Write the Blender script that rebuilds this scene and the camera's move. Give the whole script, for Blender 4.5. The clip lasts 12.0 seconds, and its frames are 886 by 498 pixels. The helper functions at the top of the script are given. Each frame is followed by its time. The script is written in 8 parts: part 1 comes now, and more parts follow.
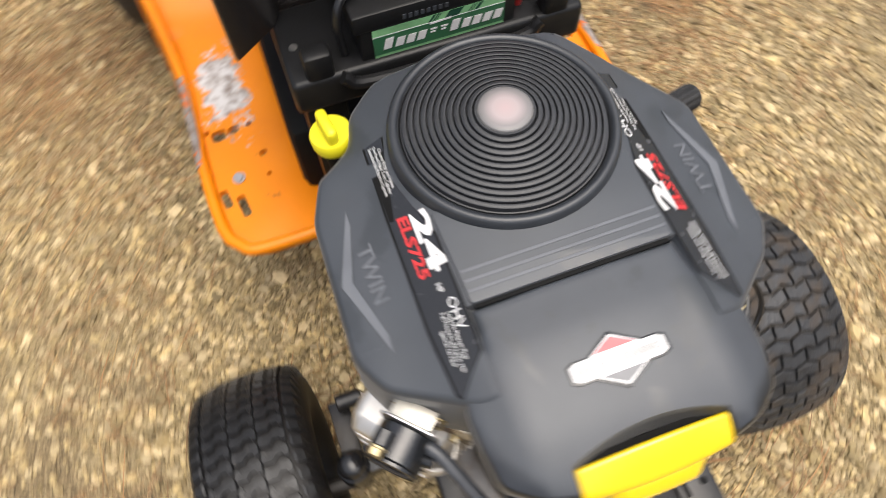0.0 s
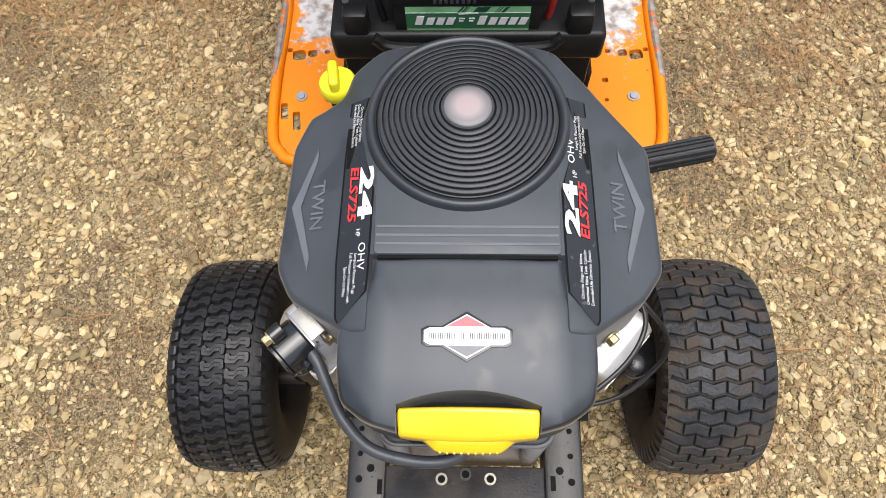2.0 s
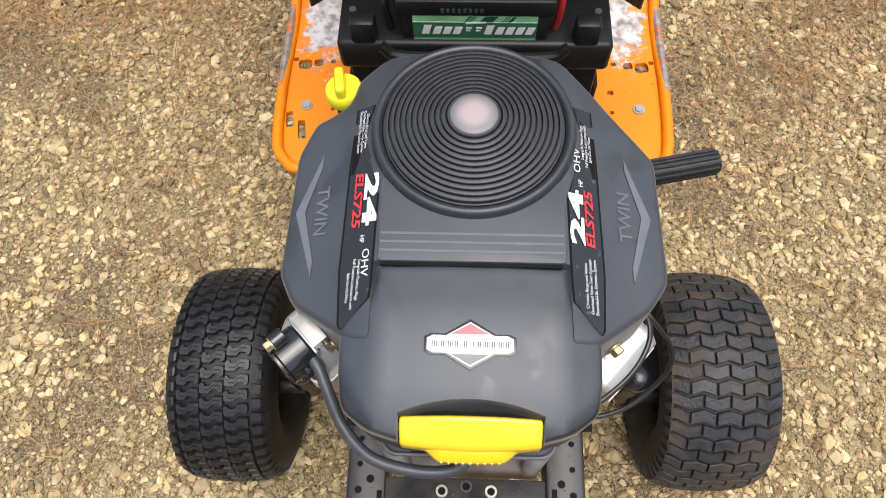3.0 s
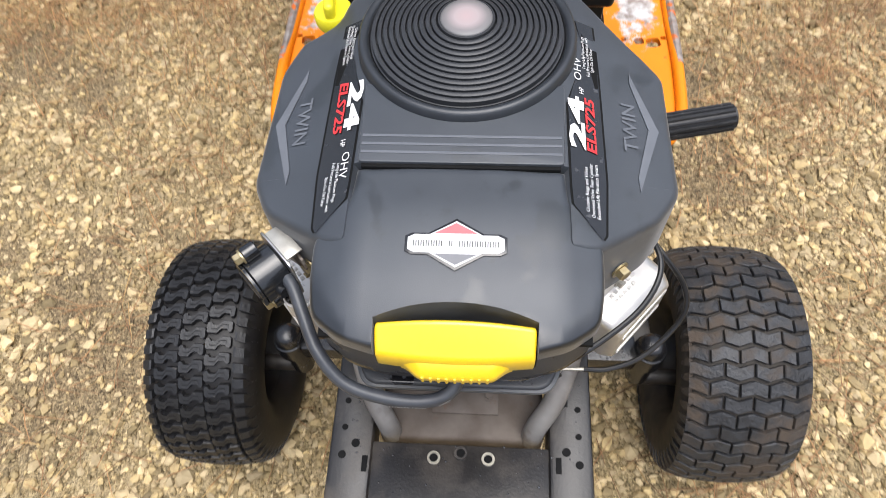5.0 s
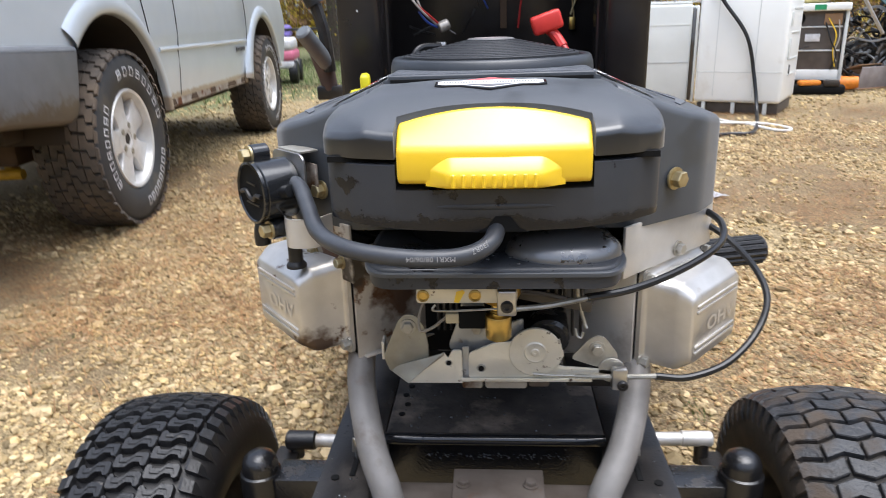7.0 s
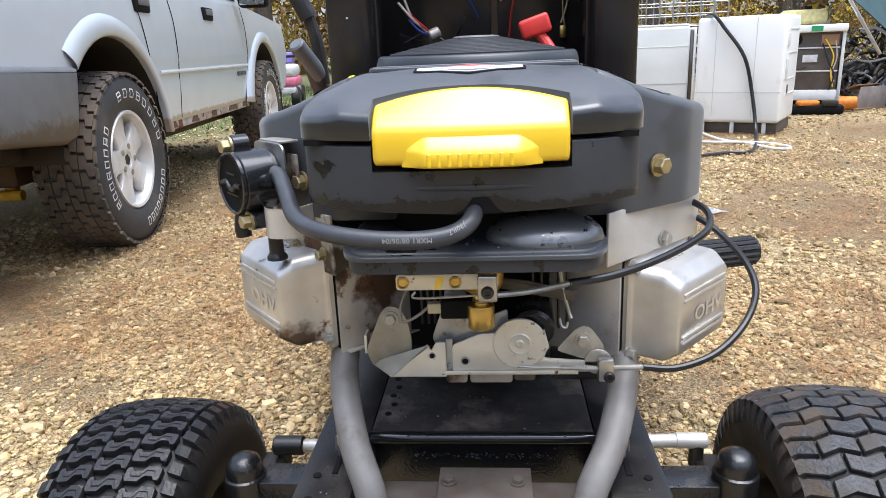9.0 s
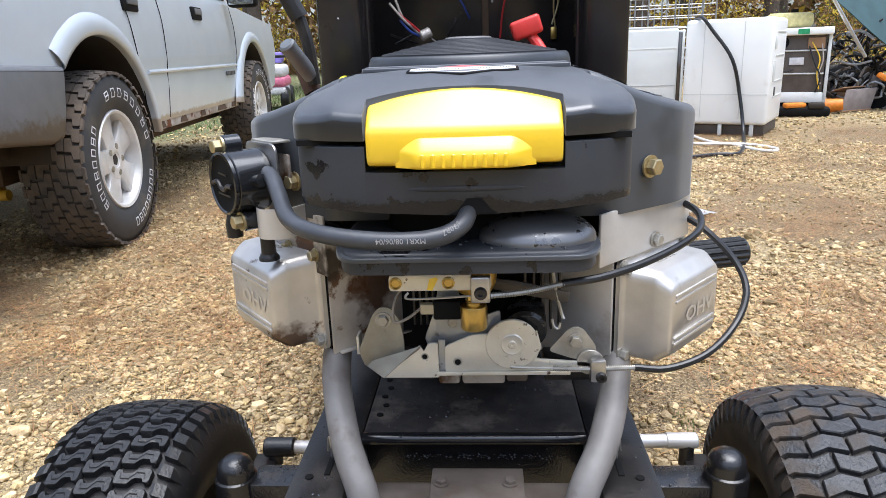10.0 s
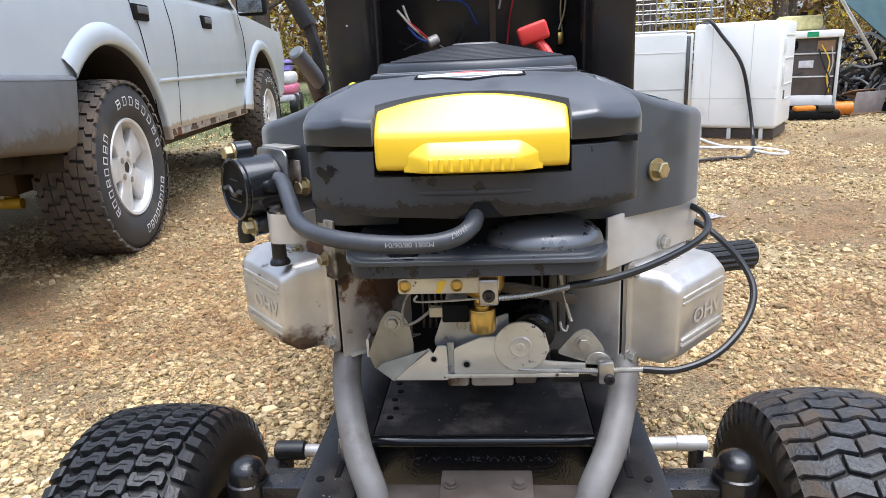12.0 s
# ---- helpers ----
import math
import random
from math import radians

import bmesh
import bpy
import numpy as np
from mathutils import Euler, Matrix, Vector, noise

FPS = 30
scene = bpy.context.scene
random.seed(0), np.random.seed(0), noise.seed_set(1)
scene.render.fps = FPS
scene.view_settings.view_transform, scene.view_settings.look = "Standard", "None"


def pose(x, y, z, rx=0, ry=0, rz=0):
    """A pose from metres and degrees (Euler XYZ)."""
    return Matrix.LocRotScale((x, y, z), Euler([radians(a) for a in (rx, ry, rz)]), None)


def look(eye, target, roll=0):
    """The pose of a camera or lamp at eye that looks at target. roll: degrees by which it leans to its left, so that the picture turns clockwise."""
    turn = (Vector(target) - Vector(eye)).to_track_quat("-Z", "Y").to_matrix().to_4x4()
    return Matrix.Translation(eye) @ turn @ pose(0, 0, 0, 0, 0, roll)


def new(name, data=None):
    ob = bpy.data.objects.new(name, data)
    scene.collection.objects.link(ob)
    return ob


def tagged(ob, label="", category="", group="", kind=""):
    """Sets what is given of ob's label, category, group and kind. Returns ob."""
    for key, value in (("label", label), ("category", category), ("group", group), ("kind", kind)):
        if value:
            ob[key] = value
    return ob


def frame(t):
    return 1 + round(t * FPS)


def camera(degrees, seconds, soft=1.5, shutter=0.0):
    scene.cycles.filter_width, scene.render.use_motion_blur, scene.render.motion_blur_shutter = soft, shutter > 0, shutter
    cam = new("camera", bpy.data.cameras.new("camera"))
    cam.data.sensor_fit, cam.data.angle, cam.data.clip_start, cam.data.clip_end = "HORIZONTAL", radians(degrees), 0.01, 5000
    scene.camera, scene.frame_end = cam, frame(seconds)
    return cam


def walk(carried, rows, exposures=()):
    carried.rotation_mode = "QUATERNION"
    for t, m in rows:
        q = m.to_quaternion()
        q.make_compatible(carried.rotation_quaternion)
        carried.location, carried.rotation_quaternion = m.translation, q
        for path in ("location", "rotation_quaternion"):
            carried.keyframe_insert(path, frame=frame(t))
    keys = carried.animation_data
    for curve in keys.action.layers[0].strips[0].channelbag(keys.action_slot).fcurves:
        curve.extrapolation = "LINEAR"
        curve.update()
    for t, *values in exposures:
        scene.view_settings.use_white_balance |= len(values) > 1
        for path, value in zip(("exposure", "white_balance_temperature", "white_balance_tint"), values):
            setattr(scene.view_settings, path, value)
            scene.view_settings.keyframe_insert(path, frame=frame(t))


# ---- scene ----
cam = camera(65.5, 12.0, soft=0.7, shutter=0.8)
PATH = [
    (0, (-0.19, -0.137, 1.308), (0.089, 0.703, -0.485), -1.9),
    (0.5, (-0.045, -0.196, 1.354), (-0.071, 0.625, -0.469), -4.6),
    (1, (0.0, -0.214, 1.385), (-0.099, 0.57, -0.451), -4.8),
    (1.5, (-0.01, -0.201, 1.396), (-0.075, 0.573, -0.447), -3.9),
    (2, (-0.004, -0.213, 1.412), (-0.063, 0.575, -0.425), -3.6),
    (2.5, (-0.009, -0.218, 1.41), (-0.066, 0.619, -0.406), -2.3),
    (3, (-0.007, -0.218, 1.405), (-0.071, 0.608, -0.415), -2.9),
    (3.5, (0.003, -0.206, 1.392), (-0.07, 0.579, -0.446), -3.7),
    (3.7, (0.005, -0.202, 1.391), (-0.074, 0.575, -0.451), -4.1),
    (5.3, (0.03, -0.377, 1.255), (-0.116, 0.762, -0.383), -4.7),
    (5.5, (0.02, -0.413, 1.241), (-0.12, 0.854, -0.3), -5.0),
    (6, (-0.014, -0.499, 1.083), (-0.087, 1.034, -0.2), -3.0),
    (6.5, (0.005, -0.57, 0.888), (-0.073, 1.247, 0.056), -2.4),
    (7, (0.002, -0.601, 0.798), (-0.147, 1.291, 0.167), -1.9),
    (7.2, (0.011, -0.601, 0.791), (-0.138, 1.301, 0.192), -3.2),
    (8.8, (0.023, -0.602, 0.765), (-0.134, 1.31, 0.199), -2.4),
    (9, (0.02, -0.602, 0.765), (-0.138, 1.311, 0.205), -2.4),
    (9.5, (0.016, -0.602, 0.765), (-0.139, 1.314, 0.214), -2.2),
    (10, (0.017, -0.602, 0.765), (-0.11, 1.314, 0.206), -2.1),
    (10.5, (0.016, -0.605, 0.767), (-0.118, 1.313, 0.214), -2.0),
    (11, (0.018, -0.606, 0.767), (-0.126, 1.313, 0.223), -2.5),
    (11.5, (0.02, -0.606, 0.764), (-0.136, 1.313, 0.222), -2.8),
    (12, (0.018, -0.609, 0.765), (-0.135, 1.31, 0.223), -2.6),
]
walk(cam, [(t, look(eye, target, roll)) for t, eye, target, roll in PATH], [(0, 0.78, 6850, 10), (1, 0.70, 6480, 10), (3.7, 0.70, 6440, 10), (6.5, 1.06, 6120, 10), (12, 1.21, 5860, 10)])

# ---- world and light ----
SKY = bpy.data.worlds.new("sky")
scene.world = SKY
SKY.use_nodes = True
_n = SKY.node_tree.nodes
_sky = _n.new("ShaderNodeTexSky")
_sky.sky_type = "NISHITA"
_sky.sun_disc = False
_sky.sun_elevation = radians(80)
_sky.sun_rotation = radians(135)
_sky.air_density, _sky.dust_density, _sky.ozone_density = 1.0, 4.0, 1.0
_hsv = _n.new("ShaderNodeHueSaturation")
_hsv.inputs["Saturation"].default_value = 0.6
SKY.node_tree.links.new(_sky.outputs[0], _hsv.inputs["Color"])
SKY.node_tree.links.new(_hsv.outputs[0], _n["Background"].inputs[0])
_n["Background"].inputs[1].default_value = 0.15
sun = new("sun", bpy.data.lights.new("sun", "SUN"))
sun.data.energy, sun.data.angle, sun.data.color = 1.5, radians(55), (1.0, 0.98, 0.96)
sun.matrix_world = look((0.8, -0.4, 6.5), (0, 0.4, 0))
scene.view_settings.exposure = 0.6

# ---- materials ----


def mat(name, base, rough=0.5, metal=0.0, dark=None, scale=30.0, mix=0.5, bump=0.0, bump_scale=200.0,
        spot=None, spot_scale=8.0, spot_edge=(0.55, 0.65), spot_rough=None, island=0.0, coat=0.0, spec=0.5, dist=0.001, ior=1.5, coat_rough=0.05):
    """A surface: base colour with fine noise towards dark, larger spots of another colour and roughness, and a fine bump."""
    m = bpy.data.materials.new(name)
    m.use_nodes = True
    t = m.node_tree
    b = t.nodes["Principled BSDF"]
    b.inputs["Roughness"].default_value = rough
    b.inputs["Metallic"].default_value = metal
    b.inputs["Specular IOR Level"].default_value = spec
    b.inputs["Coat Weight"].default_value = coat
    b.inputs["Coat Roughness"].default_value = coat_rough
    b.inputs["IOR"].default_value = ior
    tc = t.nodes.new("ShaderNodeTexCoord")
    dark = dark or tuple(c * 0.7 for c in base)
    n1 = t.nodes.new("ShaderNodeTexNoise")
    n1.inputs["Scale"].default_value, n1.inputs["Detail"].default_value = scale, 6
    t.links.new(tc.outputs["Object"], n1.inputs["Vector"])
    ramp = t.nodes.new("ShaderNodeMapRange")
    ramp.inputs["From Min"].default_value, ramp.inputs["From Max"].default_value = 0.3, 0.7
    ramp.inputs["To Max"].default_value = mix * 2 if mix < 0.5 else 1.0
    t.links.new(n1.outputs["Fac"], ramp.inputs["Value"])
    mx = t.nodes.new("ShaderNodeMix")
    mx.data_type = "RGBA"
    mx.inputs["A"].default_value, mx.inputs["B"].default_value = (*base, 1), (*dark, 1)
    t.links.new(ramp.outputs[0], mx.inputs["Factor"])
    col = mx.outputs["Result"]
    if island:
        g = t.nodes.new("ShaderNodeNewGeometry")
        h = t.nodes.new("ShaderNodeHueSaturation")
        mr = t.nodes.new("ShaderNodeMapRange")
        mr.inputs["To Min"].default_value, mr.inputs["To Max"].default_value = 1 - island, 1 + island
        t.links.new(g.outputs["Random Per Island"], mr.inputs["Value"])
        t.links.new(mr.outputs[0], h.inputs["Value"])
        t.links.new(col, h.inputs["Color"])
        col = h.outputs["Color"]
    if spot:
        n2 = t.nodes.new("ShaderNodeTexNoise")
        n2.inputs["Scale"].default_value, n2.inputs["Detail"].default_value = spot_scale, 8
        n2.inputs["Roughness"].default_value = 0.6
        t.links.new(tc.outputs["Object"], n2.inputs["Vector"])
        r2 = t.nodes.new("ShaderNodeMapRange")
        r2.inputs["From Min"].default_value, r2.inputs["From Max"].default_value = spot_edge
        t.links.new(n2.outputs["Fac"], r2.inputs["Value"])
        m2 = t.nodes.new("ShaderNodeMix")
        m2.data_type = "RGBA"
        m2.inputs["B"].default_value = (*spot, 1)
        t.links.new(r2.outputs[0], m2.inputs["Factor"])
        t.links.new(col, m2.inputs["A"])
        col = m2.outputs["Result"]
        if spot_rough is not None:
            m3 = t.nodes.new("ShaderNodeMapRange")
            m3.inputs["To Min"].default_value, m3.inputs["To Max"].default_value = rough, spot_rough
            t.links.new(r2.outputs[0], m3.inputs["Value"])
            t.links.new(m3.outputs[0], b.inputs["Roughness"])
    t.links.new(col, b.inputs["Base Color"])
    if bump:
        n3 = t.nodes.new("ShaderNodeTexNoise")
        n3.inputs["Scale"].default_value, n3.inputs["Detail"].default_value = bump_scale, 4
        t.links.new(tc.outputs["Object"], n3.inputs["Vector"])
        bp = t.nodes.new("ShaderNodeBump")
        bp.inputs["Strength"].default_value, bp.inputs["Distance"].default_value = bump, dist
        t.links.new(n3.outputs["Fac"], bp.inputs["Height"])
        t.links.new(bp.outputs[0], b.inputs["Normal"])
    return m


HOUSING = mat("housing_plastic", (0.025, 0.031, 0.040), 0.54, 0, (0.020, 0.025, 0.033), 25, bump=0.12, bump_scale=1100, spec=0.55, ior=1.75,
              spot=(0.013, 0.017, 0.022), spot_scale=17, spot_edge=(0.56, 0.61), spot_rough=0.46)
WETPLASTIC = mat("wet_black_plastic", (0.040, 0.043, 0.049), 0.46, 0, (0.032, 0.034, 0.039), 30, bump=0.1, bump_scale=800,
                 spot=(0.010, 0.010, 0.012), spot_scale=26, spot_edge=(0.60, 0.62), spot_rough=0.16, spec=0.40)
ELBOW = mat("wet_moulded_elbow", (0.095, 0.098, 0.105), 0.34, 0, (0.060, 0.062, 0.067), 30, spec=0.8, ior=1.9,
            spot=(0.025, 0.025, 0.028), spot_scale=60, spot_edge=(0.58, 0.61), spot_rough=0.1)
SCREEN = mat("screen_plastic", (0.034, 0.036, 0.040), 0.42, 0, (0.026, 0.027, 0.030), 60, spec=0.45)
SCREENRIM = mat("screen_rim_plastic", (0.030, 0.034, 0.040), 0.40, 0, (0.024, 0.027, 0.032), 40, spec=0.6)
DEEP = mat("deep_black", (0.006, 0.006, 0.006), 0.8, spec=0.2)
BLACKPAINT = mat("black_paint", (0.016, 0.015, 0.015), 0.34, 0, (0.011, 0.010, 0.010), 40, bump=0.3, bump_scale=300,
                 spot=(0.075, 0.062, 0.050), spot_scale=15, spot_edge=(0.46, 0.80), spot_rough=0.65, spec=0.45)
DECKPAINT = mat("grimy_black_deck", (0.050, 0.042, 0.036), 0.72, 0, (0.018, 0.016, 0.015), 34, bump=0.6, bump_scale=150,
                spot=(0.185, 0.148, 0.118), spot_scale=15, spot_edge=(0.52, 0.70), spot_rough=0.85, spec=0.3)
RUBBER = mat("rubber", (0.017, 0.017, 0.018), 0.40, 0, (0.012, 0.012, 0.013), 80, bump=0.7, bump_scale=260,
             spot=(0.075, 0.068, 0.060), spot_scale=90, spot_edge=(0.64, 0.70), spot_rough=0.6, spec=0.45)
MUDRUBBER = mat("muddy_rubber", (0.034, 0.036, 0.040), 0.46, 0, (0.020, 0.020, 0.021), 70, bump=0.9, bump_scale=200,
                spot=(0.066, 0.050, 0.037), spot_scale=17, spot_edge=(0.49, 0.62), spot_rough=0.9, spec=0.42, dist=0.002)
# Wet sidewall rubber, darkened to paint in the shade on the tyre's wall.
WALLRUBBER = mat("wet_shaded_black_sidewall", (0.010, 0.009, 0.009), 0.5, 0, (0.007, 0.006, 0.006), 30, bump=0.3, bump_scale=120, spec=0.38)
MUDGROOVE = mat("muddy_tyre_base", (0.052, 0.044, 0.036), 0.65, 0, (0.020, 0.019, 0.018), 45, bump=0.4, bump_scale=150, spec=0.25)
WATER = mat("water_drops", (0.05, 0.052, 0.056), 0.04, 0, (0.04, 0.042, 0.045), 50, spec=1.0)
HOSE = mat("hose_rubber", (0.055, 0.060, 0.069), 0.40, 0, (0.038, 0.041, 0.048), 60, bump=0.15)
CABLE = mat("cable_sheath", (0.012, 0.012, 0.013), 0.3)
YELLOW = mat("yellow_plastic", (0.90, 0.605, 0.006), 0.34, 0, (0.87, 0.57, 0.006), 14, bump=0.05, bump_scale=700, spec=0.55, ior=1.55, coat=1.0, coat_rough=0.34)
YELLOWCAP = mat("oil_cap_yellow", (0.80, 0.72, 0.02), 0.4, 0, (0.72, 0.63, 0.02), 30)
ORANGE = mat("orange_paint", (0.87, 0.255, 0.006), 0.34, 0, (0.81, 0.225, 0.006), 8, bump=0.06, bump_scale=60, spec=0.3,
             spot=(0.35, 0.10, 0.02), spot_scale=38, spot_edge=(0.68, 0.74), spot_rough=0.6)
WORN = mat("worn_bare_steel", (0.42, 0.38, 0.35), 0.5, 0.3, (0.20, 0.15, 0.12), 60, spot=(0.72, 0.16, 0.02), spot_scale=45,
           spot_edge=(0.57, 0.62))
ALU = mat("cast_aluminium", (0.72, 0.69, 0.65), 0.44, 0.82, (0.60, 0.575, 0.535), 35, bump=0.12, bump_scale=500,
          spot=(0.30, 0.21, 0.13), spot_scale=12, spot_edge=(0.66, 0.80), spot_rough=0.55)
ZINC = mat("zinc_plate", (0.80, 0.775, 0.69), 0.36, 0.55, (0.62, 0.59, 0.51), 26, bump=0.25, bump_scale=180,
           spot=(0.13, 0.085, 0.052), spot_scale=120, spot_edge=(0.63, 0.69), spot_rough=0.7)
STAINED = mat("stained_aluminium", (0.52, 0.49, 0.45), 0.5, 0.45, (0.38, 0.35, 0.31), 25, bump=0.25, bump_scale=300,
              spot=(0.11, 0.055, 0.025), spot_scale=16, spot_edge=(0.47, 0.60), spot_rough=0.7)
SHEETALU = mat("dull_sheet_aluminium", (0.68, 0.66, 0.63), 0.42, 0.4, (0.54, 0.52, 0.49), 22, bump=0.2, bump_scale=240,
               spot=(0.30, 0.24, 0.18), spot_scale=11, spot_edge=(0.60, 0.76), spot_rough=0.6)
HOUSING.node_tree.nodes["Principled BSDF"].inputs["Sheen Weight"].default_value = 0.25
HOUSING.node_tree.nodes["Principled BSDF"].inputs["Sheen Roughness"].default_value = 0.4


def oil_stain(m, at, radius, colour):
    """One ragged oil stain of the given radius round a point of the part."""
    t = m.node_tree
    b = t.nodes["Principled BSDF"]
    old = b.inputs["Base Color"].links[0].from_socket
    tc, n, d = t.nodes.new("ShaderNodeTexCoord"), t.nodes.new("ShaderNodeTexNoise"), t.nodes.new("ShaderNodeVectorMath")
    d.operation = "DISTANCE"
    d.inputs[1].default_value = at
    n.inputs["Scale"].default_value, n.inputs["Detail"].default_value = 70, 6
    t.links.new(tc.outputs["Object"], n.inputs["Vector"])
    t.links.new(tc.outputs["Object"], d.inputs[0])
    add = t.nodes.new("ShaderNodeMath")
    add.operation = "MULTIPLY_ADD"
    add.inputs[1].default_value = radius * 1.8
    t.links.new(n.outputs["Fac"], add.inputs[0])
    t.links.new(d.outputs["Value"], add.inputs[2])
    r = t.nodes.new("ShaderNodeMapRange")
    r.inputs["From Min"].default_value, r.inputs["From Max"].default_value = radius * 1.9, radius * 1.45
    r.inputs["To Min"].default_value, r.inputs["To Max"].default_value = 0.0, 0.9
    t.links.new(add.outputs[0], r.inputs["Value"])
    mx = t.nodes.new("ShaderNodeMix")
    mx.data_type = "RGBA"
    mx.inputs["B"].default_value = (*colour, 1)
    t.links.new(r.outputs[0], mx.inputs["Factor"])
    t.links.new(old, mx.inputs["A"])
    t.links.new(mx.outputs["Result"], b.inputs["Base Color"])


# Dirt on zinc, plus a darker base that paints the bracket's shaded inside.
DIRTYDARKZINC = mat("dirty_darkened_zinc_plate", (0.40, 0.385, 0.325), 0.40, 0.6, (0.24, 0.222, 0.18), 36, bump=0.2, bump_scale=300,
                spot=(0.13, 0.085, 0.052), spot_scale=42, spot_edge=(0.62, 0.70), spot_rough=0.6)
BLUED = mat("blue_grey_zinc", (0.52, 0.54, 0.56), 0.30, 0.7, (0.34, 0.35, 0.36), 30, bump=0.15, bump_scale=300,
            spot=(0.09, 0.06, 0.04), spot_scale=40, spot_edge=(0.62, 0.70), spot_rough=0.6)
LETTERALU = mat("raised_cast_lettering", (0.74, 0.72, 0.69), 0.42, 0.7, (0.64, 0.62, 0.59), 35)
OILYCAST = mat("oil_stained_cast_aluminium", (0.72, 0.69, 0.65), 0.42, 0.82, (0.60, 0.575, 0.535), 35, bump=0.12, bump_scale=500,
               spot=(0.12, 0.06, 0.028), spot_scale=42, spot_edge=(0.63, 0.69), spot_rough=0.5)
OILYALU = mat("oil_streaked_aluminium", (0.60, 0.56, 0.50), 0.42, 0.35, (0.44, 0.395, 0.335), 34, bump=0.3, bump_scale=240,
              spot=(0.12, 0.056, 0.027), spot_scale=17, spot_edge=(0.565, 0.60), spot_rough=0.35)
DARKALU = mat("dark_cylinder_fins", (0.10, 0.090, 0.078), 0.5, 0.4, (0.05, 0.042, 0.034), 30, bump=0.2, bump_scale=200)
WIREZINC = mat("dull_zinc_wire", (0.50, 0.48, 0.425), 0.38, 0.6, (0.34, 0.32, 0.28), 80)
STEEL = mat("bright_steel", (0.62, 0.61, 0.60), 0.3, 0.95, (0.45, 0.44, 0.43), 60)
GOLD = mat("yellow_zinc_bolt", (0.54, 0.46, 0.28), 0.35, 0.8, (0.36, 0.28, 0.14), 80)
BRASS = mat("brass", (0.70, 0.50, 0.16), 0.3, 0.95, (0.5, 0.34, 0.10), 60)
YELLOWBRASS = mat("yellow_passivated_brass", (0.72, 0.46, 0.10), 0.35, 0.7, (0.52, 0.32, 0.06), 40)
PIPE = mat("exhaust_pipe_grey", (0.235, 0.222, 0.208), 0.55, 0.1, (0.140, 0.128, 0.118), 26, bump=0.4, bump_scale=160,
           spot=(0.115, 0.085, 0.062), spot_scale=17, spot_edge=(0.54, 0.70), spot_rough=0.7)
MUFFLER = mat("rusty_muffler", (0.155, 0.128, 0.106), 0.65, 0.15, (0.088, 0.067, 0.052), 28, bump=0.25, bump_scale=200,
              spot=(0.12, 0.055, 0.025), spot_scale=24, spot_edge=(0.6, 0.7))
DECAL = mat("decal_black", (0.012, 0.012, 0.013), 0.26, 0, (0.010, 0.010, 0.011), 40, spec=0.8,
            spot=(0.10, 0.10, 0.105), spot_scale=70, spot_edge=(0.62, 0.75), spot_rough=0.4)
WHITEINK = mat("white_ink", (0.78, 0.77, 0.76), 0.5, 0, (0.70, 0.69, 0.68), 90)
REDINK = mat("red_ink", (0.62, 0.03, 0.035), 0.5, 0, (0.55, 0.03, 0.03), 90)
PALERED = mat("pale_red_ink", (0.66, 0.16, 0.17), 0.45)
GREYINK = mat("grey_ink", (0.46, 0.46, 0.47), 0.5)
DARKINK = mat("dark_ink", (0.10, 0.10, 0.10), 0.5)
EMBOSS = mat("embossed_grey", (0.125, 0.133, 0.148), 0.5, 0, (0.10, 0.107, 0.12), 30)
GREENINK = mat("green_label", (0.040, 0.150, 0.070), 0.35, 0, (0.034, 0.125, 0.060), 40)
PALEGREEN = mat("pale_green_label", (0.26, 0.56, 0.27), 0.35)
DARKGREEN = mat("dark_green_label", (0.015, 0.075, 0.045), 0.45)
BATTERY = mat("battery_case", (0.012, 0.012, 0.013), 0.35, 0, (0.009, 0.009, 0.009), 50, bump=0.1, spec=0.28)
TOWER = mat("dash_black_plastic", (0.022, 0.020, 0.020), 0.24, 0, (0.016, 0.014, 0.014), 20, bump=0.10, bump_scale=60, spec=0.55)
REDRUB = mat("red_vinyl", (0.68, 0.045, 0.035), 0.4, 0, (0.58, 0.035, 0.03), 60)
WIRERED = mat("red_wire", (0.5, 0.03, 0.03), 0.4)
WIREWHITE = mat("white_wire", (0.6, 0.55, 0.5), 0.4)
WIREBLUE = mat("blue_wire", (0.04, 0.08, 0.35), 0.4)
SILVER = mat("silver_car_paint", (0.56, 0.615, 0.665), 0.30, 0.25, (0.52, 0.575, 0.625), 6, coat=0.4)
BUMPER = mat("grey_bumper_plastic", (0.150, 0.156, 0.165), 0.45, 0, (0.125, 0.13, 0.138), 15, spec=0.4)
SILL = mat("muddy_rusty_sill", (0.50, 0.48, 0.45), 0.6, 0.1, (0.26, 0.21, 0.16), 14,
           spot=(0.17, 0.07, 0.03), spot_scale=6, spot_edge=(0.56, 0.60), spot_rough=0.9)
UNDER = mat("underbody", (0.02, 0.017, 0.014), 0.8, 0, (0.035, 0.025, 0.017), 8)
RUSTFRAME = mat("rusty_frame", (0.10, 0.065, 0.04), 0.85, 0, (0.06, 0.035, 0.02), 12)
ALLOY = mat("wheel_alloy", (0.72, 0.71, 0.70), 0.4, 0.3, (0.54, 0.53, 0.50), 14, spot=(0.33, 0.28, 0.22), spot_scale=12, spot_edge=(0.62, 0.8))
TRUCKTYRE = mat("truck_tyre", (0.085, 0.070, 0.057), 0.7, 0, (0.040, 0.035, 0.031), 40, bump=0.3, bump_scale=120,
                spot=(0.130, 0.098, 0.070), spot_scale=4, spot_edge=(0.40, 0.65), spot_rough=0.9)
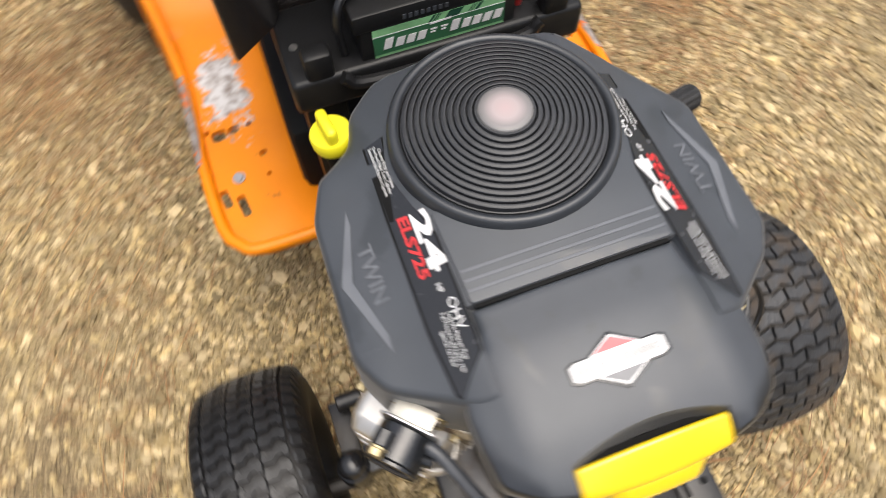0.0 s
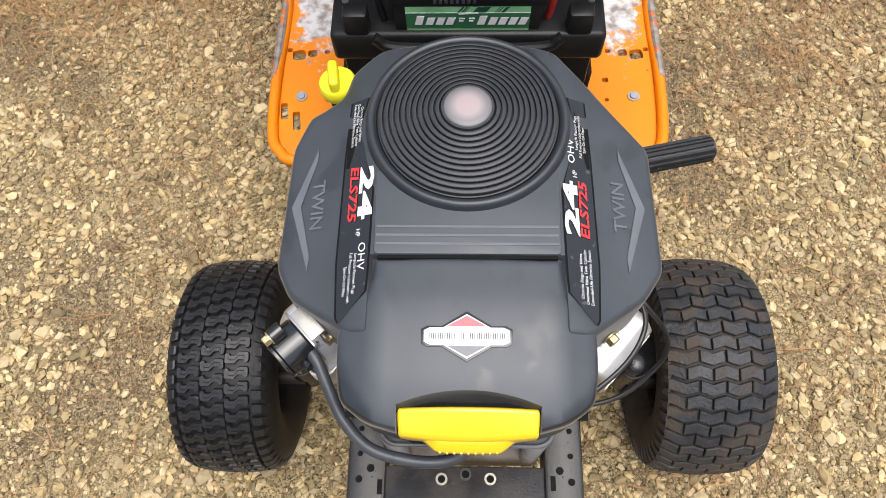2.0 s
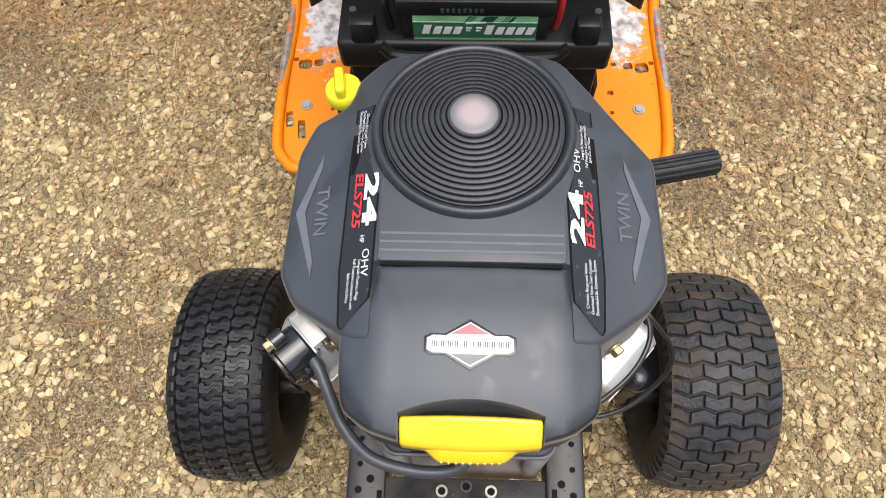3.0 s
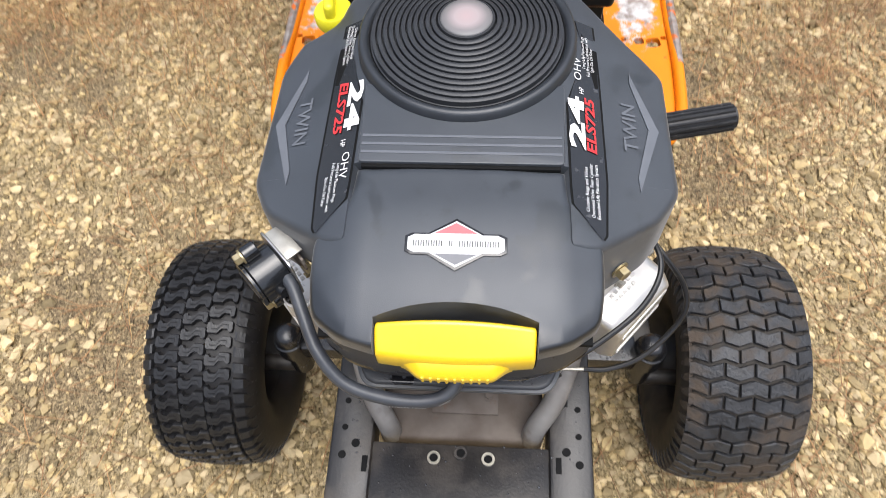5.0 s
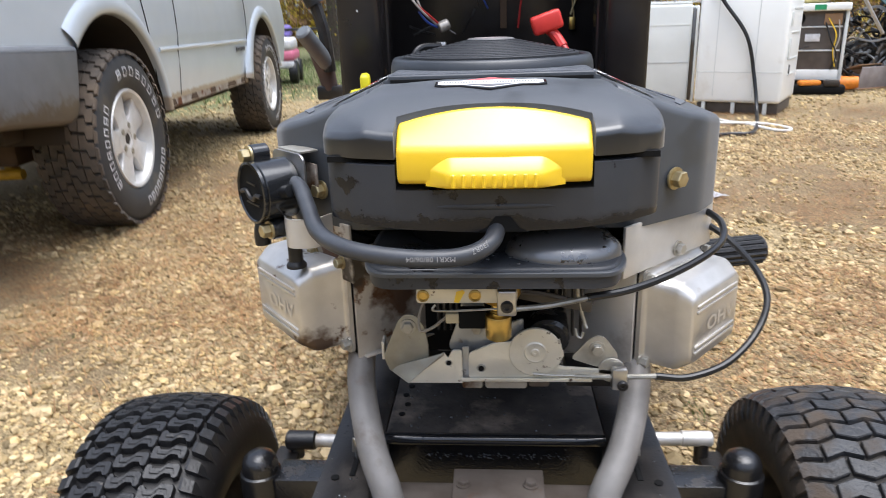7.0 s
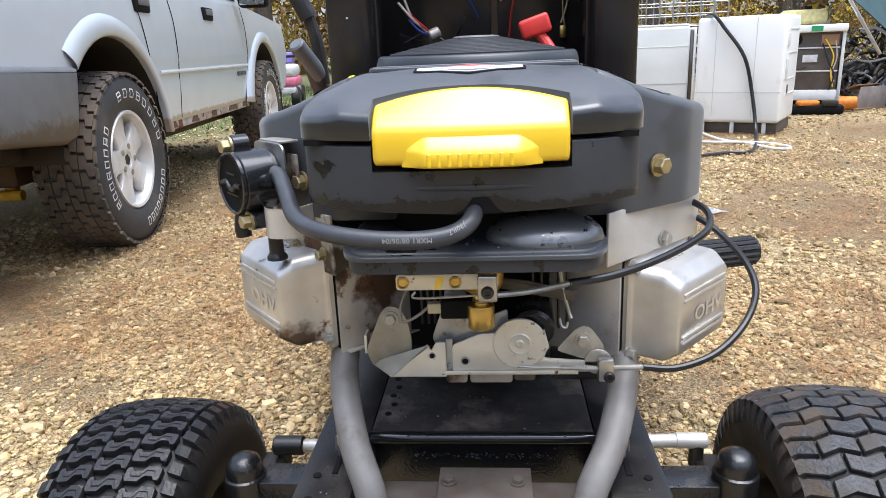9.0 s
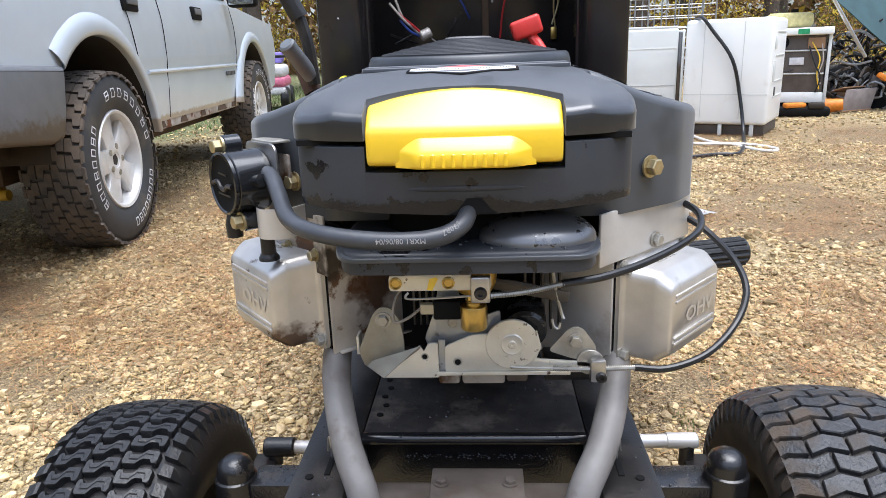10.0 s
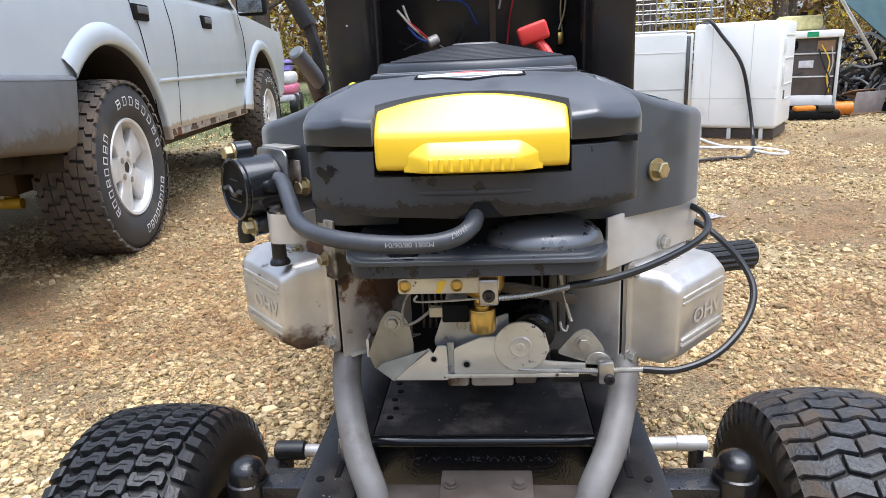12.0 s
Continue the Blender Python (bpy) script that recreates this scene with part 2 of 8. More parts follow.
SIDEWALL = mat("tyre_sidewall", (0.035, 0.035, 0.036), 0.6, 0, (0.028, 0.028, 0.029), 20, spot=(0.07, 0.06, 0.045), spot_scale=5)


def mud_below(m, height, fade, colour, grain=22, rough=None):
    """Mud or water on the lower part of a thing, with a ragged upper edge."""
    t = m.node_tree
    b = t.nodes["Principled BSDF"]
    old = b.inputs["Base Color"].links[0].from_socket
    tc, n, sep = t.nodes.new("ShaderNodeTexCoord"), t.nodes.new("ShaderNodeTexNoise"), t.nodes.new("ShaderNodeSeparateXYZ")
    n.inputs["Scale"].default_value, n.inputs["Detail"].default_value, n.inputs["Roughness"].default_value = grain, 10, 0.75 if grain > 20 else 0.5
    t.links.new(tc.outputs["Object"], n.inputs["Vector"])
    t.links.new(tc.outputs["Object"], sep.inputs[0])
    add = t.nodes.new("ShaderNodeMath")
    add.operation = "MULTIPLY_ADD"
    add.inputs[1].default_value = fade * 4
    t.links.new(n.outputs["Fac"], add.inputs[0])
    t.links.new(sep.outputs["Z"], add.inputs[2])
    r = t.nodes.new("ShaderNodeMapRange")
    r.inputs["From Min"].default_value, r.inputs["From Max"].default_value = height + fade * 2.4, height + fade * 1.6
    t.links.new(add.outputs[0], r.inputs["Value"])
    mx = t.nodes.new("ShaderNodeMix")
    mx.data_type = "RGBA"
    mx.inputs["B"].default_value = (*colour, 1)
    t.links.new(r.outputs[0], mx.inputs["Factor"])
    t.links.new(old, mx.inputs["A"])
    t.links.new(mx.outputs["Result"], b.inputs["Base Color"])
    if rough is not None:
        was = b.inputs["Roughness"].links
        mr = t.nodes.new("ShaderNodeMix")
        mr.inputs["A"].default_value, mr.inputs["B"].default_value = b.inputs["Roughness"].default_value, rough
        t.links.new(r.outputs[0], mr.inputs["Factor"])
        if was:
            t.links.new(was[0].from_socket, mr.inputs["A"])
        t.links.new(mr.outputs["Result"], b.inputs["Roughness"])


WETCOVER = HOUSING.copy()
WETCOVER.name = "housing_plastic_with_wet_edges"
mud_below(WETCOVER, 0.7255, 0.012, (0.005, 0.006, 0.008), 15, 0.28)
WETBASE = WETPLASTIC.copy()
WETBASE.name = "black_plastic_wet_along_its_foot"
mud_below(WETBASE, 0.6590, 0.006, (0.010, 0.010, 0.012), 30, 0.16)
mud_below(BUMPER, 0.570, 0.05, (0.085, 0.066, 0.047))
mud_below(SILVER, 0.485, 0.015, (0.34, 0.29, 0.23))
GLASS = mat("dark_window", (0.02, 0.025, 0.025), 0.05, 0, (0.02, 0.025, 0.025), 5, spec=0.8)
ENAMEL = mat("white_enamel", (0.88, 0.89, 0.86), 0.35, 0, (0.82, 0.83, 0.80), 3, spot=(0.72, 0.70, 0.64), spot_scale=5, spot_edge=(0.6, 0.8))
GREYENAMEL = mat("grey_enamel", (0.68, 0.70, 0.68), 0.4, 0, (0.60, 0.62, 0.60), 4)
BACKSTEEL = mat("brown_back_panel", (0.12, 0.10, 0.085), 0.6, 0.2, (0.08, 0.066, 0.055), 12)
CARD = mat("cardboard", (0.36, 0.22, 0.12), 0.85, 0, (0.30, 0.18, 0.10), 14)
CARDGREY = mat("grey_card", (0.36, 0.33, 0.33), 0.85, 0, (0.28, 0.25, 0.25), 14)
JUG = mat("cloudy_yellow_plastic", (0.75, 0.66, 0.30), 0.4)
SAFETY = mat("orange_plastic", (0.80, 0.25, 0.02), 0.5)
TARP = mat("teal_tarp", (0.032, 0.080, 0.088), 0.6, 0, (0.022, 0.055, 0.062), 6)
WOODPOST = mat("post_wood", (0.20, 0.11, 0.055), 0.8, 0, (0.12, 0.065, 0.03), 18)
BARK = mat("bark", (0.11, 0.085, 0.065), 0.9, 0, (0.055, 0.042, 0.032), 22, bump=0.6, bump_scale=25, dist=0.02)
PINK = mat("pink_plastic", (0.72, 0.20, 0.32), 0.5)
WHITEPLASTIC = mat("white_plastic", (0.75, 0.75, 0.77), 0.5)
PURPLE = mat("purple_plastic", (0.22, 0.17, 0.50), 0.5)
GALV = mat("galvanised_wire", (0.45, 0.46, 0.47), 0.45, 0.8)
ROPE = mat("white_cord", (0.72, 0.70, 0.66), 0.6)
PALESTONE = mat("pale_stone", (0.56, 0.440, 0.250), 0.8, 0, (0.42, 0.320, 0.174), 40, island=0.36, bump=0.4, bump_scale=260)
PUMPBLACK = mat("pump_black", (0.014, 0.015, 0.017), 0.16, spec=0.7)
WETBLACK = mat("wet_black_paint", (0.013, 0.013, 0.014), 0.16, 0, (0.010, 0.010, 0.011), 40, bump=0.5, bump_scale=420, spec=0.6,
               spot=(0.035, 0.030, 0.026), spot_scale=30, spot_edge=(0.60, 0.68), spot_rough=0.5)
STONE = mat("gravel_stone", (0.475, 0.360, 0.172), 0.8, 0, (0.30, 0.220, 0.108), 40, island=0.55, bump=0.4, bump_scale=260)
NEEDLE = mat("pine_needle", (0.34, 0.180, 0.072), 0.7, 0, (0.20, 0.10, 0.04), 5, island=0.5)
STRAW = mat("straw", (0.42, 0.27, 0.105), 0.7, 0, (0.29, 0.175, 0.062), 5, island=0.4)
GRASS = mat("grass", (0.11, 0.17, 0.035), 0.6, 0, (0.08, 0.12, 0.03), 5, island=0.4)
LEAFYELLOW = mat("yellow_leaves", (0.50, 0.37, 0.04), 0.7, 0, (0.30, 0.23, 0.04), 2, island=0.45, spec=0.15)
LEAFBROWN = mat("brown_leaves", (0.24, 0.14, 0.06), 0.7, 0, (0.15, 0.10, 0.05), 2, island=0.45, spec=0.15)
LEAFGREEN = mat("green_leaves", (0.10, 0.12, 0.035), 0.6, 0, (0.06, 0.08, 0.03), 2, island=0.45, spec=0.15)
GREENPLASTIC = mat("green_plastic", (0.03, 0.35, 0.14), 0.5)


def ground_material():
    m = bpy.data.materials.new("gravel_ground")
    m.use_nodes = True
    t = m.node_tree
    b = t.nodes["Principled BSDF"]
    b.inputs["Roughness"].default_value = 0.85
    tc = t.nodes.new("ShaderNodeTexCoord")

    def noise_at(scale, detail=6):
        n = t.nodes.new("ShaderNodeTexNoise")
        n.inputs["Scale"].default_value, n.inputs["Detail"].default_value = scale, detail
        t.links.new(tc.outputs["Object"], n.inputs["Vector"])
        return n.outputs["Fac"]

    def blend(fac, lo, hi, a, bcol):
        r = t.nodes.new("ShaderNodeMapRange")
        r.inputs["From Min"].default_value, r.inputs["From Max"].default_value = lo, hi
        t.links.new(fac, r.inputs["Value"])
        x = t.nodes.new("ShaderNodeMix")
        x.data_type = "RGBA"
        t.links.new(r.outputs[0], x.inputs["Factor"])
        for k, v in (("A", a), ("B", bcol)):
            if isinstance(v, tuple):
                x.inputs[k].default_value = (*v, 1)
            else:
                t.links.new(v, x.inputs[k])
        return x.outputs["Result"]
    def cells(scale):
        n = t.nodes.new("ShaderNodeTexVoronoi")
        n.inputs["Scale"].default_value = scale
        t.links.new(tc.outputs["Object"], n.inputs["Vector"])
        c = t.nodes.new("ShaderNodeSeparateColor")
        t.links.new(n.outputs["Color"], c.inputs[0])
        return n.outputs["Distance"], c.outputs[0]
    coarse, coarse_id = cells(85)
    grit, grit_id = cells(230)
    sand = blend(noise_at(150), 0.3, 0.7, (0.315, 0.233, 0.108), (0.140, 0.101, 0.047))
    fine = blend(grit_id, 0.25, 1.0, sand, (0.44, 0.338, 0.178))
    peb = blend(coarse_id, 0.45, 1.0, fine, (0.46, 0.355, 0.195))
    mask = t.nodes.new("ShaderNodeAttribute")
    mask.attribute_name = "bare_earth"
    ragged = t.nodes.new("ShaderNodeMath")
    ragged.operation = "MULTIPLY_ADD"
    t.links.new(noise_at(28), ragged.inputs[0])
    ragged.inputs[1].default_value = 0.7
    t.links.new(mask.outputs["Fac"], ragged.inputs[2])
    earth = blend(grit_id, 0.3, 1.0, blend(noise_at(60), 0.35, 0.65, (0.240, 0.172, 0.088), (0.115, 0.080, 0.040)), (0.40, 0.300, 0.160))
    col = blend(ragged.outputs[0], 0.35, 1.0, peb, earth)
    pos = t.nodes.new("ShaderNodeSeparateXYZ")
    t.links.new(tc.outputs["Object"], pos.inputs[0])
    far = t.nodes.new("ShaderNodeMath")
    far.operation = "MULTIPLY_ADD"
    t.links.new(noise_at(0.8), far.inputs[0])
    far.inputs[1].default_value = 3.0
    t.links.new(pos.outputs["Y"], far.inputs[2])
    left = t.nodes.new("ShaderNodeMath")
    left.operation = "MULTIPLY_ADD"
    t.links.new(pos.outputs["X"], left.inputs[0])
    left.inputs[1].default_value = -1.3
    t.links.new(far.outputs[0], left.inputs[2])
    col = blend(left.outputs[0], 10.8, 11.8, col, blend(noise_at(9), 0.35, 0.65, (0.11, 0.14, 0.045), (0.18, 0.16, 0.07)))
    t.links.new(col, b.inputs["Base Color"])
    normal = None
    for height, deep in ((coarse, 0.010), (grit, 0.005)):
        bp = t.nodes.new("ShaderNodeBump")
        bp.inputs["Strength"].default_value, bp.inputs["Distance"].default_value = 0.9, deep
        bp.invert = True
        t.links.new(height, bp.inputs["Height"])
        if normal:
            t.links.new(normal, bp.inputs["Normal"])
        normal = bp.outputs[0]
    t.links.new(normal, b.inputs["Normal"])
    return m


def cap_disc_material():
    """The worn sticker on the screen's hub: white, pink towards its middle, grey at its rim."""
    m = bpy.data.materials.new("hub_sticker")
    m.use_nodes = True
    t = m.node_tree
    b = t.nodes["Principled BSDF"]
    b.inputs["Roughness"].default_value = 0.4
    tc = t.nodes.new("ShaderNodeTexCoord")
    ln = t.nodes.new("ShaderNodeVectorMath")
    ln.operation = "LENGTH"
    t.links.new(tc.outputs["Object"], ln.inputs[0])
    r = t.nodes.new("ShaderNodeValToRGB")
    mr = t.nodes.new("ShaderNodeMapRange")
    mr.inputs["From Max"].default_value = 0.028
    t.links.new(ln.outputs["Value"], mr.inputs["Value"])
    t.links.new(mr.outputs[0], r.inputs["Fac"])
    e = r.color_ramp.elements
    e[0].position, e[0].color = 0.0, (0.40, 0.30, 0.30, 1)
    e[1].position, e[1].color = 1.0, (0.13, 0.13, 0.13, 1)
    mid = r.color_ramp.elements.new(0.45)
    mid.color = (0.36, 0.30, 0.30, 1)
    mid = r.color_ramp.elements.new(0.75)
    mid.color = (0.20, 0.185, 0.185, 1)
    t.links.new(r.outputs[0], b.inputs["Base Color"])
    return m


def worn_paint(base):
    """Orange paint worn through to bare steel in a ragged oval on each footrest, with small chips."""
    m = base.copy()
    m.name = "worn_orange_paint"
    t = m.node_tree
    b = t.nodes["Principled BSDF"]
    old = b.inputs["Base Color"].links[0].from_socket
    tc = t.nodes.new("ShaderNodeTexCoord")
    sep = t.nodes.new("ShaderNodeSeparateXYZ")
    t.links.new(tc.outputs["Object"], sep.inputs[0])

    def math_node(op, a, bb):
        n = t.nodes.new("ShaderNodeMath")
        n.operation = op
        for k, v in enumerate((a, bb)):
            if v is None:
                continue
            if isinstance(v, (int, float)):
                n.inputs[k].default_value = v
            else:
                t.links.new(v, n.inputs[k])
        return n.outputs[0]
    u = math_node("DIVIDE", math_node("SUBTRACT", math_node("ABSOLUTE", sep.outputs["X"], None), 0.297), 0.062)
    v = math_node("DIVIDE", math_node("SUBTRACT", sep.outputs["Y"], 0.760), 0.150)
    d = math_node("SQRT", math_node("ADD", math_node("MULTIPLY", u, u), math_node("MULTIPLY", v, v)), None)
    n1 = t.nodes.new("ShaderNodeTexNoise")
    n1.inputs["Scale"].default_value, n1.inputs["Detail"].default_value, n1.inputs["Roughness"].default_value = 34, 9, 0.72
    t.links.new(tc.outputs["Object"], n1.inputs["Vector"])
    e = math_node("SUBTRACT", math_node("MULTIPLY", n1.outputs["Fac"], 2.3), d)
    r = t.nodes.new("ShaderNodeMapRange")
    r.inputs["From Min"].default_value, r.inputs["From Max"].default_value = 0.42, 0.62
    t.links.new(e, r.inputs["Value"])
    n2 = t.nodes.new("ShaderNodeTexNoise")
    n2.inputs["Scale"].default_value, n2.inputs["Detail"].default_value = 55, 6
    t.links.new(tc.outputs["Object"], n2.inputs["Vector"])
    steel = t.nodes.new("ShaderNodeValToRGB")
    el = steel.color_ramp.elements
    el[0].position, el[0].color = 0.34, (0.27, 0.22, 0.19, 1)
    el[1].position, el[1].color = 0.56, (0.62, 0.60, 0.58, 1)
    t.links.new(n2.outputs["Fac"], steel.inputs["Fac"])
    x = t.nodes.new("ShaderNodeMix")
    x.data_type = "RGBA"
    t.links.new(r.outputs[0], x.inputs["Factor"])
    t.links.new(old, x.inputs["A"])
    t.links.new(steel.outputs["Color"], x.inputs["B"])
    t.links.new(x.outputs["Result"], b.inputs["Base Color"])
    return m


GROUND, HUBDISC, ORANGEWORN = ground_material(), cap_disc_material(), worn_paint(ORANGE)

# ---- mesh helpers ----


def finish(me, material, smooth=35):
    me.materials.append(material)
    if smooth:
        me.shade_smooth()
        me.set_sharp_from_angle(angle=radians(smooth))
    return me


def part(name, bm, material, parent=None, label="", smooth=35):
    """Links a bmesh as one mesh object, under parent if there is one."""
    me = bpy.data.meshes.new(name)
    bm.normal_update()
    bm.to_mesh(me)
    bm.free()
    ob = new(name, finish(me, material, smooth))
    ob.parent = parent
    if label:
        ob["label"] = label
    return ob


def thing(name, label, category, m=Matrix(), group="", kind=""):
    ob = new(name)
    ob.empty_display_size = 0.1
    ob.matrix_basis = m
    return tagged(ob, label, category, group, kind)


def box(bm, c, s, m=None, bev=0.0, seg=2):
    got = bmesh.ops.create_cube(bm, size=1.0)["verts"]
    bmesh.ops.scale(bm, vec=s, verts=got)
    if bev:
        es = list({e for v in got for e in v.link_edges})
        r = bmesh.ops.bevel(bm, geom=es, offset=bev, segments=seg, affect="EDGES", profile=0.5)
        got = list({v for f in r["faces"] for v in f.verts} | {v for v in got if v.is_valid})
        todo, seen = list(got), set(got)
        while todo:
            for e in todo.pop().link_edges:
                for v in e.verts:
                    if v not in seen:
                        seen.add(v)
                        todo.append(v)
        got = list(seen)
    mm = Matrix.Translation(c) @ (m.to_4x4() if m else Matrix())
    bmesh.ops.transform(bm, matrix=mm, verts=got)
    return bm


def boxpart(name, c, s, material, parent, bev=0.002, m=None, label="", seg=2):
    return part(name, box(bmesh.new(), c, s, m, bev, seg), material, parent, label)


def frame_of(axis, up=(0, 0, 1)):
    z = Vector(axis).normalized()
    x = Vector(up).cross(z)
    if x.length < 1e-4:
        x = Vector((1, 0, 0)).cross(z)
    x.normalize()
    return Matrix((x, z.cross(x), z)).transposed()


def lathe(bm, profile, at, axis, seg=32, up=(0, 0, 1)):
    """Turns (radius, height along axis) pairs round the axis."""
    m = Matrix.Translation(at) @ frame_of(axis, up).to_4x4()
    rings = []
    for r, h in profile:
        if r < 1e-6:
            rings.append([bm.verts.new(m @ Vector((0, 0, h)))])
        else:
            rings.append([bm.verts.new(m @ Vector((r * math.cos(2 * math.pi * k / seg), r * math.sin(2 * math.pi * k / seg), h))) for k in range(seg)])
    for a, b in zip(rings, rings[1:]):
        for k in range(seg):
            j = (k + 1) % seg
            if len(a) == 1 and len(b) > 1:
                bm.faces.new((a[0], b[k], b[j]))
            elif len(b) == 1 and len(a) > 1:
                bm.faces.new((a[k], a[j], b[0]))
            elif len(a) > 1:
                bm.faces.new((a[k], a[j], b[j], b[k]))
    bmesh.ops.recalc_face_normals(bm, faces=bm.faces)
    return bm


def cyl(bm, a, b, r, seg=20, r2=None, bev=0.0):
    a, b = Vector(a), Vector(b)
    h, r2 = (b - a).length, r if r2 is None else r2
    pr = [(0, 0), (r - bev, 0), (r, bev), (r2, h - bev), (r2 - bev, h), (0, h)] if bev else [(0, 0), (r, 0), (r2, h), (0, h)]
    return lathe(bm, pr, a, b - a, seg)


def curve_points(pts, step=6):
    """A smooth line through the points."""
    p = [Vector(q) for q in pts]
    p = [2 * p[0] - p[1], *p, 2 * p[-1] - p[-2]]
    out = []
    for i in range(1, len(p) - 2):
        for k in range(step):
            t = k / step
            a, b, c, d = p[i - 1 : i + 3]
            out.append(0.5 * (2 * b + (c - a) * t + (2 * a - 5 * b + 4 * c - d) * t * t + (3 * b - a - 3 * c + d) * t**3))
    return out + [p[-2]]


def tube(bm, pts, r, seg=10, step=6, r_end=None):
    line = curve_points(pts, step)
    rings, side = [], None
    for i, q in enumerate(line):
        d = (line[min(i + 1, len(line) - 1)] - line[max(i - 1, 0)]).normalized()
        if side is None:
            side = d.cross(Vector((0, 0, 1)) if abs(d.z) < 0.9 else Vector((1, 0, 0))).normalized()
        side = (side - d * side.dot(d)).normalized()
        other = d.cross(side)
        rr = r if r_end is None else r + (r_end - r) * i / (len(line) - 1)
        rings.append([bm.verts.new(q + rr * (math.cos(2 * math.pi * k / seg) * side + math.sin(2 * math.pi * k / seg) * other)) for k in range(seg)])
    for a, b in zip(rings, rings[1:]):
        for k in range(seg):
            bm.faces.new((a[k], a[(k + 1) % seg], b[(k + 1) % seg], b[k]))
    bm.faces.new(rings[0][::-1])
    bm.faces.new(rings[-1])
    bmesh.ops.recalc_face_normals(bm, faces=bm.faces)
    return bm


def rounded(outline, r=0.01, n=4):
    """The outline with its corners rounded."""
    out = []
    p = [Vector(q) for q in outline]
    for i, q in enumerate(p):
        a, b = p[i - 1] - q, p[(i + 1) % len(p)] - q
        d = min(r, 0.45 * a.length, 0.45 * b.length)
        s, e = q + a.normalized() * d, q + b.normalized() * d
        for k in range(n + 1):
            t = k / n
            out.append((1 - t) ** 2 * s + 2 * t * (1 - t) * q + t * t * e)
    return [tuple(v) for v in out]


def sheet(outline, height, cuts_x=(), cuts_y=()):
    """A face of the outline, cut along x and y lines and laid on height(x, y)."""
    bm = bmesh.new()
    bm.faces.new([bm.verts.new((x, y, 0)) for x, y in outline])
    for axis, cuts in ((0, cuts_x), (1, cuts_y)):
        for c in cuts:
            co, no = Vector((0, 0, 0)), Vector((0, 0, 0))
            co[axis], no[axis] = c, 1
            bmesh.ops.bisect_plane(bm, geom=bm.verts[:] + bm.edges[:] + bm.faces[:], plane_co=co, plane_no=no)
    for v in bm.verts:
        v.co.z = height(v.co.x, v.co.y)
    bmesh.ops.recalc_face_normals(bm, faces=bm.faces)
    if sum(f.normal.z for f in bm.faces) < 0:
        bmesh.ops.reverse_faces(bm, faces=bm.faces)
    return bm


def slab(outline, height, bottom, cuts_x=(), cuts_y=(), bev=0.006, seg=3):
    """A sheet with walls down to bottom, a number or a function of x and y, and a rounded upper edge."""
    bm = sheet(outline, height, cuts_x, cuts_y)
    rim = [e for e in bm.edges if len(e.link_faces) == 1]
    r = bmesh.ops.extrude_edge_only(bm, edges=rim)
    for v in (g for g in r["geom"] if isinstance(g, bmesh.types.BMVert)):
        v.co.z = bottom(v.co.x, v.co.y) if callable(bottom) else bottom
    low = [e for e in bm.edges if len(e.link_faces) == 1]
    bmesh.ops.contextual_create(bm, geom=low)
    if bev:
        keep = [e for e in rim if e.is_valid]
        bmesh.ops.bevel(bm, geom=keep, offset=bev, segments=seg, affect="EDGES", profile=0.5)
    bmesh.ops.recalc_face_normals(bm, faces=bm.faces)
    return bm


def prism(bm, outline, depth, m, bev=0.0):
    """A flat outline in the local xy plane, thickened along local +z, at the pose m."""
    lo = [bm.verts.new(m @ Vector((x, y, 0))) for x, y in outline]
    hi = [bm.verts.new(m @ Vector((x, y, depth))) for x, y in outline]
    n = len(lo)
    made = [bm.faces.new(lo[::-1]), bm.faces.new(hi)] + [bm.faces.new((lo[k], lo[(k + 1) % n], hi[(k + 1) % n], hi[k])) for k in range(n)]
    bmesh.ops.recalc_face_normals(bm, faces=made)
    if bev:
        bmesh.ops.bevel(bm, geom=made[1].edges[:] + made[0].edges[:], offset=bev, segments=2, affect="EDGES", profile=0.5)
    return bm


def plate(name, outline, depth, m, material, parent, bev=0.0005, label=""):
    return part(name, prism(bmesh.new(), outline, depth, m, bev), material, parent, label)


def carve(ob, bm):
    """Takes the closed shape bm out of a mesh object."""
    me = bpy.data.meshes.new("cutter")
    bm.to_mesh(me)
    bm.free()
    tool = bpy.data.objects.new("cutter", me)
    tmp = bpy.data.objects.new("carved", ob.data)
    scene.collection.objects.link(tool)
    scene.collection.objects.link(tmp)
    mod = tmp.modifiers.new("cut", "BOOLEAN")
    mod.operation, mod.object, mod.solver = "DIFFERENCE", tool, "EXACT"
    got = bpy.data.meshes.new_from_object(tmp.evaluated_get(bpy.context.evaluated_depsgraph_get()))
    bpy.data.objects.remove(tmp)
    bpy.data.objects.remove(tool)
    got.shade_smooth()
    got.set_sharp_from_angle(angle=radians(35))
    ob.data = got


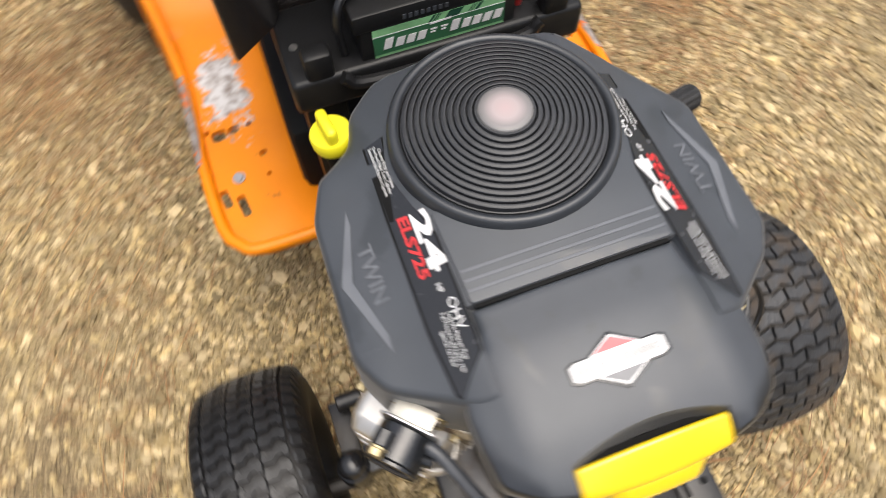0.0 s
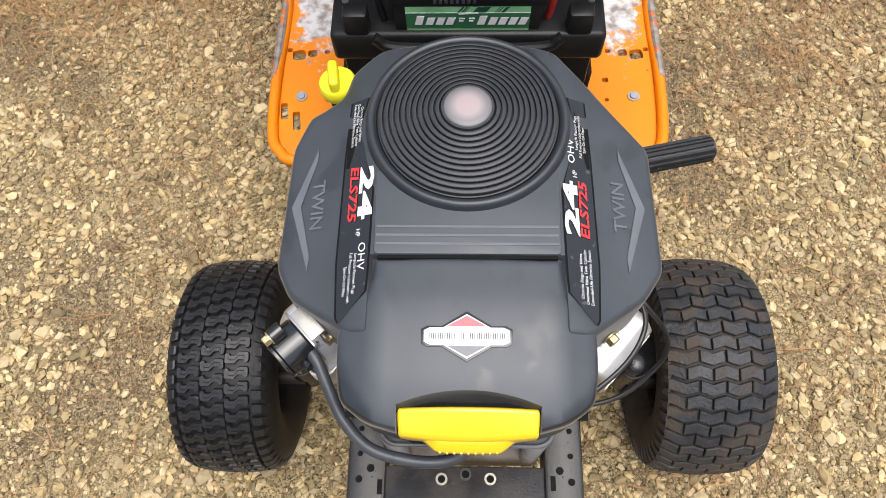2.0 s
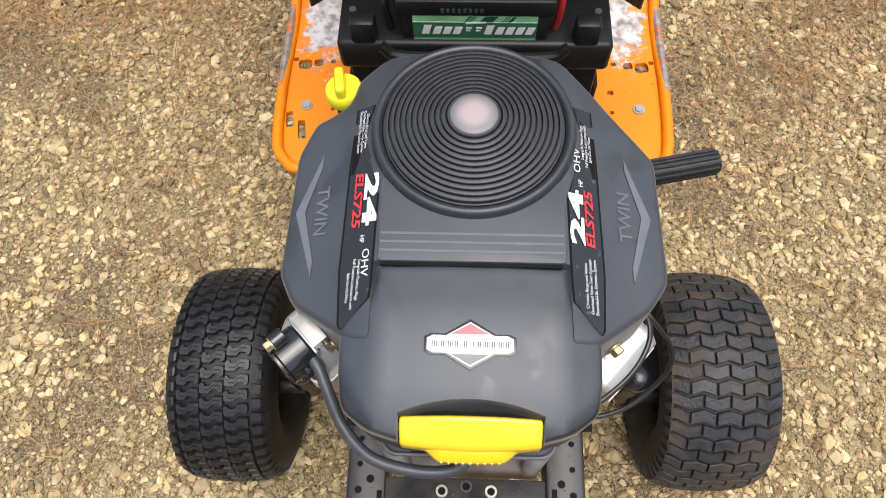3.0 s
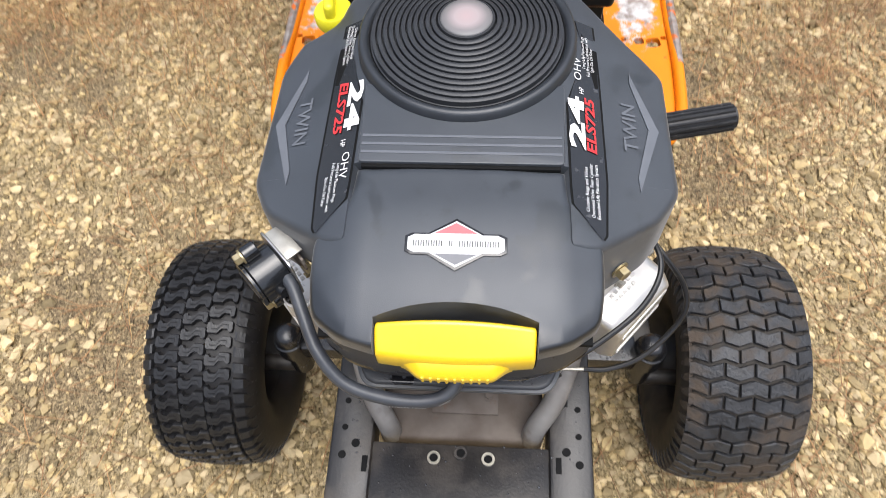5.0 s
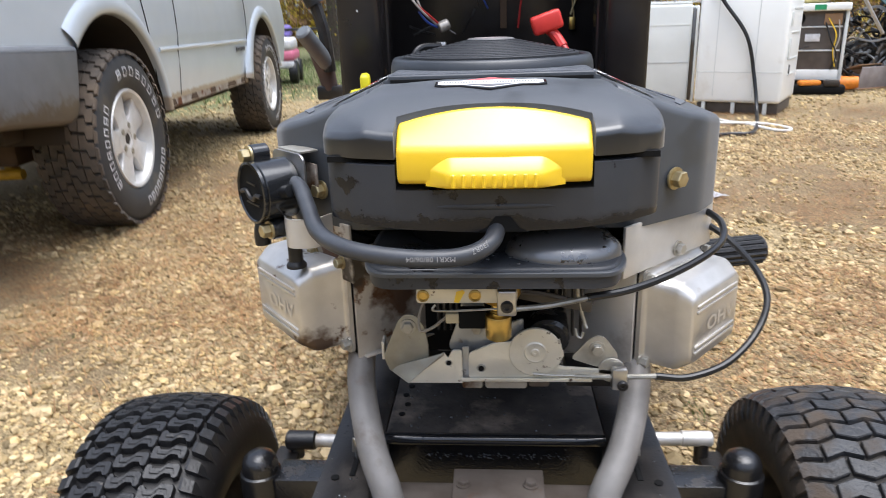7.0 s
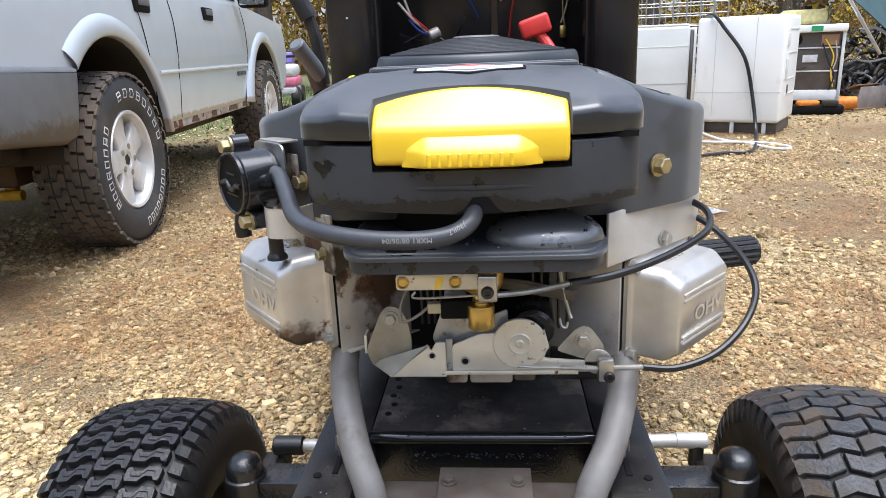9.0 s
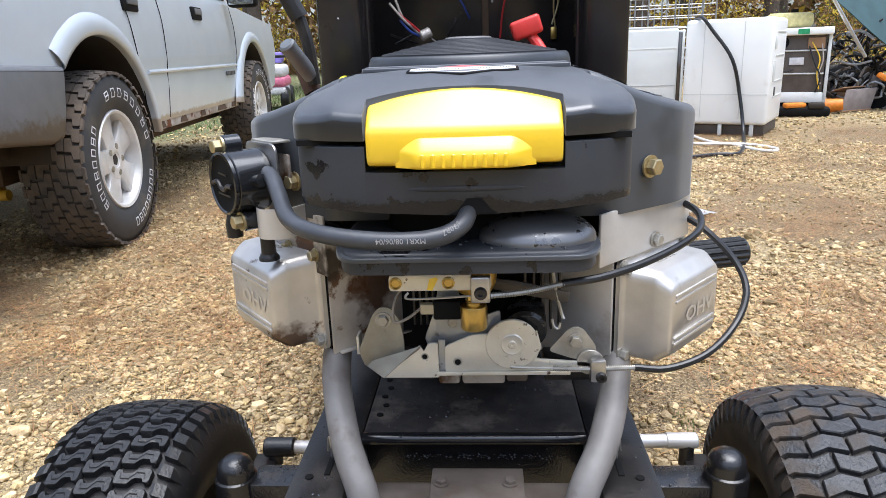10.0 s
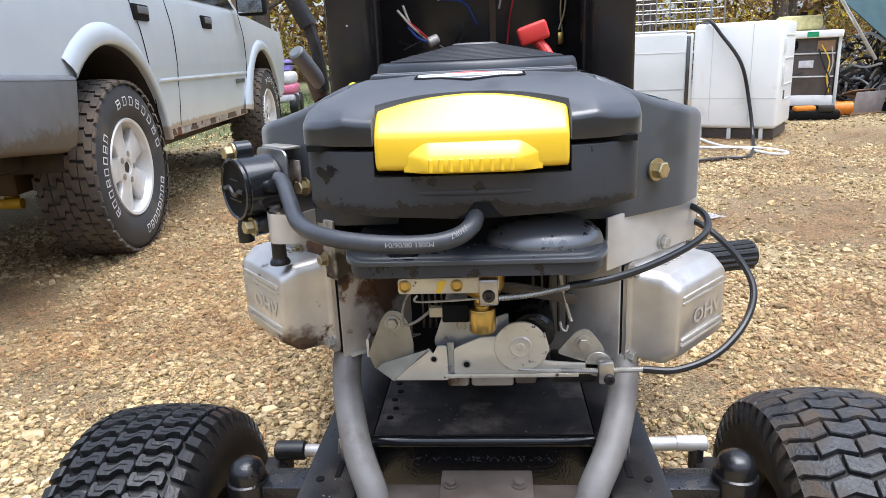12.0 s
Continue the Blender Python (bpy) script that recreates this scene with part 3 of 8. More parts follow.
def lettering(name, text, size, m, material, parent, lay=None, lift=0.0008, squeeze=1.0, shear=0.0, thick=0.0):
    """Raised writing centred on the pose m; lay, if given, is the height(x, y) on which it lies."""
    cu = bpy.data.curves.new(name, "FONT")
    cu.body, cu.size, cu.align_x, cu.align_y, cu.shear = text, size, "CENTER", "CENTER", shear
    cu.resolution_u, cu.offset = 2, thick
    tmp = bpy.data.objects.new(name, cu)
    me = bpy.data.meshes.new_from_object(tmp)
    bpy.data.objects.remove(tmp)
    for v in me.vertices:
        q = m @ Vector((v.co.x * squeeze, v.co.y, lift))
        if lay:
            q.z = lay(q.x, q.y) + lift
        v.co = q
    ob = new(name, finish(me, material, 0))
    ob.parent = parent
    return ob


def bolt(name, at, axis, parent, r=0.006, h=0.006, material=None, washer=True):
    """A hexagon bolt head on its washer."""
    bm = bmesh.new()
    d = Vector(axis).normalized()
    if washer:
        cyl(bm, at, Vector(at) + d * 0.0018, r * 1.35, 16)
    cyl(bm, Vector(at) + d * 0.0015, Vector(at) + d * h, r, 6, bev=r * 0.12)
    return part(name, bm, material or GOLD, parent)


# ---- ground ----


def step(x, *pairs):
    """A line through (x, value) pairs."""
    for (a, p), (b, q) in zip(pairs, pairs[1:]):
        if x <= b:
            return p + (q - p) * max(0.0, (x - a) / (b - a))
    return pairs[-1][1]


def smooth_step(x, a, b):
    t = min(1.0, max(0.0, (x - a) / (b - a)))
    return t * t * (3 - 2 * t)


def ground_height(x, y):
    near = math.exp(-((x * x + y * y) / 60.0))
    return (0.012 * noise.noise((x * 1.3, y * 1.3, 0)) + 0.006 * noise.noise((x * 5, y * 5, 3))) * near


def bare_earth(x, y):
    """How bare of stones the yard is at a place: 0 gravel, 1 damp brown earth and litter."""
    n = noise.noise((x * 1.1, y * 1.1, 11)) + 0.55 * noise.noise((x * 3.1, y * 3.1, 4)) + 0.35 * noise.noise((x * 9.0, y * 9.0, 8))
    for cx, cy, r in ((-0.80, 0.12, 0.26), (0.62, 0.92, 0.28), (0.45, 0.78, 0.16), (-1.15, 0.95, 0.20), (1.55, 2.6, 0.5), (2.2, 4.6, 1.2), (-1.7, 1.5, 0.40), (-1.0, 3.4, 0.8), (0.55, 0.55, 0.10)):
        n += 0.55 * math.exp(-((x - cx) ** 2 + (y - cy) ** 2) / (r * r))
    return smooth_step(n, 0.24, 0.74)


def build_ground():
    steps = [0.0]
    while steps[-1] < 400:
        steps.append(steps[-1] + max(0.05, steps[-1] * 0.07 - 0.03))
    line = [-s for s in steps[:0:-1]] + steps
    bm = bmesh.new()
    rows = [[bm.verts.new((x, y, ground_height(x, y))) for x in line] for y in line]
    for a, b in zip(rows, rows[1:]):
        for k in range(len(line) - 1):
            bm.faces.new((a[k], a[k + 1], b[k + 1], b[k]))
    ob = part("ground", bm, GROUND, smooth=80)
    mask = ob.data.attributes.new("bare_earth", "FLOAT", "POINT")
    mask.data.foreach_set("value", [bare_earth(v.co.x, v.co.y) for v in ob.data.vertices])
    tagged(ob, "tan sandy gravel yard with wet patches and pine needles", "ground", kind="structure")


build_ground()


def scatter(name, label, category, points, base_v, base_f, sizes, turns, material):
    """Many small pieces of one shape, each turned and scaled, in one mesh."""
    n, k = len(points), len(base_v)
    v = base_v[None] * sizes[:, None, :]
    v = np.einsum("nij,nkj->nki", turns, v) + points[:, None, :]
    f = (base_f[None] + (np.arange(n) * k)[:, None, None]).reshape(-1, base_f.shape[1])
    me = bpy.data.meshes.new(name)
    me.vertices.add(n * k)
    me.vertices.foreach_set("co", v.astype(np.float32).ravel())
    c = base_f.shape[1]
    me.loops.add(f.size)
    me.loops.foreach_set("vertex_index", f.ravel().astype(np.int32))
    me.polygons.add(len(f))
    me.polygons.foreach_set("loop_start", np.arange(0, f.size, c, dtype=np.int32))
    me.update(calc_edges=True)
    me.materials.append(material)
    me.shade_flat()
    return tagged(new(name, me), label, category, kind="stuff")


def random_turns(n, flat=False):
    a = np.random.uniform(0, 2 * np.pi, n)
    c, s = np.cos(a), np.sin(a)
    z = np.zeros((n, 3, 3))
    z[:, 0, 0], z[:, 0, 1], z[:, 1, 0], z[:, 1, 1], z[:, 2, 2] = c, -s, s, c, 1
    if flat:
        return z
    b = np.random.normal(0, 0.35, n)
    x = np.zeros((n, 3, 3))
    x[:, 0, 0], x[:, 1, 1], x[:, 1, 2], x[:, 2, 1], x[:, 2, 2] = 1, np.cos(b), -np.sin(b), np.sin(b), np.cos(b)
    return z @ x


def on_ground(x, y, lift):
    return np.array([(a, b, ground_height(a, b) + c) for a, b, c in zip(x, y, lift)])


def stone_shape(rng, round_one):
    """An angular chip: the hull of eight corners, or of twelve for a worn stone, pushed about; its corners and triangles."""
    bm = bmesh.new()
    if round_one:
        bmesh.ops.create_icosphere(bm, subdivisions=1, radius=1.0)
        for v in bm.verts:
            v.co = v.co * rng.uniform(0.80, 1.2) + Vector(rng.uniform(-0.15, 0.15, 3))
        bmesh.ops.delete(bm, geom=bm.faces[:], context="FACES_ONLY")
    else:
        for k in range(8):
            v = Vector((k & 1, k >> 1 & 1, k >> 2)) * 2 - Vector((1, 1, 1))
            bm.verts.new(v * rng.uniform(0.5, 0.9) + Vector(rng.uniform(-0.3, 0.3, 3)))
    got = bmesh.ops.convex_hull(bm, input=bm.verts)
    bmesh.ops.delete(bm, geom=[v for v in got["geom_interior"] if isinstance(v, bmesh.types.BMVert)], context="VERTS")
    bmesh.ops.triangulate(bm, faces=bm.faces)
    bmesh.ops.recalc_face_normals(bm, faces=bm.faces)
    bm.verts.index_update()
    out = np.array([v.co for v in bm.verts]) * 0.85, np.array([[v.index for v in f.verts] for f in bm.faces])
    bm.free()
    return out


def build_gravel():
    """Angular chips of many sizes, lying close, thicker in some drifts than in others."""
    rng = np.random.default_rng(4)
    beds = ((36000, -1.6, 1.6, -0.6, 1.7, 0.0031, 0.006, 0.35), (40000, -1.6, 1.6, -0.6, 1.7, 0.0059, 0.011, 0.35), (11500, -1.6, 1.6, -0.6, 1.7, 0.0086, 0.018, 0.32),
            (50000, -2.6, 3.4, 1.7, 4.6, 0.0058, 0.011, 0.4), (11000, -2.6, 3.4, 1.7, 4.6, 0.0092, 0.018, 0.4), (10000, -4.0, 5.0, 4.6, 9.0, 0.010, 0.024, 0.4))
    for k, (count, x0, x1, y0, y1, mean, top, spread) in enumerate(beds):
        for shape in range(5):
            n = count // 5
            x, y = rng.uniform(x0, x1, n), rng.uniform(y0, y1, n)
            size = np.clip(mean * np.exp(rng.normal(0, spread, n)), 0.0018, top)
            drift = np.array([0.6 * noise.noise((a * 5.0, b * 5.0, 2)) - 0.95 * bare_earth(a, b) for a, b in zip(x, y)])
            # The beds thin out towards their outer edges.
            edge = np.minimum.reduce([x - x0, x1 - x, y - y0 if k < 3 else np.full(n, 9.0), np.full(n, 9.0)])
            ragged = np.array([0.22 * noise.noise((a * 2.3, b * 2.3, 6)) for a, b in zip(x, y)])
            keep = (drift * 0.85 + rng.uniform(-0.10, 1.0, n) > 0) & (rng.uniform(0, 0.5, n) < edge + ragged)
            x, y, size = x[keep], y[keep], size[keep]
            n = len(x)
            bv, faces = stone_shape(rng, k in (1, 2))
            dims = np.stack([size * rng.uniform(0.9, 1.5, n), size * rng.uniform(0.7, 1.15, n), size * rng.uniform(0.55, 0.95, n)], 1)
            scatter("gravel", "loose tan and buff gravel stones lying on the yard", "gravel", on_ground(x, y, size * 0.34), bv, faces, dims, random_turns(n), PALESTONE if shape > 2 and k < 5 else STONE)


def build_needles():
    rng = np.random.default_rng(9)
    bv = np.array([(-1, -0.5, 0), (0.1, -0.5, 0.12), (1, -0.3, 0), (1, 0.3, 0), (0.1, 0.5, 0.12), (-1, 0.5, 0)], float)
    bf = np.array([[0, 1, 4, 5], [1, 2, 3, 4]])
    for clumps, each, single, wide, material, word in ((190, 40, 500, 0.09, NEEDLE, "rust-brown pine needles"), (90, 16, 900, 0.20, STRAW, "straw-coloured needles")):
        cx, cy = rng.uniform(-2.4, 2.8, clumps), rng.uniform(-0.4, 5.2, clumps)
        # More of them have gathered on the open yard beside and behind the tractor.
        cx = np.concatenate([cx, rng.uniform(0.5, 3.6, clumps * 2), rng.uniform(-2.2, -0.4, clumps)])
        cy = np.concatenate([cy, rng.uniform(1.1, 6.0, clumps * 2), rng.uniform(0.9, 3.4, clumps)])
        # Thick mats lie on the bare patches close by.
        mats = clumps // 7
        cx = np.concatenate([cx, rng.uniform(0.38, 1.15, mats), rng.uniform(-1.45, -0.6, mats)])
        cy = np.concatenate([cy, rng.uniform(0.65, 1.70, mats), rng.uniform(0.85, 1.70, mats)])
        x = np.concatenate([rng.normal(a, wide, each) for a in cx] + [rng.uniform(-2, 2.4, single)])
        y = np.concatenate([rng.normal(b, wide, each) for b in cy] + [rng.uniform(-0.4, 4, single)])
        n = len(x)
        dims = np.stack([rng.uniform(0.018, 0.055, n), rng.uniform(0.0011, 0.0020, n), rng.uniform(0.0, 0.08, n)], 1)
        scatter("pine_needles", "fallen " + word + " on the gravel", "pine needles", on_ground(x, y, rng.uniform(0.009, 0.016, n)), bv, bf, dims, random_turns(n, True), material)


def build_grass():
    rng = np.random.default_rng(11)
    bv = np.array([(-1, 0, 0), (1, 0, 0), (0.3, 0.4, 1.0)], float)
    bf = np.array([[0, 1, 2]])
    x, y = rng.uniform(-9, -1.0, 16000), rng.uniform(5.0, 16, 16000)
    keep = y - 1.3 * x + rng.normal(0, 0.5, len(x)) > 10.6
    x, y = x[keep], y[keep]
    tx = np.concatenate([rng.normal(0.42, 0.02, 60), rng.normal(-1.18, 0.06, 40)])
    ty = np.concatenate([rng.normal(0.70, 0.02, 60), rng.normal(1.05, 0.05, 40)])
    small = np.concatenate([np.full(len(x), 1.0), np.full(100, 0.22)])
    x, y = np.concatenate([x, tx]), np.concatenate([y, ty])
    n = len(x)
    h = rng.uniform(0.03, 0.08, n) * small
    dims = np.stack([np.full(n, 0.006) * small, h, h], 1)
    scatter("grass", "short green and yellowing autumn grass", "grass", on_ground(x, y, np.zeros(n)), bv, bf, dims, random_turns(n, True), GRASS)


# ---- the lawn tractor ----
tractor = thing("lawn_tractor", "orange lawn tractor, hood off, black twin engine bare", "lawn tractor")


def housing_top(x, y):
    z = step(abs(x), (0, 0.747), (0.09, 0.7465), (0.10, 0.7450), (0.11, 0.7415), (0.14, 0.7285), (0.155, 0.7225), (0.175, 0.716), (0.22, 0.704))
    under = (1 - smooth_step(abs(x), 0.098, 0.103)) * (1 - smooth_step(y, 0.066, 0.067))
    return z - 0.006 * max(0.0, (y - 0.24) / 0.1) - 0.012 * under


def cover_top(x, y):
    z = 0.7495 - 0.0055 * smooth_step(y, 0.0, 0.075) - 0.030 * smooth_step(-y, 0.045, 0.150) - 0.006 * smooth_step(-y, -0.01, 0.07)
    return z - 0.003 * smooth_step(abs(x), 0.03, 0.0931) - 0.40 * max(0.0, abs(x) - 0.0931)


def build_housing():
    right = [(0.128, -0.018), (0.192, 0.030), (0.216, 0.066), (0.214, 0.218), (0.142, 0.302), (0.105, 0.338), (0.05, 0.350)]
    left = [(-0.05, 0.350), (-0.108, 0.340), (-0.140, 0.318), (-0.150, 0.283), (-0.176, 0.268), (-0.190, 0.262), (-0.208, 0.218), (-0.212, 0.066), (-0.194, 0.030), (-0.122, -0.018)]
    outline = rounded(right + left, 0.010, 4)
    cx = (-0.175, -0.155, -0.14, -0.11, -0.103, -0.098, -0.09, 0.09, 0.098, 0.103, 0.11, 0.14, 0.155, 0.175)
    ob = part("blower_housing", slab(outline, housing_top, 0.622, cx, (0.066, 0.067, 0.15, 0.24), bev=0.0075), HOUSING, tractor, "dark grey moulded plastic engine shroud")
    # Louvre plate in front of the screen, its front edge standing over the air cleaner cover.
    plate_top = lambda x, y: step(y, (0.06, 0.7488), (0.10, 0.7488), (0.16, 0.7480))  # noqa: E731
    louvre = part("louvre_plate", slab(rounded([(-0.0985, 0.066), (0.0985, 0.066), (0.101, 0.165), (-0.101, 0.165)], 0.004, 2), plate_top, 0.7430, (), (0.10,), bev=0.0012), HOUSING, tractor)
    for y in (0.0775, 0.0875, 0.0975):
        part("louvre_ridge", slab([(-0.0965, y - 0.0015), (0.0965, y - 0.0015), (0.0965, y + 0.0015), (-0.0965, y + 0.0015)], lambda a, b: plate_top(a, b) + 0.0008, 0.7475, bev=0.0003), EMBOSS, louvre)
    boxpart("louvre_gap", (0, 0.0652, 0.7430), (0.190, 0.0060, 0.0050), DEEP, louvre, bev=0.0003)
    # Long decals on both sides of the screen.
    for s in (1, -1):
        out = [(s * 0.1045, 0.145), (s * 0.1050, 0.045), (s * 0.1060, 0.026), (s * 0.132, -0.006), (s * 0.1355, 0.0), (s * 0.1395, 0.06), (s * 0.1385, 0.19), (s * 0.136, 0.268), (s * 0.117, 0.270), (s * 0.124, 0.225)]
        part("decal_recess", sheet([(x + s * (0.0022 if abs(x) > 0.12 else -0.0022), y) for x, y in out], lambda x, y: housing_top(x, y) + 0.0006, (s * 0.12, s * 0.14)), DEEP, ob)
        dec = part("decal", sheet(out, lambda x, y: housing_top(x, y) + 0.0010, (s * 0.12,), (0.06, 0.15)), DECAL, ob, "scuffed glossy black decal")
        lay = lambda x, y: housing_top(x, y) + 0.0012  # noqa: E731
        turn = 90 if s > 0 else -90

        def put(text, size, x, y, material, squeeze=1.0, shear=0.0, thick=0.0):
            lettering("lettering", text, size, pose(x, y, 0, 0, 0, turn), material, dec, lay, 0.0006, squeeze, shear, thick)
        if s > 0:
            put("24", 0.0215, 0.1135, 0.124, WHITEINK, 3.0, 0, 0.0009)
            put("ELS725", 0.0135, 0.1275, 0.124, REDINK, 1.75, 0.1, 0.0004)
            put("HP", 0.0075, 0.1195, 0.167, WHITEINK)
            put("OHV", 0.0115, 0.1165, 0.196, WHITEINK, 1.3)
            for k, w in enumerate(("Long-Life Platinum Plugs", "Full Pressure Lubrication with", "Spin-On Oil Filter")):
                put(w, 0.0047, 0.1235 + 0.0045 * k, 0.222 - 0.004 * k, WHITEINK)
            for k, w in enumerate(("Chrome Rings and Valves", "Overhead Valve Twin Cylinder", "Extended-Life Filtration System")):
                put(w, 0.0049, 0.1195 + 0.0052 * k, 0.046, WHITEINK)
        else:
            put("24", 0.0215, -0.1125, 0.142, WHITEINK, 3.0, 0, 0.0009)
            put("ELS725", 0.0135, -0.1270, 0.143, REDINK, 1.75, 0.1, 0.0004)
            put("HP", 0.0075, -0.1180, 0.094, WHITEINK)
            put("OHV", 0.0115, -0.1125, 0.066, WHITEINK, 1.3)
            for k, w in enumerate(("Long-Life Platinum Plugs", "Full Pressure Lubrication with", "Spin-On Oil Filter")):
                put(w, 0.0047, -0.1185 - 0.0055 * k, 0.047 - 0.004 * k, WHITEINK)
            for k, w in enumerate(("Chrome Rings and Valves", "Overhead Valve Twin Cylinder", "Extended-Life Filtration System")):
                put(w, 0.0047, -0.1235 - 0.0042 * k, 0.234, WHITEINK)
        # Embossed chevron and word on the flank.
        chev = [(s * 0.174, 0.212), (s * 0.174, 0.196), (s * 0.1895, 0.138), (s * 0.1735, 0.075), (s * 0.1745, 0.058), (s * 0.2005, 0.138)]
        part("chevron", slab(chev[::-s], lambda x, y: housing_top(x, y) + 0.0012, lambda x, y: housing_top(x, y) - 0.002, (s * 0.175, s * 0.19), bev=0), EMBOSS, ob, "raised light grey chevron")
        lettering("lettering", "TWIN", 0.021, pose(s * 0.170, 0.137, 0, 0, 0, turn), EMBOSS, ob, housing_top, 0.0012, 1.12, 0, 0.0002)
    # Upright corner bolts in the slanted front walls.
    bolt("housing_bolt", (0.160, 0.004, 0.660), (0.62, -0.78, 0), ob, 0.0075, 0.010)
    bolt("housing_bolt", (-0.154, 0.002, 0.655), (-0.62, -0.78, 0), ob, 0.0065, 0.009)


def build_screen():
    c = Vector((0, 0.232, 0))
    prof = [(0.116, 0.742), (0.1155, 0.750), (0.113, 0.754), (0.110, 0.7555), (0.1045, 0.754), (0.103, 0.750)]
    r, n = 0.1025, 11
    pitch = (r - 0.0315) / n
    for k in range(n):
        a = r - k * pitch
        cone = lambda q: 0.7595 + 0.0150 * (0.1025 - q) / 0.071  # noqa: E731
        prof += [(a - pitch * q, cone(a - pitch * q) - d) for q, d in ((0.0, 0.0060), (0.22, 0.0060), (0.27, 0.0003), (0.36, 0.0), (0.62, -0.0001), (0.88, 0.0), (0.95, 0.0003), (0.99, 0.0060))]
    prof += [(0.030, 0.770), (0.0295, 0.7750), (0.0, 0.7755)]
    bm = lathe(bmesh.new(), prof, c, (0, 0, 1), 96)
    ob = part("rotating_screen", bm, SCREEN, tractor, "black finned cooling screen with concentric rings", smooth=50)
    part("screen_rim", lathe(bmesh.new(), [(0.1172, 0.738), (0.1165, 0.749), (0.1145, 0.7555), (0.1118, 0.7580), (0.1085, 0.7580), (0.1050, 0.7555), (0.1042, 0.750)], c, (0, 0, 1), 96), SCREENRIM, ob, smooth=60)
    hub = part("hub_disc", lathe(bmesh.new(), [(0.0272, -0.003), (0.0272, 0.0005), (0.0255, 0.0016), (0.020, 0.0022), (0, 0.0026)], (0, 0, 0), (0, 0, 1), 48), HUBDISC, ob, "pale pinkish white hub sticker", smooth=60)
    hub.location = (c.x, c.y, 0.7750)


def logo_outline(w, h, b):
    return [(-w, -b), (-w + 0.006, -b - 0.003), (-w * 0.55, -b - 0.003), (0, -h), (w * 0.55, -b - 0.003), (w - 0.006, -b - 0.003), (w, -b),
            (w, b), (w - 0.006, b + 0.003), (w * 0.55, b + 0.003), (0, h), (-w * 0.55, b + 0.003), (-w + 0.006, b + 0.003), (-w, b)]


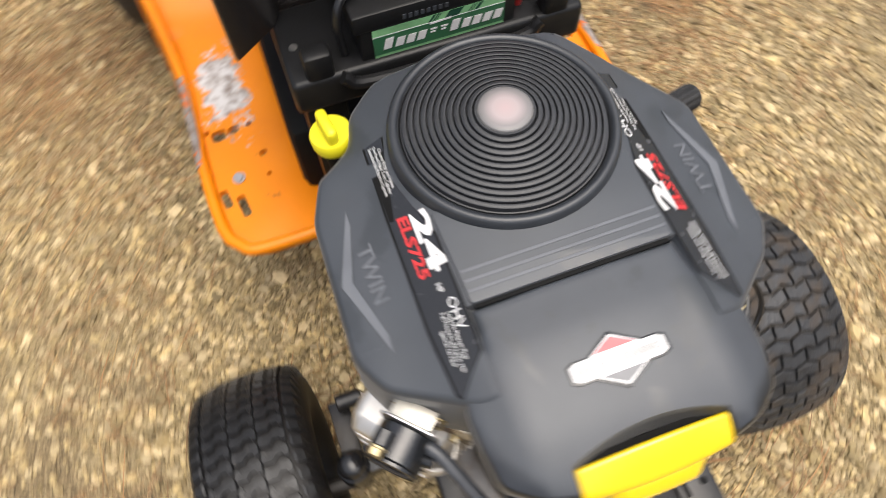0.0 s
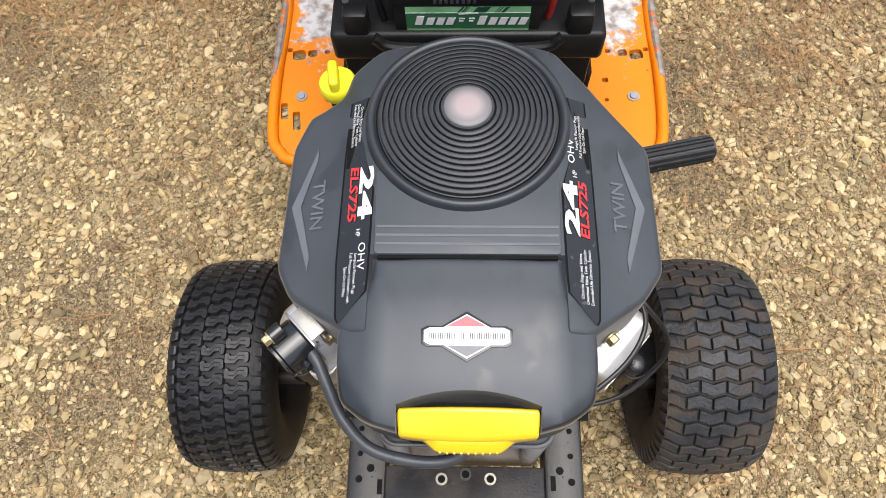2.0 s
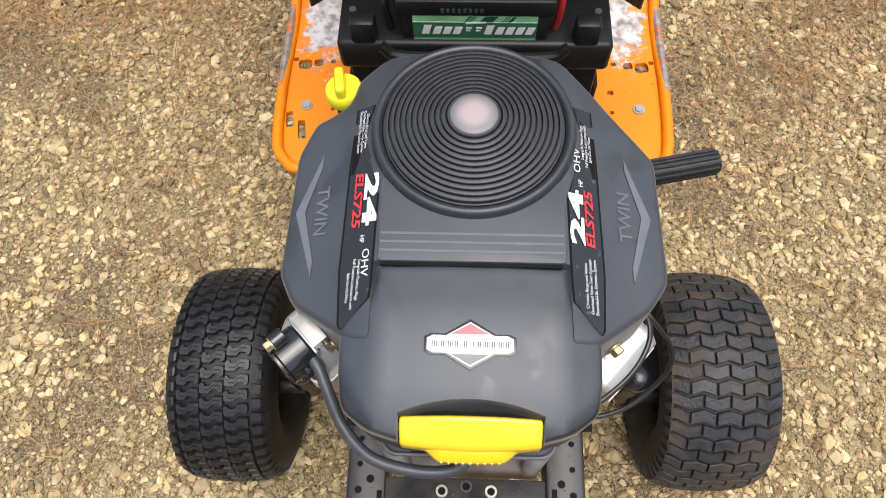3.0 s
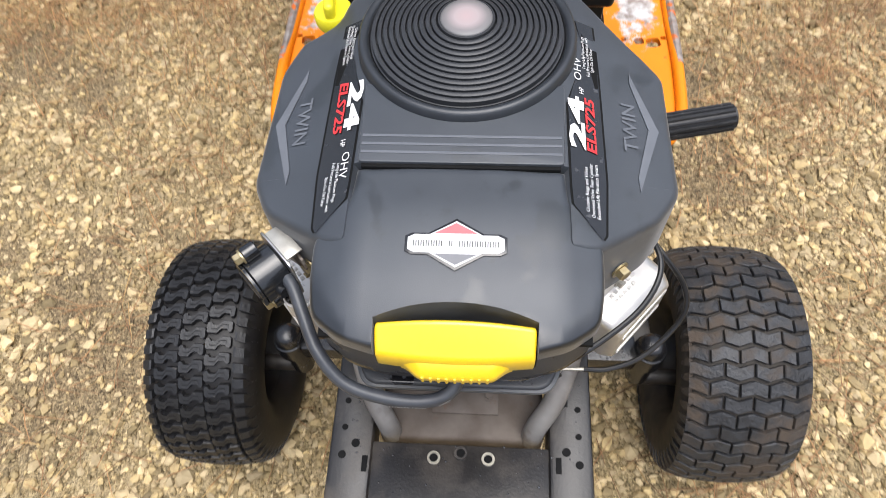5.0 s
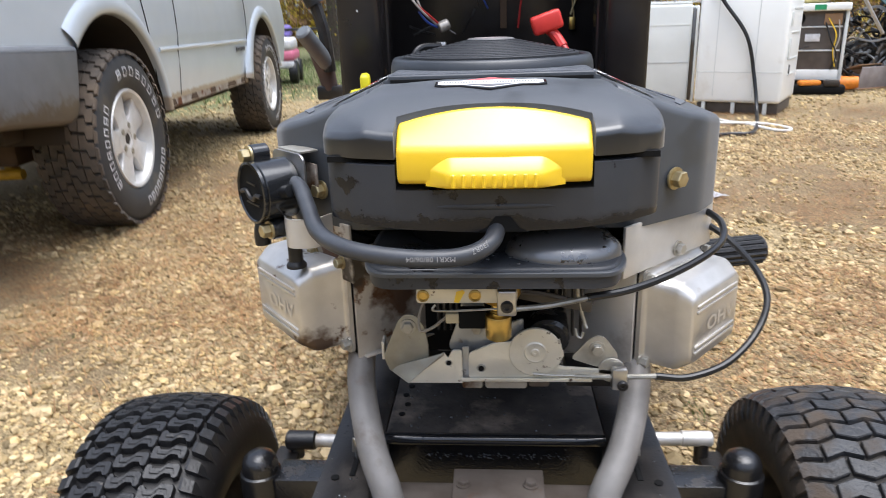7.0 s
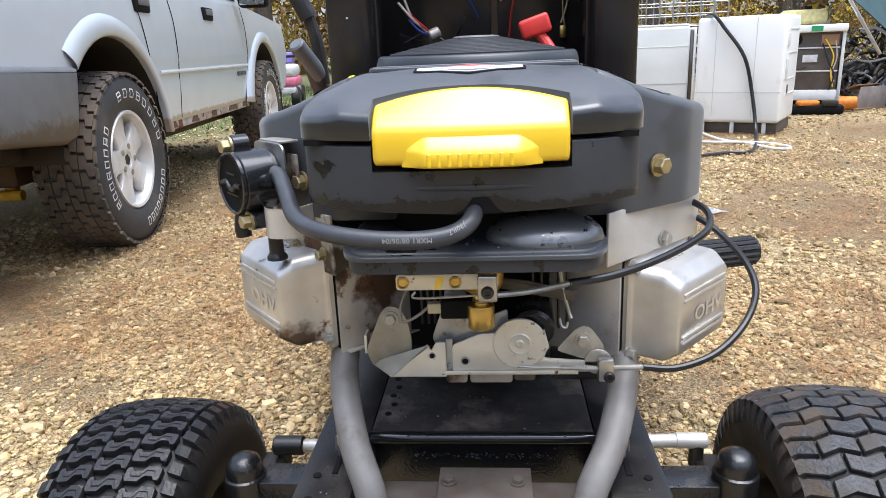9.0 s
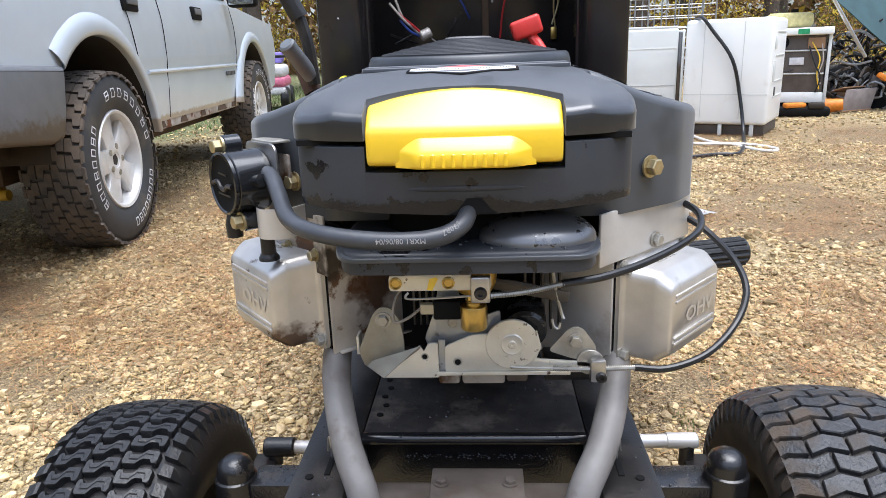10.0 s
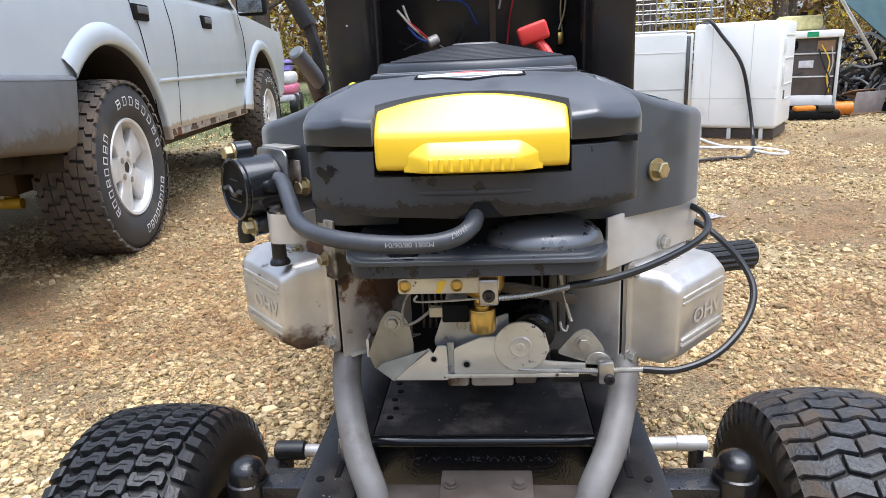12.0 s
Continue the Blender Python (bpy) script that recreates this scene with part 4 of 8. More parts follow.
def build_air_cleaner():
    half = [(0.1000, 0.0640), (0.1025, 0.026), (0.1335, -0.010), (0.1330, -0.050), (0.1290, -0.083), (0.102, -0.103), (0.066, -0.113)]
    full = half[::-1] + [(-x, y) for x, y in half]
    rear = [q for q in full if q[1] > 0.06]
    outline = [p for i, q in enumerate(full) for p in ([q] if q in rear else rounded([full[i - 1], q, full[(i + 1) % len(full)]], 0.010, 4)[5:10])]
    cx = [k * 0.0133 for k in range(-9, 10)]
    cy = [-0.084, -0.07, -0.055, -0.04, -0.025, -0.01, 0.01, 0.024, 0.04, 0.054]
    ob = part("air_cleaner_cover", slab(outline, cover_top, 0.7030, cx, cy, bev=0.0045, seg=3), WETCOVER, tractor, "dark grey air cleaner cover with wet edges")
    base = [(x * 0.985, -0.02 + (y + 0.02) * 0.985) for x, y in outline]
    low = part("air_cleaner_base", slab(base, lambda x, y: 0.6990, lambda x, y: 0.653 - 0.006 * max(0, 1 - abs(x) / 0.12), (-0.1, -0.05, 0, 0.05, 0.1), (), bev=0.0012), WETBASE, tractor, "black plastic air cleaner base streaked with water")
    boxpart("cover_seam", (0, -0.028, 0.7010), (0.246, 0.135, 0.0044), DEEP, ob, bev=0)
    # Slight bulge added to catch the highlight of a crescent recess in the base.
    bm = bmesh.new()
    bmesh.ops.create_uvsphere(bm, u_segments=24, v_segments=12, radius=1.0, matrix=Matrix.Translation((0.003, -0.1100, 0.6672)) @ Matrix.Diagonal((0.054, 0.0028, 0.0030, 1.0)))
    part("recess_highlight_bulge", bm, WETPLASTIC, ob)
    notch = [(-0.013, 0.6478), (0.025, 0.6478), (0.019, 0.6510), (0.012, 0.6600), (0.001, 0.6600), (-0.006, 0.6510)]
    plate("hose_notch", notch, 0.004, Matrix.Translation((0.002, -0.1085, 0)) @ Matrix.Rotation(radians(90), 4, "X"), DEEP, ob, 0.0005)
    # Yellow handle in its recess: a sloping top, a rounded brow, and a ribbed grip that swells out of its face.

    def scoop():
        """The hollow round the handle: upright ends, an arched back that slopes down to its floor."""
        bm = bmesh.new()
        rings = []
        for z, shrink in ((0.680, 0.0075), (0.716, 0.0065), (0.726, 0.002), (0.770, -0.004)):
            arch = [(0.0720 - 0.1440 * k / 16, -0.0860 - shrink + 0.0125 * (1 - (1 - k / 8) ** 2)) for k in range(17)]
            rings.append([bm.verts.new((x + 0.002, y, z)) for x, y in [(-0.0720, -0.135), (0.0720, -0.135)] + arch])
        for p, q in zip(rings, rings[1:]):
            for k in range(len(p)):
                bm.faces.new((p[k], p[(k + 1) % len(p)], q[(k + 1) % len(p)], q[k]))
        bm.faces.new(rings[0])
        bm.faces.new(rings[-1])
        bmesh.ops.recalc_face_normals(bm, faces=bm.faces)
        return bm
    carve(ob, scoop())
    carve(low, scoop())
    # Near-black plate paints the shade inside the handle's recess.
    boxpart("recess_shade_plate", (0.002, -0.0875, 0.700), (0.150, 0.010, 0.036), DEEP, ob, 0.0)
    cols = [-0.0704, -0.0700, -0.0688] + [-0.066 + 0.012 * k for k in range(12)] + [0.0688, 0.0700, 0.0704]
    bm = bmesh.new()
    rows = []
    for x in cols:
        f = (x / 0.07) ** 2
        top, brow = 0.7372 - 0.0108 * f, -0.1190 + 0.0045 * f
        q = [(-0.0880, 0.6850), (-0.0890, top - 0.0050), (-0.0905, top - 0.0012), (-0.0925, top), (-0.0950, top - 0.0014), (brow + 0.0100, 0.7195), (brow + 0.0040, 0.7148), (brow + 0.0012, 0.7118),
             (brow, 0.7080), (brow, 0.6900), (brow + 0.0012, 0.6868), (brow + 0.0040, 0.6850)]
        inset = 0.0035 if abs(x) > 0.0702 else 0.0012 if abs(x) > 0.0699 else 0.0
        my, mz = -0.105, 0.708
        rows.append([bm.verts.new((x + 0.002, y + max(-inset, min(inset, my - y)), z + max(-inset, min(inset, mz - z)))) for y, z in q])
    for a, b in zip(rows, rows[1:]):
        for k in range(len(a)):
            bm.faces.new((a[k], a[(k + 1) % len(a)], b[(k + 1) % len(a)], b[k]))
    bm.faces.new(rows[0])
    bm.faces.new(rows[-1])
    bmesh.ops.recalc_face_normals(bm, faces=bm.faces)
    han = part("handle", bm, YELLOW, ob, "bright yellow plastic handle", smooth=70)
    bm = bmesh.new()
    rows = []
    for k in range(41):
        x = -0.0500 + 0.0025 * k
        face = -0.1180 + 0.0045 * (x / 0.07) ** 2
        out = 0.0105 * smooth_step(0.0505 - abs(x), 0.0, 0.0200)
        rows.append([bm.verts.new((x + 0.003, face - o, z)) for o, z in ((-0.004, 0.7055 + 0.2 * out), (0.0, 0.6985 + 0.72 * out), (0.25 * out, 0.6975 + 0.60 * out), (0.85 * out, 0.6960 + 0.12 * out), (out, 0.6938), (out, 0.6865), (0.86 * out, 0.6842), (-0.004, 0.6838))])
    for a, b in zip(rows, rows[1:]):
        for k in range(len(a)):
            bm.faces.new((a[k], a[(k + 1) % len(a)], b[(k + 1) % len(a)], b[k]))
    bm.faces.new(rows[0])
    bm.faces.new(rows[-1])
    bmesh.ops.recalc_face_normals(bm, faces=bm.faces)
    part("grip", bm, YELLOW, han, smooth=65)
    for k in range(9):
        x = -0.0265 + k * 0.0072
        part("grip_rib", cyl(bmesh.new(), (x, -0.1280 + 0.0045 * (x / 0.07) ** 2, 0.6850), (x, -0.1280 + 0.0045 * (x / 0.07) ** 2, 0.6948), 0.0017, 8, bev=0.0006), YELLOW, han)
    # Badge: a diamond behind a bar, with its writing as a plain line of blocks.
    at = lambda dz: pose(0, -0.0225, 0.7474 + dz, 5.0, 0, 0)  # noqa: E731
    badge = plate("badge", logo_outline(0.0455, 0.0255, 0.0075), 0.0016, at(-0.0005), DECAL, ob, 0.0004)
    plate("badge_face", logo_outline(0.0430, 0.0225, 0.0058), 0.0006, at(0.0009), WHITEINK, badge, 0.0002)
    plate("badge_red", [(-0.0195, 0.0100), (0.0195, 0.0100), (0, 0.0205)], 0.0004, at(0.0014), PALERED, badge, 0)
    plate("badge_grey", [(0.0195, -0.0100), (-0.0195, -0.0100), (0, -0.0205)], 0.0004, at(0.0014), mat("badge_grey_ink", (0.20, 0.20, 0.21), 0.4), badge, 0)
    bm = bmesh.new()
    for k in range(17):
        if k not in (6, 8):
            x = -0.0365 + k * 0.00456
            prism(bm, [(x - 0.0016, -0.0030), (x - 0.0006, -0.0030), (x - 0.0006, 0.0030), (x - 0.0016, 0.0030)], 0.0003, at(0.0014))
            prism(bm, [(x + 0.0006, -0.0030), (x + 0.0016, -0.0030), (x + 0.0016, 0.0030), (x + 0.0006, 0.0030)], 0.0003, at(0.0014))
    part("badge_print", bm, DARKINK, badge)["kind"] = "stuff"


AXIS_R = Vector((math.cos(radians(-41)), math.sin(radians(-41)), 0))


def build_cylinder(s, dz):
    """A finned cylinder with its head, shield and cast valve cover; s: the side it points to."""
    a = Vector((AXIS_R.x * s, AXIS_R.y, 0))
    w = Vector((-AXIS_R.y * s, AXIS_R.x, 0))
    m = Matrix((a, w * 1, Vector((0, 0, 1)))).transposed() if s > 0 else Matrix((a, w, Vector((0, 0, 1)))).transposed()
    c = Vector((s * 0.177, 0.036, 0.5265 + dz)) - Vector((0, 0, 0))
    rot = m
    loc = lambda u, v, z: c + a * u + w * v + Vector((0, 0, z))  # noqa: E731
    # Barrel with fins.
    bm = bmesh.new()
    cyl(bm, loc(-0.115, 0, 0), loc(-0.02, 0, 0), 0.046, 24)
    head = part("cylinder", bm, DARKALU, tractor, "dark finned aluminium cylinder")
    skin = SHEETALU if s > 0 else OILYALU
    for k in range(7):
        boxpart("fin", loc(-0.035 - 0.011 * k, 0, 0), (0.0035, 0.105, 0.115), DARKALU, head, 0, rot)
    boxpart("cylinder_head", loc(-0.017, 0, 0), (0.014, 0.118, 0.104), skin, head, 0.003, rot)
    boxpart("head_gasket", loc(-0.0085, 0, 0), (0.0032, 0.1225, 0.103), DEEP, head, 0.0005, rot)
    shield = boxpart("head_shield", loc(-0.0557, -0.0625, 0.0), (0.0964, 0.003, 0.112), skin, head, 0.001, rot, "brown oil-streaked aluminium side plate" if s < 0 else "dull aluminium side plate")
    boxpart("shield_lip", loc(-0.058, -0.0655, -0.0545), (0.090, 0.008, 0.002), skin, shield, 0.0006, rot)
    boxpart("shield_edge", loc(-0.103, -0.0645, 0.0), (0.002, 0.007, 0.110), skin, shield, 0.0006, rot)
    # Valve cover: a shallow pan on a flange, its face narrowed by broad slopes above and below.
    bm = bmesh.new()
    prof = ((0.0, 0.0605, 0.051, 0.051, 0.007), (0.004, 0.0605, 0.051, 0.051, 0.007), (0.0048, 0.0560, 0.0460, 0.0460, 0.012), (0.0075, 0.0540, 0.0440, 0.0450, 0.013), (0.032, 0.0525, 0.0428, 0.0445, 0.013), (0.0360, 0.0512, 0.0412, 0.0430, 0.013), (0.0455, 0.0475, 0.0330, 0.0355, 0.010), (0.0480, 0.0455, 0.0310, 0.0335, 0.009))
    rings = []
    for u, hv, hz, lz, r in prof:
        o = rounded([(-hv, -lz), (hv, -lz), (hv, hz), (-hv, hz)], r, 5)
        rings.append([bm.verts.new(loc(u - 0.006, p, q)) for p, q in o])
    for p, q in zip(rings, rings[1:]):
        for k in range(len(p)):
            bm.faces.new((p[k], p[(k + 1) % len(p)], q[(k + 1) % len(p)], q[k]))
    bm.faces.new(rings[-1])
    bm.faces.new(rings[0][::-1])
    bmesh.ops.recalc_face_normals(bm, faces=bm.faces)
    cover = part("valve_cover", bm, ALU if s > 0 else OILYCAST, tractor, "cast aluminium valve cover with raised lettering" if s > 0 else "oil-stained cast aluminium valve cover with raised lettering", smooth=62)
    if s < 0:
        oil_stain(OILYALU, loc(-0.056, -0.064, 0.004), 0.036, (0.10, 0.042, 0.018))
        oil_stain(OILYALU, loc(-0.012, -0.064, 0.034), 0.026, (0.030, 0.021, 0.015))
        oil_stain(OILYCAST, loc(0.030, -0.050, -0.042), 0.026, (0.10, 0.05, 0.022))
    face = Matrix.Translation(loc(0.0418, 0, 0)) @ Matrix((w * s, Vector((0, 0, 1)), a)).transposed().to_4x4()
    lettering("lettering", "OHV", 0.0200, face @ pose(0.008, -0.003, 0), LETTERALU, cover, None, 0.0012, 1.3, 0, 0.0004)
    for z in (-0.0190, -0.0245, 0.0160, 0.0215):
        ridge = prism(bmesh.new(), rounded([(-0.041, z - 0.0016), (0.041, z - 0.0016), (0.041, z + 0.0016), (-0.041, z + 0.0016)], 0.0015, 2), 0.0022, face @ pose(0, 0, -0.0003), 0.0007)
        part("cover_ridge", ridge, ALU, cover)
    top = Matrix.Translation(loc(0.010, 0, 0.0437)) @ Matrix((w * s, a * -s * s, Vector((0, 0, 1)))).transposed().to_4x4()
    bm = bmesh.new()
    for row in range(2):
        for k in range(6 - row):
            prism(bm, [(-0.022 + k * 0.0075, 0.002 - row * 0.0075), (-0.0175 + k * 0.0075, 0.002 - row * 0.0075), (-0.0175 + k * 0.0075, 0.0062 - row * 0.0075), (-0.022 + k * 0.0075, 0.0062 - row * 0.0075)], 0.0007, top)
    part("cast_mark", bm, SHEETALU, cover)["kind"] = "stuff"
    for v, z in ((-0.0560, 0.0430), (0.0560, 0.0430), (-0.0560, -0.0405), (0.0560, -0.0405)):
        bolt("cover_bolt", loc(-0.002, v, z), a, cover, 0.0050, 0.008, GOLD if s < 0 and z > 0 else WIREZINC)
    # Slanted shield under the shroud's edge.
    q = Vector((s * 0.168, 0.0165, 0.598))
    along = Vector((s * 0.70, 0.71, 0)).normalized()
    out = Vector((s * 0.71, -0.70, 0)).normalized()
    sm = Matrix((along, out, Vector((0, 0, 1)))).transposed()
    if s > 0:
        q += Vector((0, 0, 0.0042)) + along * 0.001
    sh = boxpart("cylinder_shield", q - out * 0.006, (0.1475 if s > 0 else 0.105, 0.003, 0.0475 if s > 0 else 0.056), SHEETALU if s > 0 else OILYALU, tractor, 0.001, sm, "plain bent aluminium cylinder shield")
    bolt("shield_bolt", q + along * 0.011 - out * 0.004 + Vector((0, 0, -0.0150 if s > 0 else -0.012)), out, sh, 0.0055, 0.007, WIREZINC if s > 0 else GOLD)
    # Lower bracket ear with its bolt, folded towards the front.
    up = Matrix.Rotation(radians(90), 4, "X")
    if s < 0:
        ear = [(-0.1025, 0.500), (-0.0985, 0.487), (-0.0855, 0.4765), (-0.060, 0.484), (-0.060, 0.512), (-0.063, 0.530), (-0.071, 0.542), (-0.081, 0.543), (-0.088, 0.535)]
        e = plate("engine_bracket", rounded(ear, 0.004, 3), 0.0025, Matrix.Translation((0, -0.022, 0)) @ up, DIRTYDARKZINC, tractor, 0.0005, "folded zinc-plated engine bracket")
        fold = bmesh.new()
        fold.faces.new([fold.verts.new(p) for p in ((-0.0990, -0.0225, 0.4865), (-0.0790, -0.0345, 0.4772), (-0.0455, -0.0345, 0.5085))])
        fold.faces.new([fold.verts.new(p) for p in ((-0.0990, -0.0225, 0.4865), (-0.0455, -0.0345, 0.5085), (-0.0610, -0.0225, 0.4990))])
        bmesh.ops.remove_doubles(fold, verts=fold.verts, dist=0.0001)
        bmesh.ops.recalc_face_normals(fold, faces=fold.faces)
        bmesh.ops.solidify(fold, geom=fold.faces[:], thickness=0.002)
        part("bracket_fold", fold, DIRTYDARKZINC, e)
        boxpart("bracket_flange", (-0.1030, -0.0155, 0.505), (0.0025, 0.016, 0.018), ZINC, e, 0.0006)
        bolt("bracket_bolt", (-0.078, -0.0245, 0.531), (0, -1, 0), e, 0.0055, 0.006, WIREZINC)
    else:
        ear = [(0.070, 0.501), (0.096, 0.492), (0.112, 0.498), (0.113, 0.505), (0.101, 0.522), (0.094, 0.5245), (0.087, 0.521)]
        e = plate("engine_bracket", rounded(ear, 0.005, 3), 0.0025, Matrix.Translation((0, -0.0275, 0)) @ up, WIREZINC, tractor, 0.0005, "zinc-plated engine bracket ear")
        bolt("bracket_bolt", (0.094, -0.030, 0.511), (0, -1, 0), e, 0.0055, 0.006, WIREZINC)


def build_engine_block():
    bm = lathe(bmesh.new(), [(0, 0.425), (0.07, 0.425), (0.075, 0.44), (0.075, 0.46), (0.085, 0.60), (0.10, 0.61), (0.10, 0.66), (0, 0.66)], (0, 0.16, 0), (0, 0, 1), 32)
    block = part("crankcase", bm, STAINED, tractor, "dark oily aluminium crankcase")
    # Added near-black walls and foot stand in for the shade behind the engine.
    boxpart("shade_filler_wall", (0, 0.055, 0.55), (0.20, 0.02, 0.16), DEEP, block, 0.004)
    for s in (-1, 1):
        boxpart("shade_filler_wall", (s * 0.118, 0.075, 0.600), (0.060, 0.015, 0.075), DEEP, block, 0.002)
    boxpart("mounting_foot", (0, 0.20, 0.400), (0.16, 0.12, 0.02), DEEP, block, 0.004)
    # Pieces hanging below the control plate.
    for x, w, z, mt in ((-0.055, 0.045, 0.479, BLACKPAINT), (-0.02, 0.02, 0.474, STAINED), (0.012, 0.040, 0.474, STAINED), (0.043, 0.020, 0.476, MUFFLER), (0.090, 0.045, 0.477, BLACKPAINT)):
        boxpart("sump_lug", (x, -0.005, z), (w, 0.03, 0.022), mt, block, 0.003)
    # Intake: black tray, elbow and brass carburettor.
    tray = rounded([(-0.090, -0.110), (0.092, -0.110), (0.104, -0.080), (0.10, 0.02), (-0.10, 0.02), (-0.101, -0.080)], 0.03, 6)
    t = part("intake_tray", slab(tray, lambda x, y: 0.6185, 0.6015, bev=0.004), WETPLASTIC, tractor, "black plastic intake tray beaded with water")
    part("tray_rim", slab([(x * 1.03, -0.03 + (y + 0.03) * 1.035) for x, y in tray], lambda x, y: 0.6155, 0.6118, bev=0.001), HOUSING, t)
    bm = bmesh.new()
    bmesh.ops.create_uvsphere(bm, u_segments=32, v_segments=16, radius=1.0, matrix=Matrix.Translation((0.057, -0.068, 0.6180)) @ Matrix.Diagonal((0.047, 0.036, 0.022, 1.0)))
    part("intake_horn", bm, ELBOW, t, "wet domed black plastic intake horn")
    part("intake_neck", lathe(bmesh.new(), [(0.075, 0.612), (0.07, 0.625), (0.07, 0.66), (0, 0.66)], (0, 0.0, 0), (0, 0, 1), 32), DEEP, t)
    carb = part("carburettor", lathe(bmesh.new(), [(0, 0.5610), (0.008, 0.5620), (0.0150, 0.5660), (0.0185, 0.5730), (0.0190, 0.5820), (0.0190, 0.606)], (0.006, -0.045, 0), (0, 0, 1), 28), YELLOWBRASS, tractor, "yellowed brass carburettor body")
    part("carburettor_bowl", lathe(bmesh.new(), [(0, 0.5335), (0.0105, 0.5335), (0.0114, 0.5350), (0.0116, 0.5530), (0.0110, 0.5545), (0.0062, 0.5550), (0.0062, 0.5570), (0.0072, 0.5575), (0.0062, 0.5585), (0.0072, 0.5595), (0.0062, 0.5605), (0.0062, 0.566)], (0.005, -0.052, 0), (0, 0, 1), 24), BRASS, carb, "brass fuel solenoid")
    boxpart("solenoid_plug", (-0.018, -0.045, 0.549), (0.024, 0.014, 0.017), DEEP, carb, 0.002)
    boxpart("wire_connector", (-0.034, -0.047, 0.550), (0.014, 0.008, 0.009), mat("ivory_plastic", (0.55, 0.47, 0.30), 0.5), carb, 0.001)
    part("solenoid_wire", tube(bmesh.new(), [(-0.041, -0.047, 0.550), (-0.052, -0.055, 0.544), (-0.063, -0.056, 0.541), (-0.064, -0.05, 0.553), (-0.058, -0.045, 0.566), (-0.045, -0.05, 0.575)], 0.0013, 6), mat("beige_wire_sheath", (0.34, 0.29, 0.22), 0.5), carb)
    # Choke and throttle control plates.
    face = lambda x, y, z: Matrix.Translation((x, y, z)) @ Matrix.Rotation(radians(90), 4, "X")  # noqa: E731
    bar = plate("control_bar", rounded([(-0.0615, -0.0066), (0.020, -0.0066), (0.020, 0.0066), (-0.0615, 0.0066)], 0.003, 2), 0.002, face(0.0, -0.085, 0.5868), ZINC, tractor, 0.0004, "zinc-plated throttle bar with a yellow paint dab")
    for x in (-0.0560, -0.0140):
        part("bar_rivet", lathe(bmesh.new(), [(0.0052, 0), (0.0050, 0.0012), (0.0040, 0.0017), (0.0034, 0.0012), (0.0032, 0.0004), (0, 0.0004)], (x, -0.087, 0.5868), (0, -1, 0), 22), BRASS, bar)
    plate("paint_dab", [(-0.030, -0.0055), (-0.026, -0.0062), (-0.021, 0.0032), (-0.0225, 0.0050), (-0.028, 0.0035)], 0.0004, face(-0.001, -0.0871, 0.5868), YELLOW, bar, 0)
    boxpart("cable_clamp", (0.0115, -0.091, 0.5830), (0.0155, 0.010, 0.022), STEEL, bar, 0.002)
    part("clamp_screw", lathe(bmesh.new(), [(0.0052, 0), (0.0050, 0.0022), (0.0040, 0.0034), (0.0022, 0.0034), (0.0020, 0.0014), (0, 0.0014)], (0.0115, -0.0958, 0.5808), (0, -1, 0), 20), BLACKPAINT, bar)
    part("throttle_rod", tube(bmesh.new(), [(-0.046, -0.088, 0.5792), (-0.0485, -0.089, 0.5760), (-0.044, -0.089, 0.5742), (-0.02, -0.089, 0.5748), (0.004, -0.089, 0.5762)], 0.0010, 6), WIREZINC, bar)
    low = plate("control_plate", rounded([(-0.0225, -0.0195), (0.082, -0.0195), (0.112, -0.0195), (0.112, -0.010), (0.060, -0.006), (0.045, 0.016), (0.018, 0.0185), (0.0025, 0.0180), (-0.0225, 0.0070)], 0.003, 2), 0.0025, face(0.0, -0.030, 0.5005), ZINC, tractor, 0.0005, "zinc-plated governor control plate")
    cyl_disc = cyl(bmesh.new(), (0.038, -0.0325, 0.510), (0.038, -0.0355, 0.510), 0.0238, 48, bev=0.0006)
    part("lever_disc", cyl_disc, ZINC, low)
    part("disc_boss", lathe(bmesh.new(), [(0.0105, 0), (0.0092, 0.0010), (0.0078, 0.0004), (0.0040, 0.0004), (0.0030, 0.0011), (0.0012, 0.0011), (0.0008, 0.0003), (0, 0.0003)], (0.038, -0.0355, 0.510), (0, -1, 0), 24), ZINC, low)
    plate("disc_flat", [(0.0, 0.0), (0.020, 0.012), (0.024, -0.004), (0.018, -0.018)], 0.002, face(0.040, -0.033, 0.511), ZINC, low, 0.0003)
    plate("left_plate", rounded([(-0.0790, -0.033), (-0.0280, -0.033), (-0.0285, 0.001), (-0.0370, 0.001), (-0.0415, -0.007), (-0.0450, -0.001)], 0.0015, 2), 0.0025, face(0.0, -0.031, 0.510), ZINC, low, 0.0005)
    plate("back_plate", rounded([(-0.030, -0.030), (0.030, -0.030), (0.028, 0.026), (0.0015, 0.016), (-0.006, 0.030), (-0.012, 0.056), (-0.026, 0.056), (-0.031, 0.027), (-0.041, -0.001)], 0.003, 2), 0.0025, face(0.0, -0.020, 0.512), BLUED, low, 0.0005)
    bolt("plate_screw", (-0.0150, -0.0225, 0.5270), (0, -1, 0), low, 0.0048, 0.003, WIREZINC, False)
    part("governor_can", cyl(bmesh.new(), (0.050, -0.028, 0.519), (0.052, 0.030, 0.526), 0.0195, 28, bev=0.003), WETBLACK, low)
    for x, z, r in ((-0.0408, 0.4980, 0.0024), (-0.0110, 0.4925, 0.0028), (0.031, 0.5295, 0.0012)):
        part("plate_hole", cyl(bmesh.new(), (x, -0.0322, z), (x, -0.0339 if x < 0 else -0.0334, z), r, 14), DEEP, low)
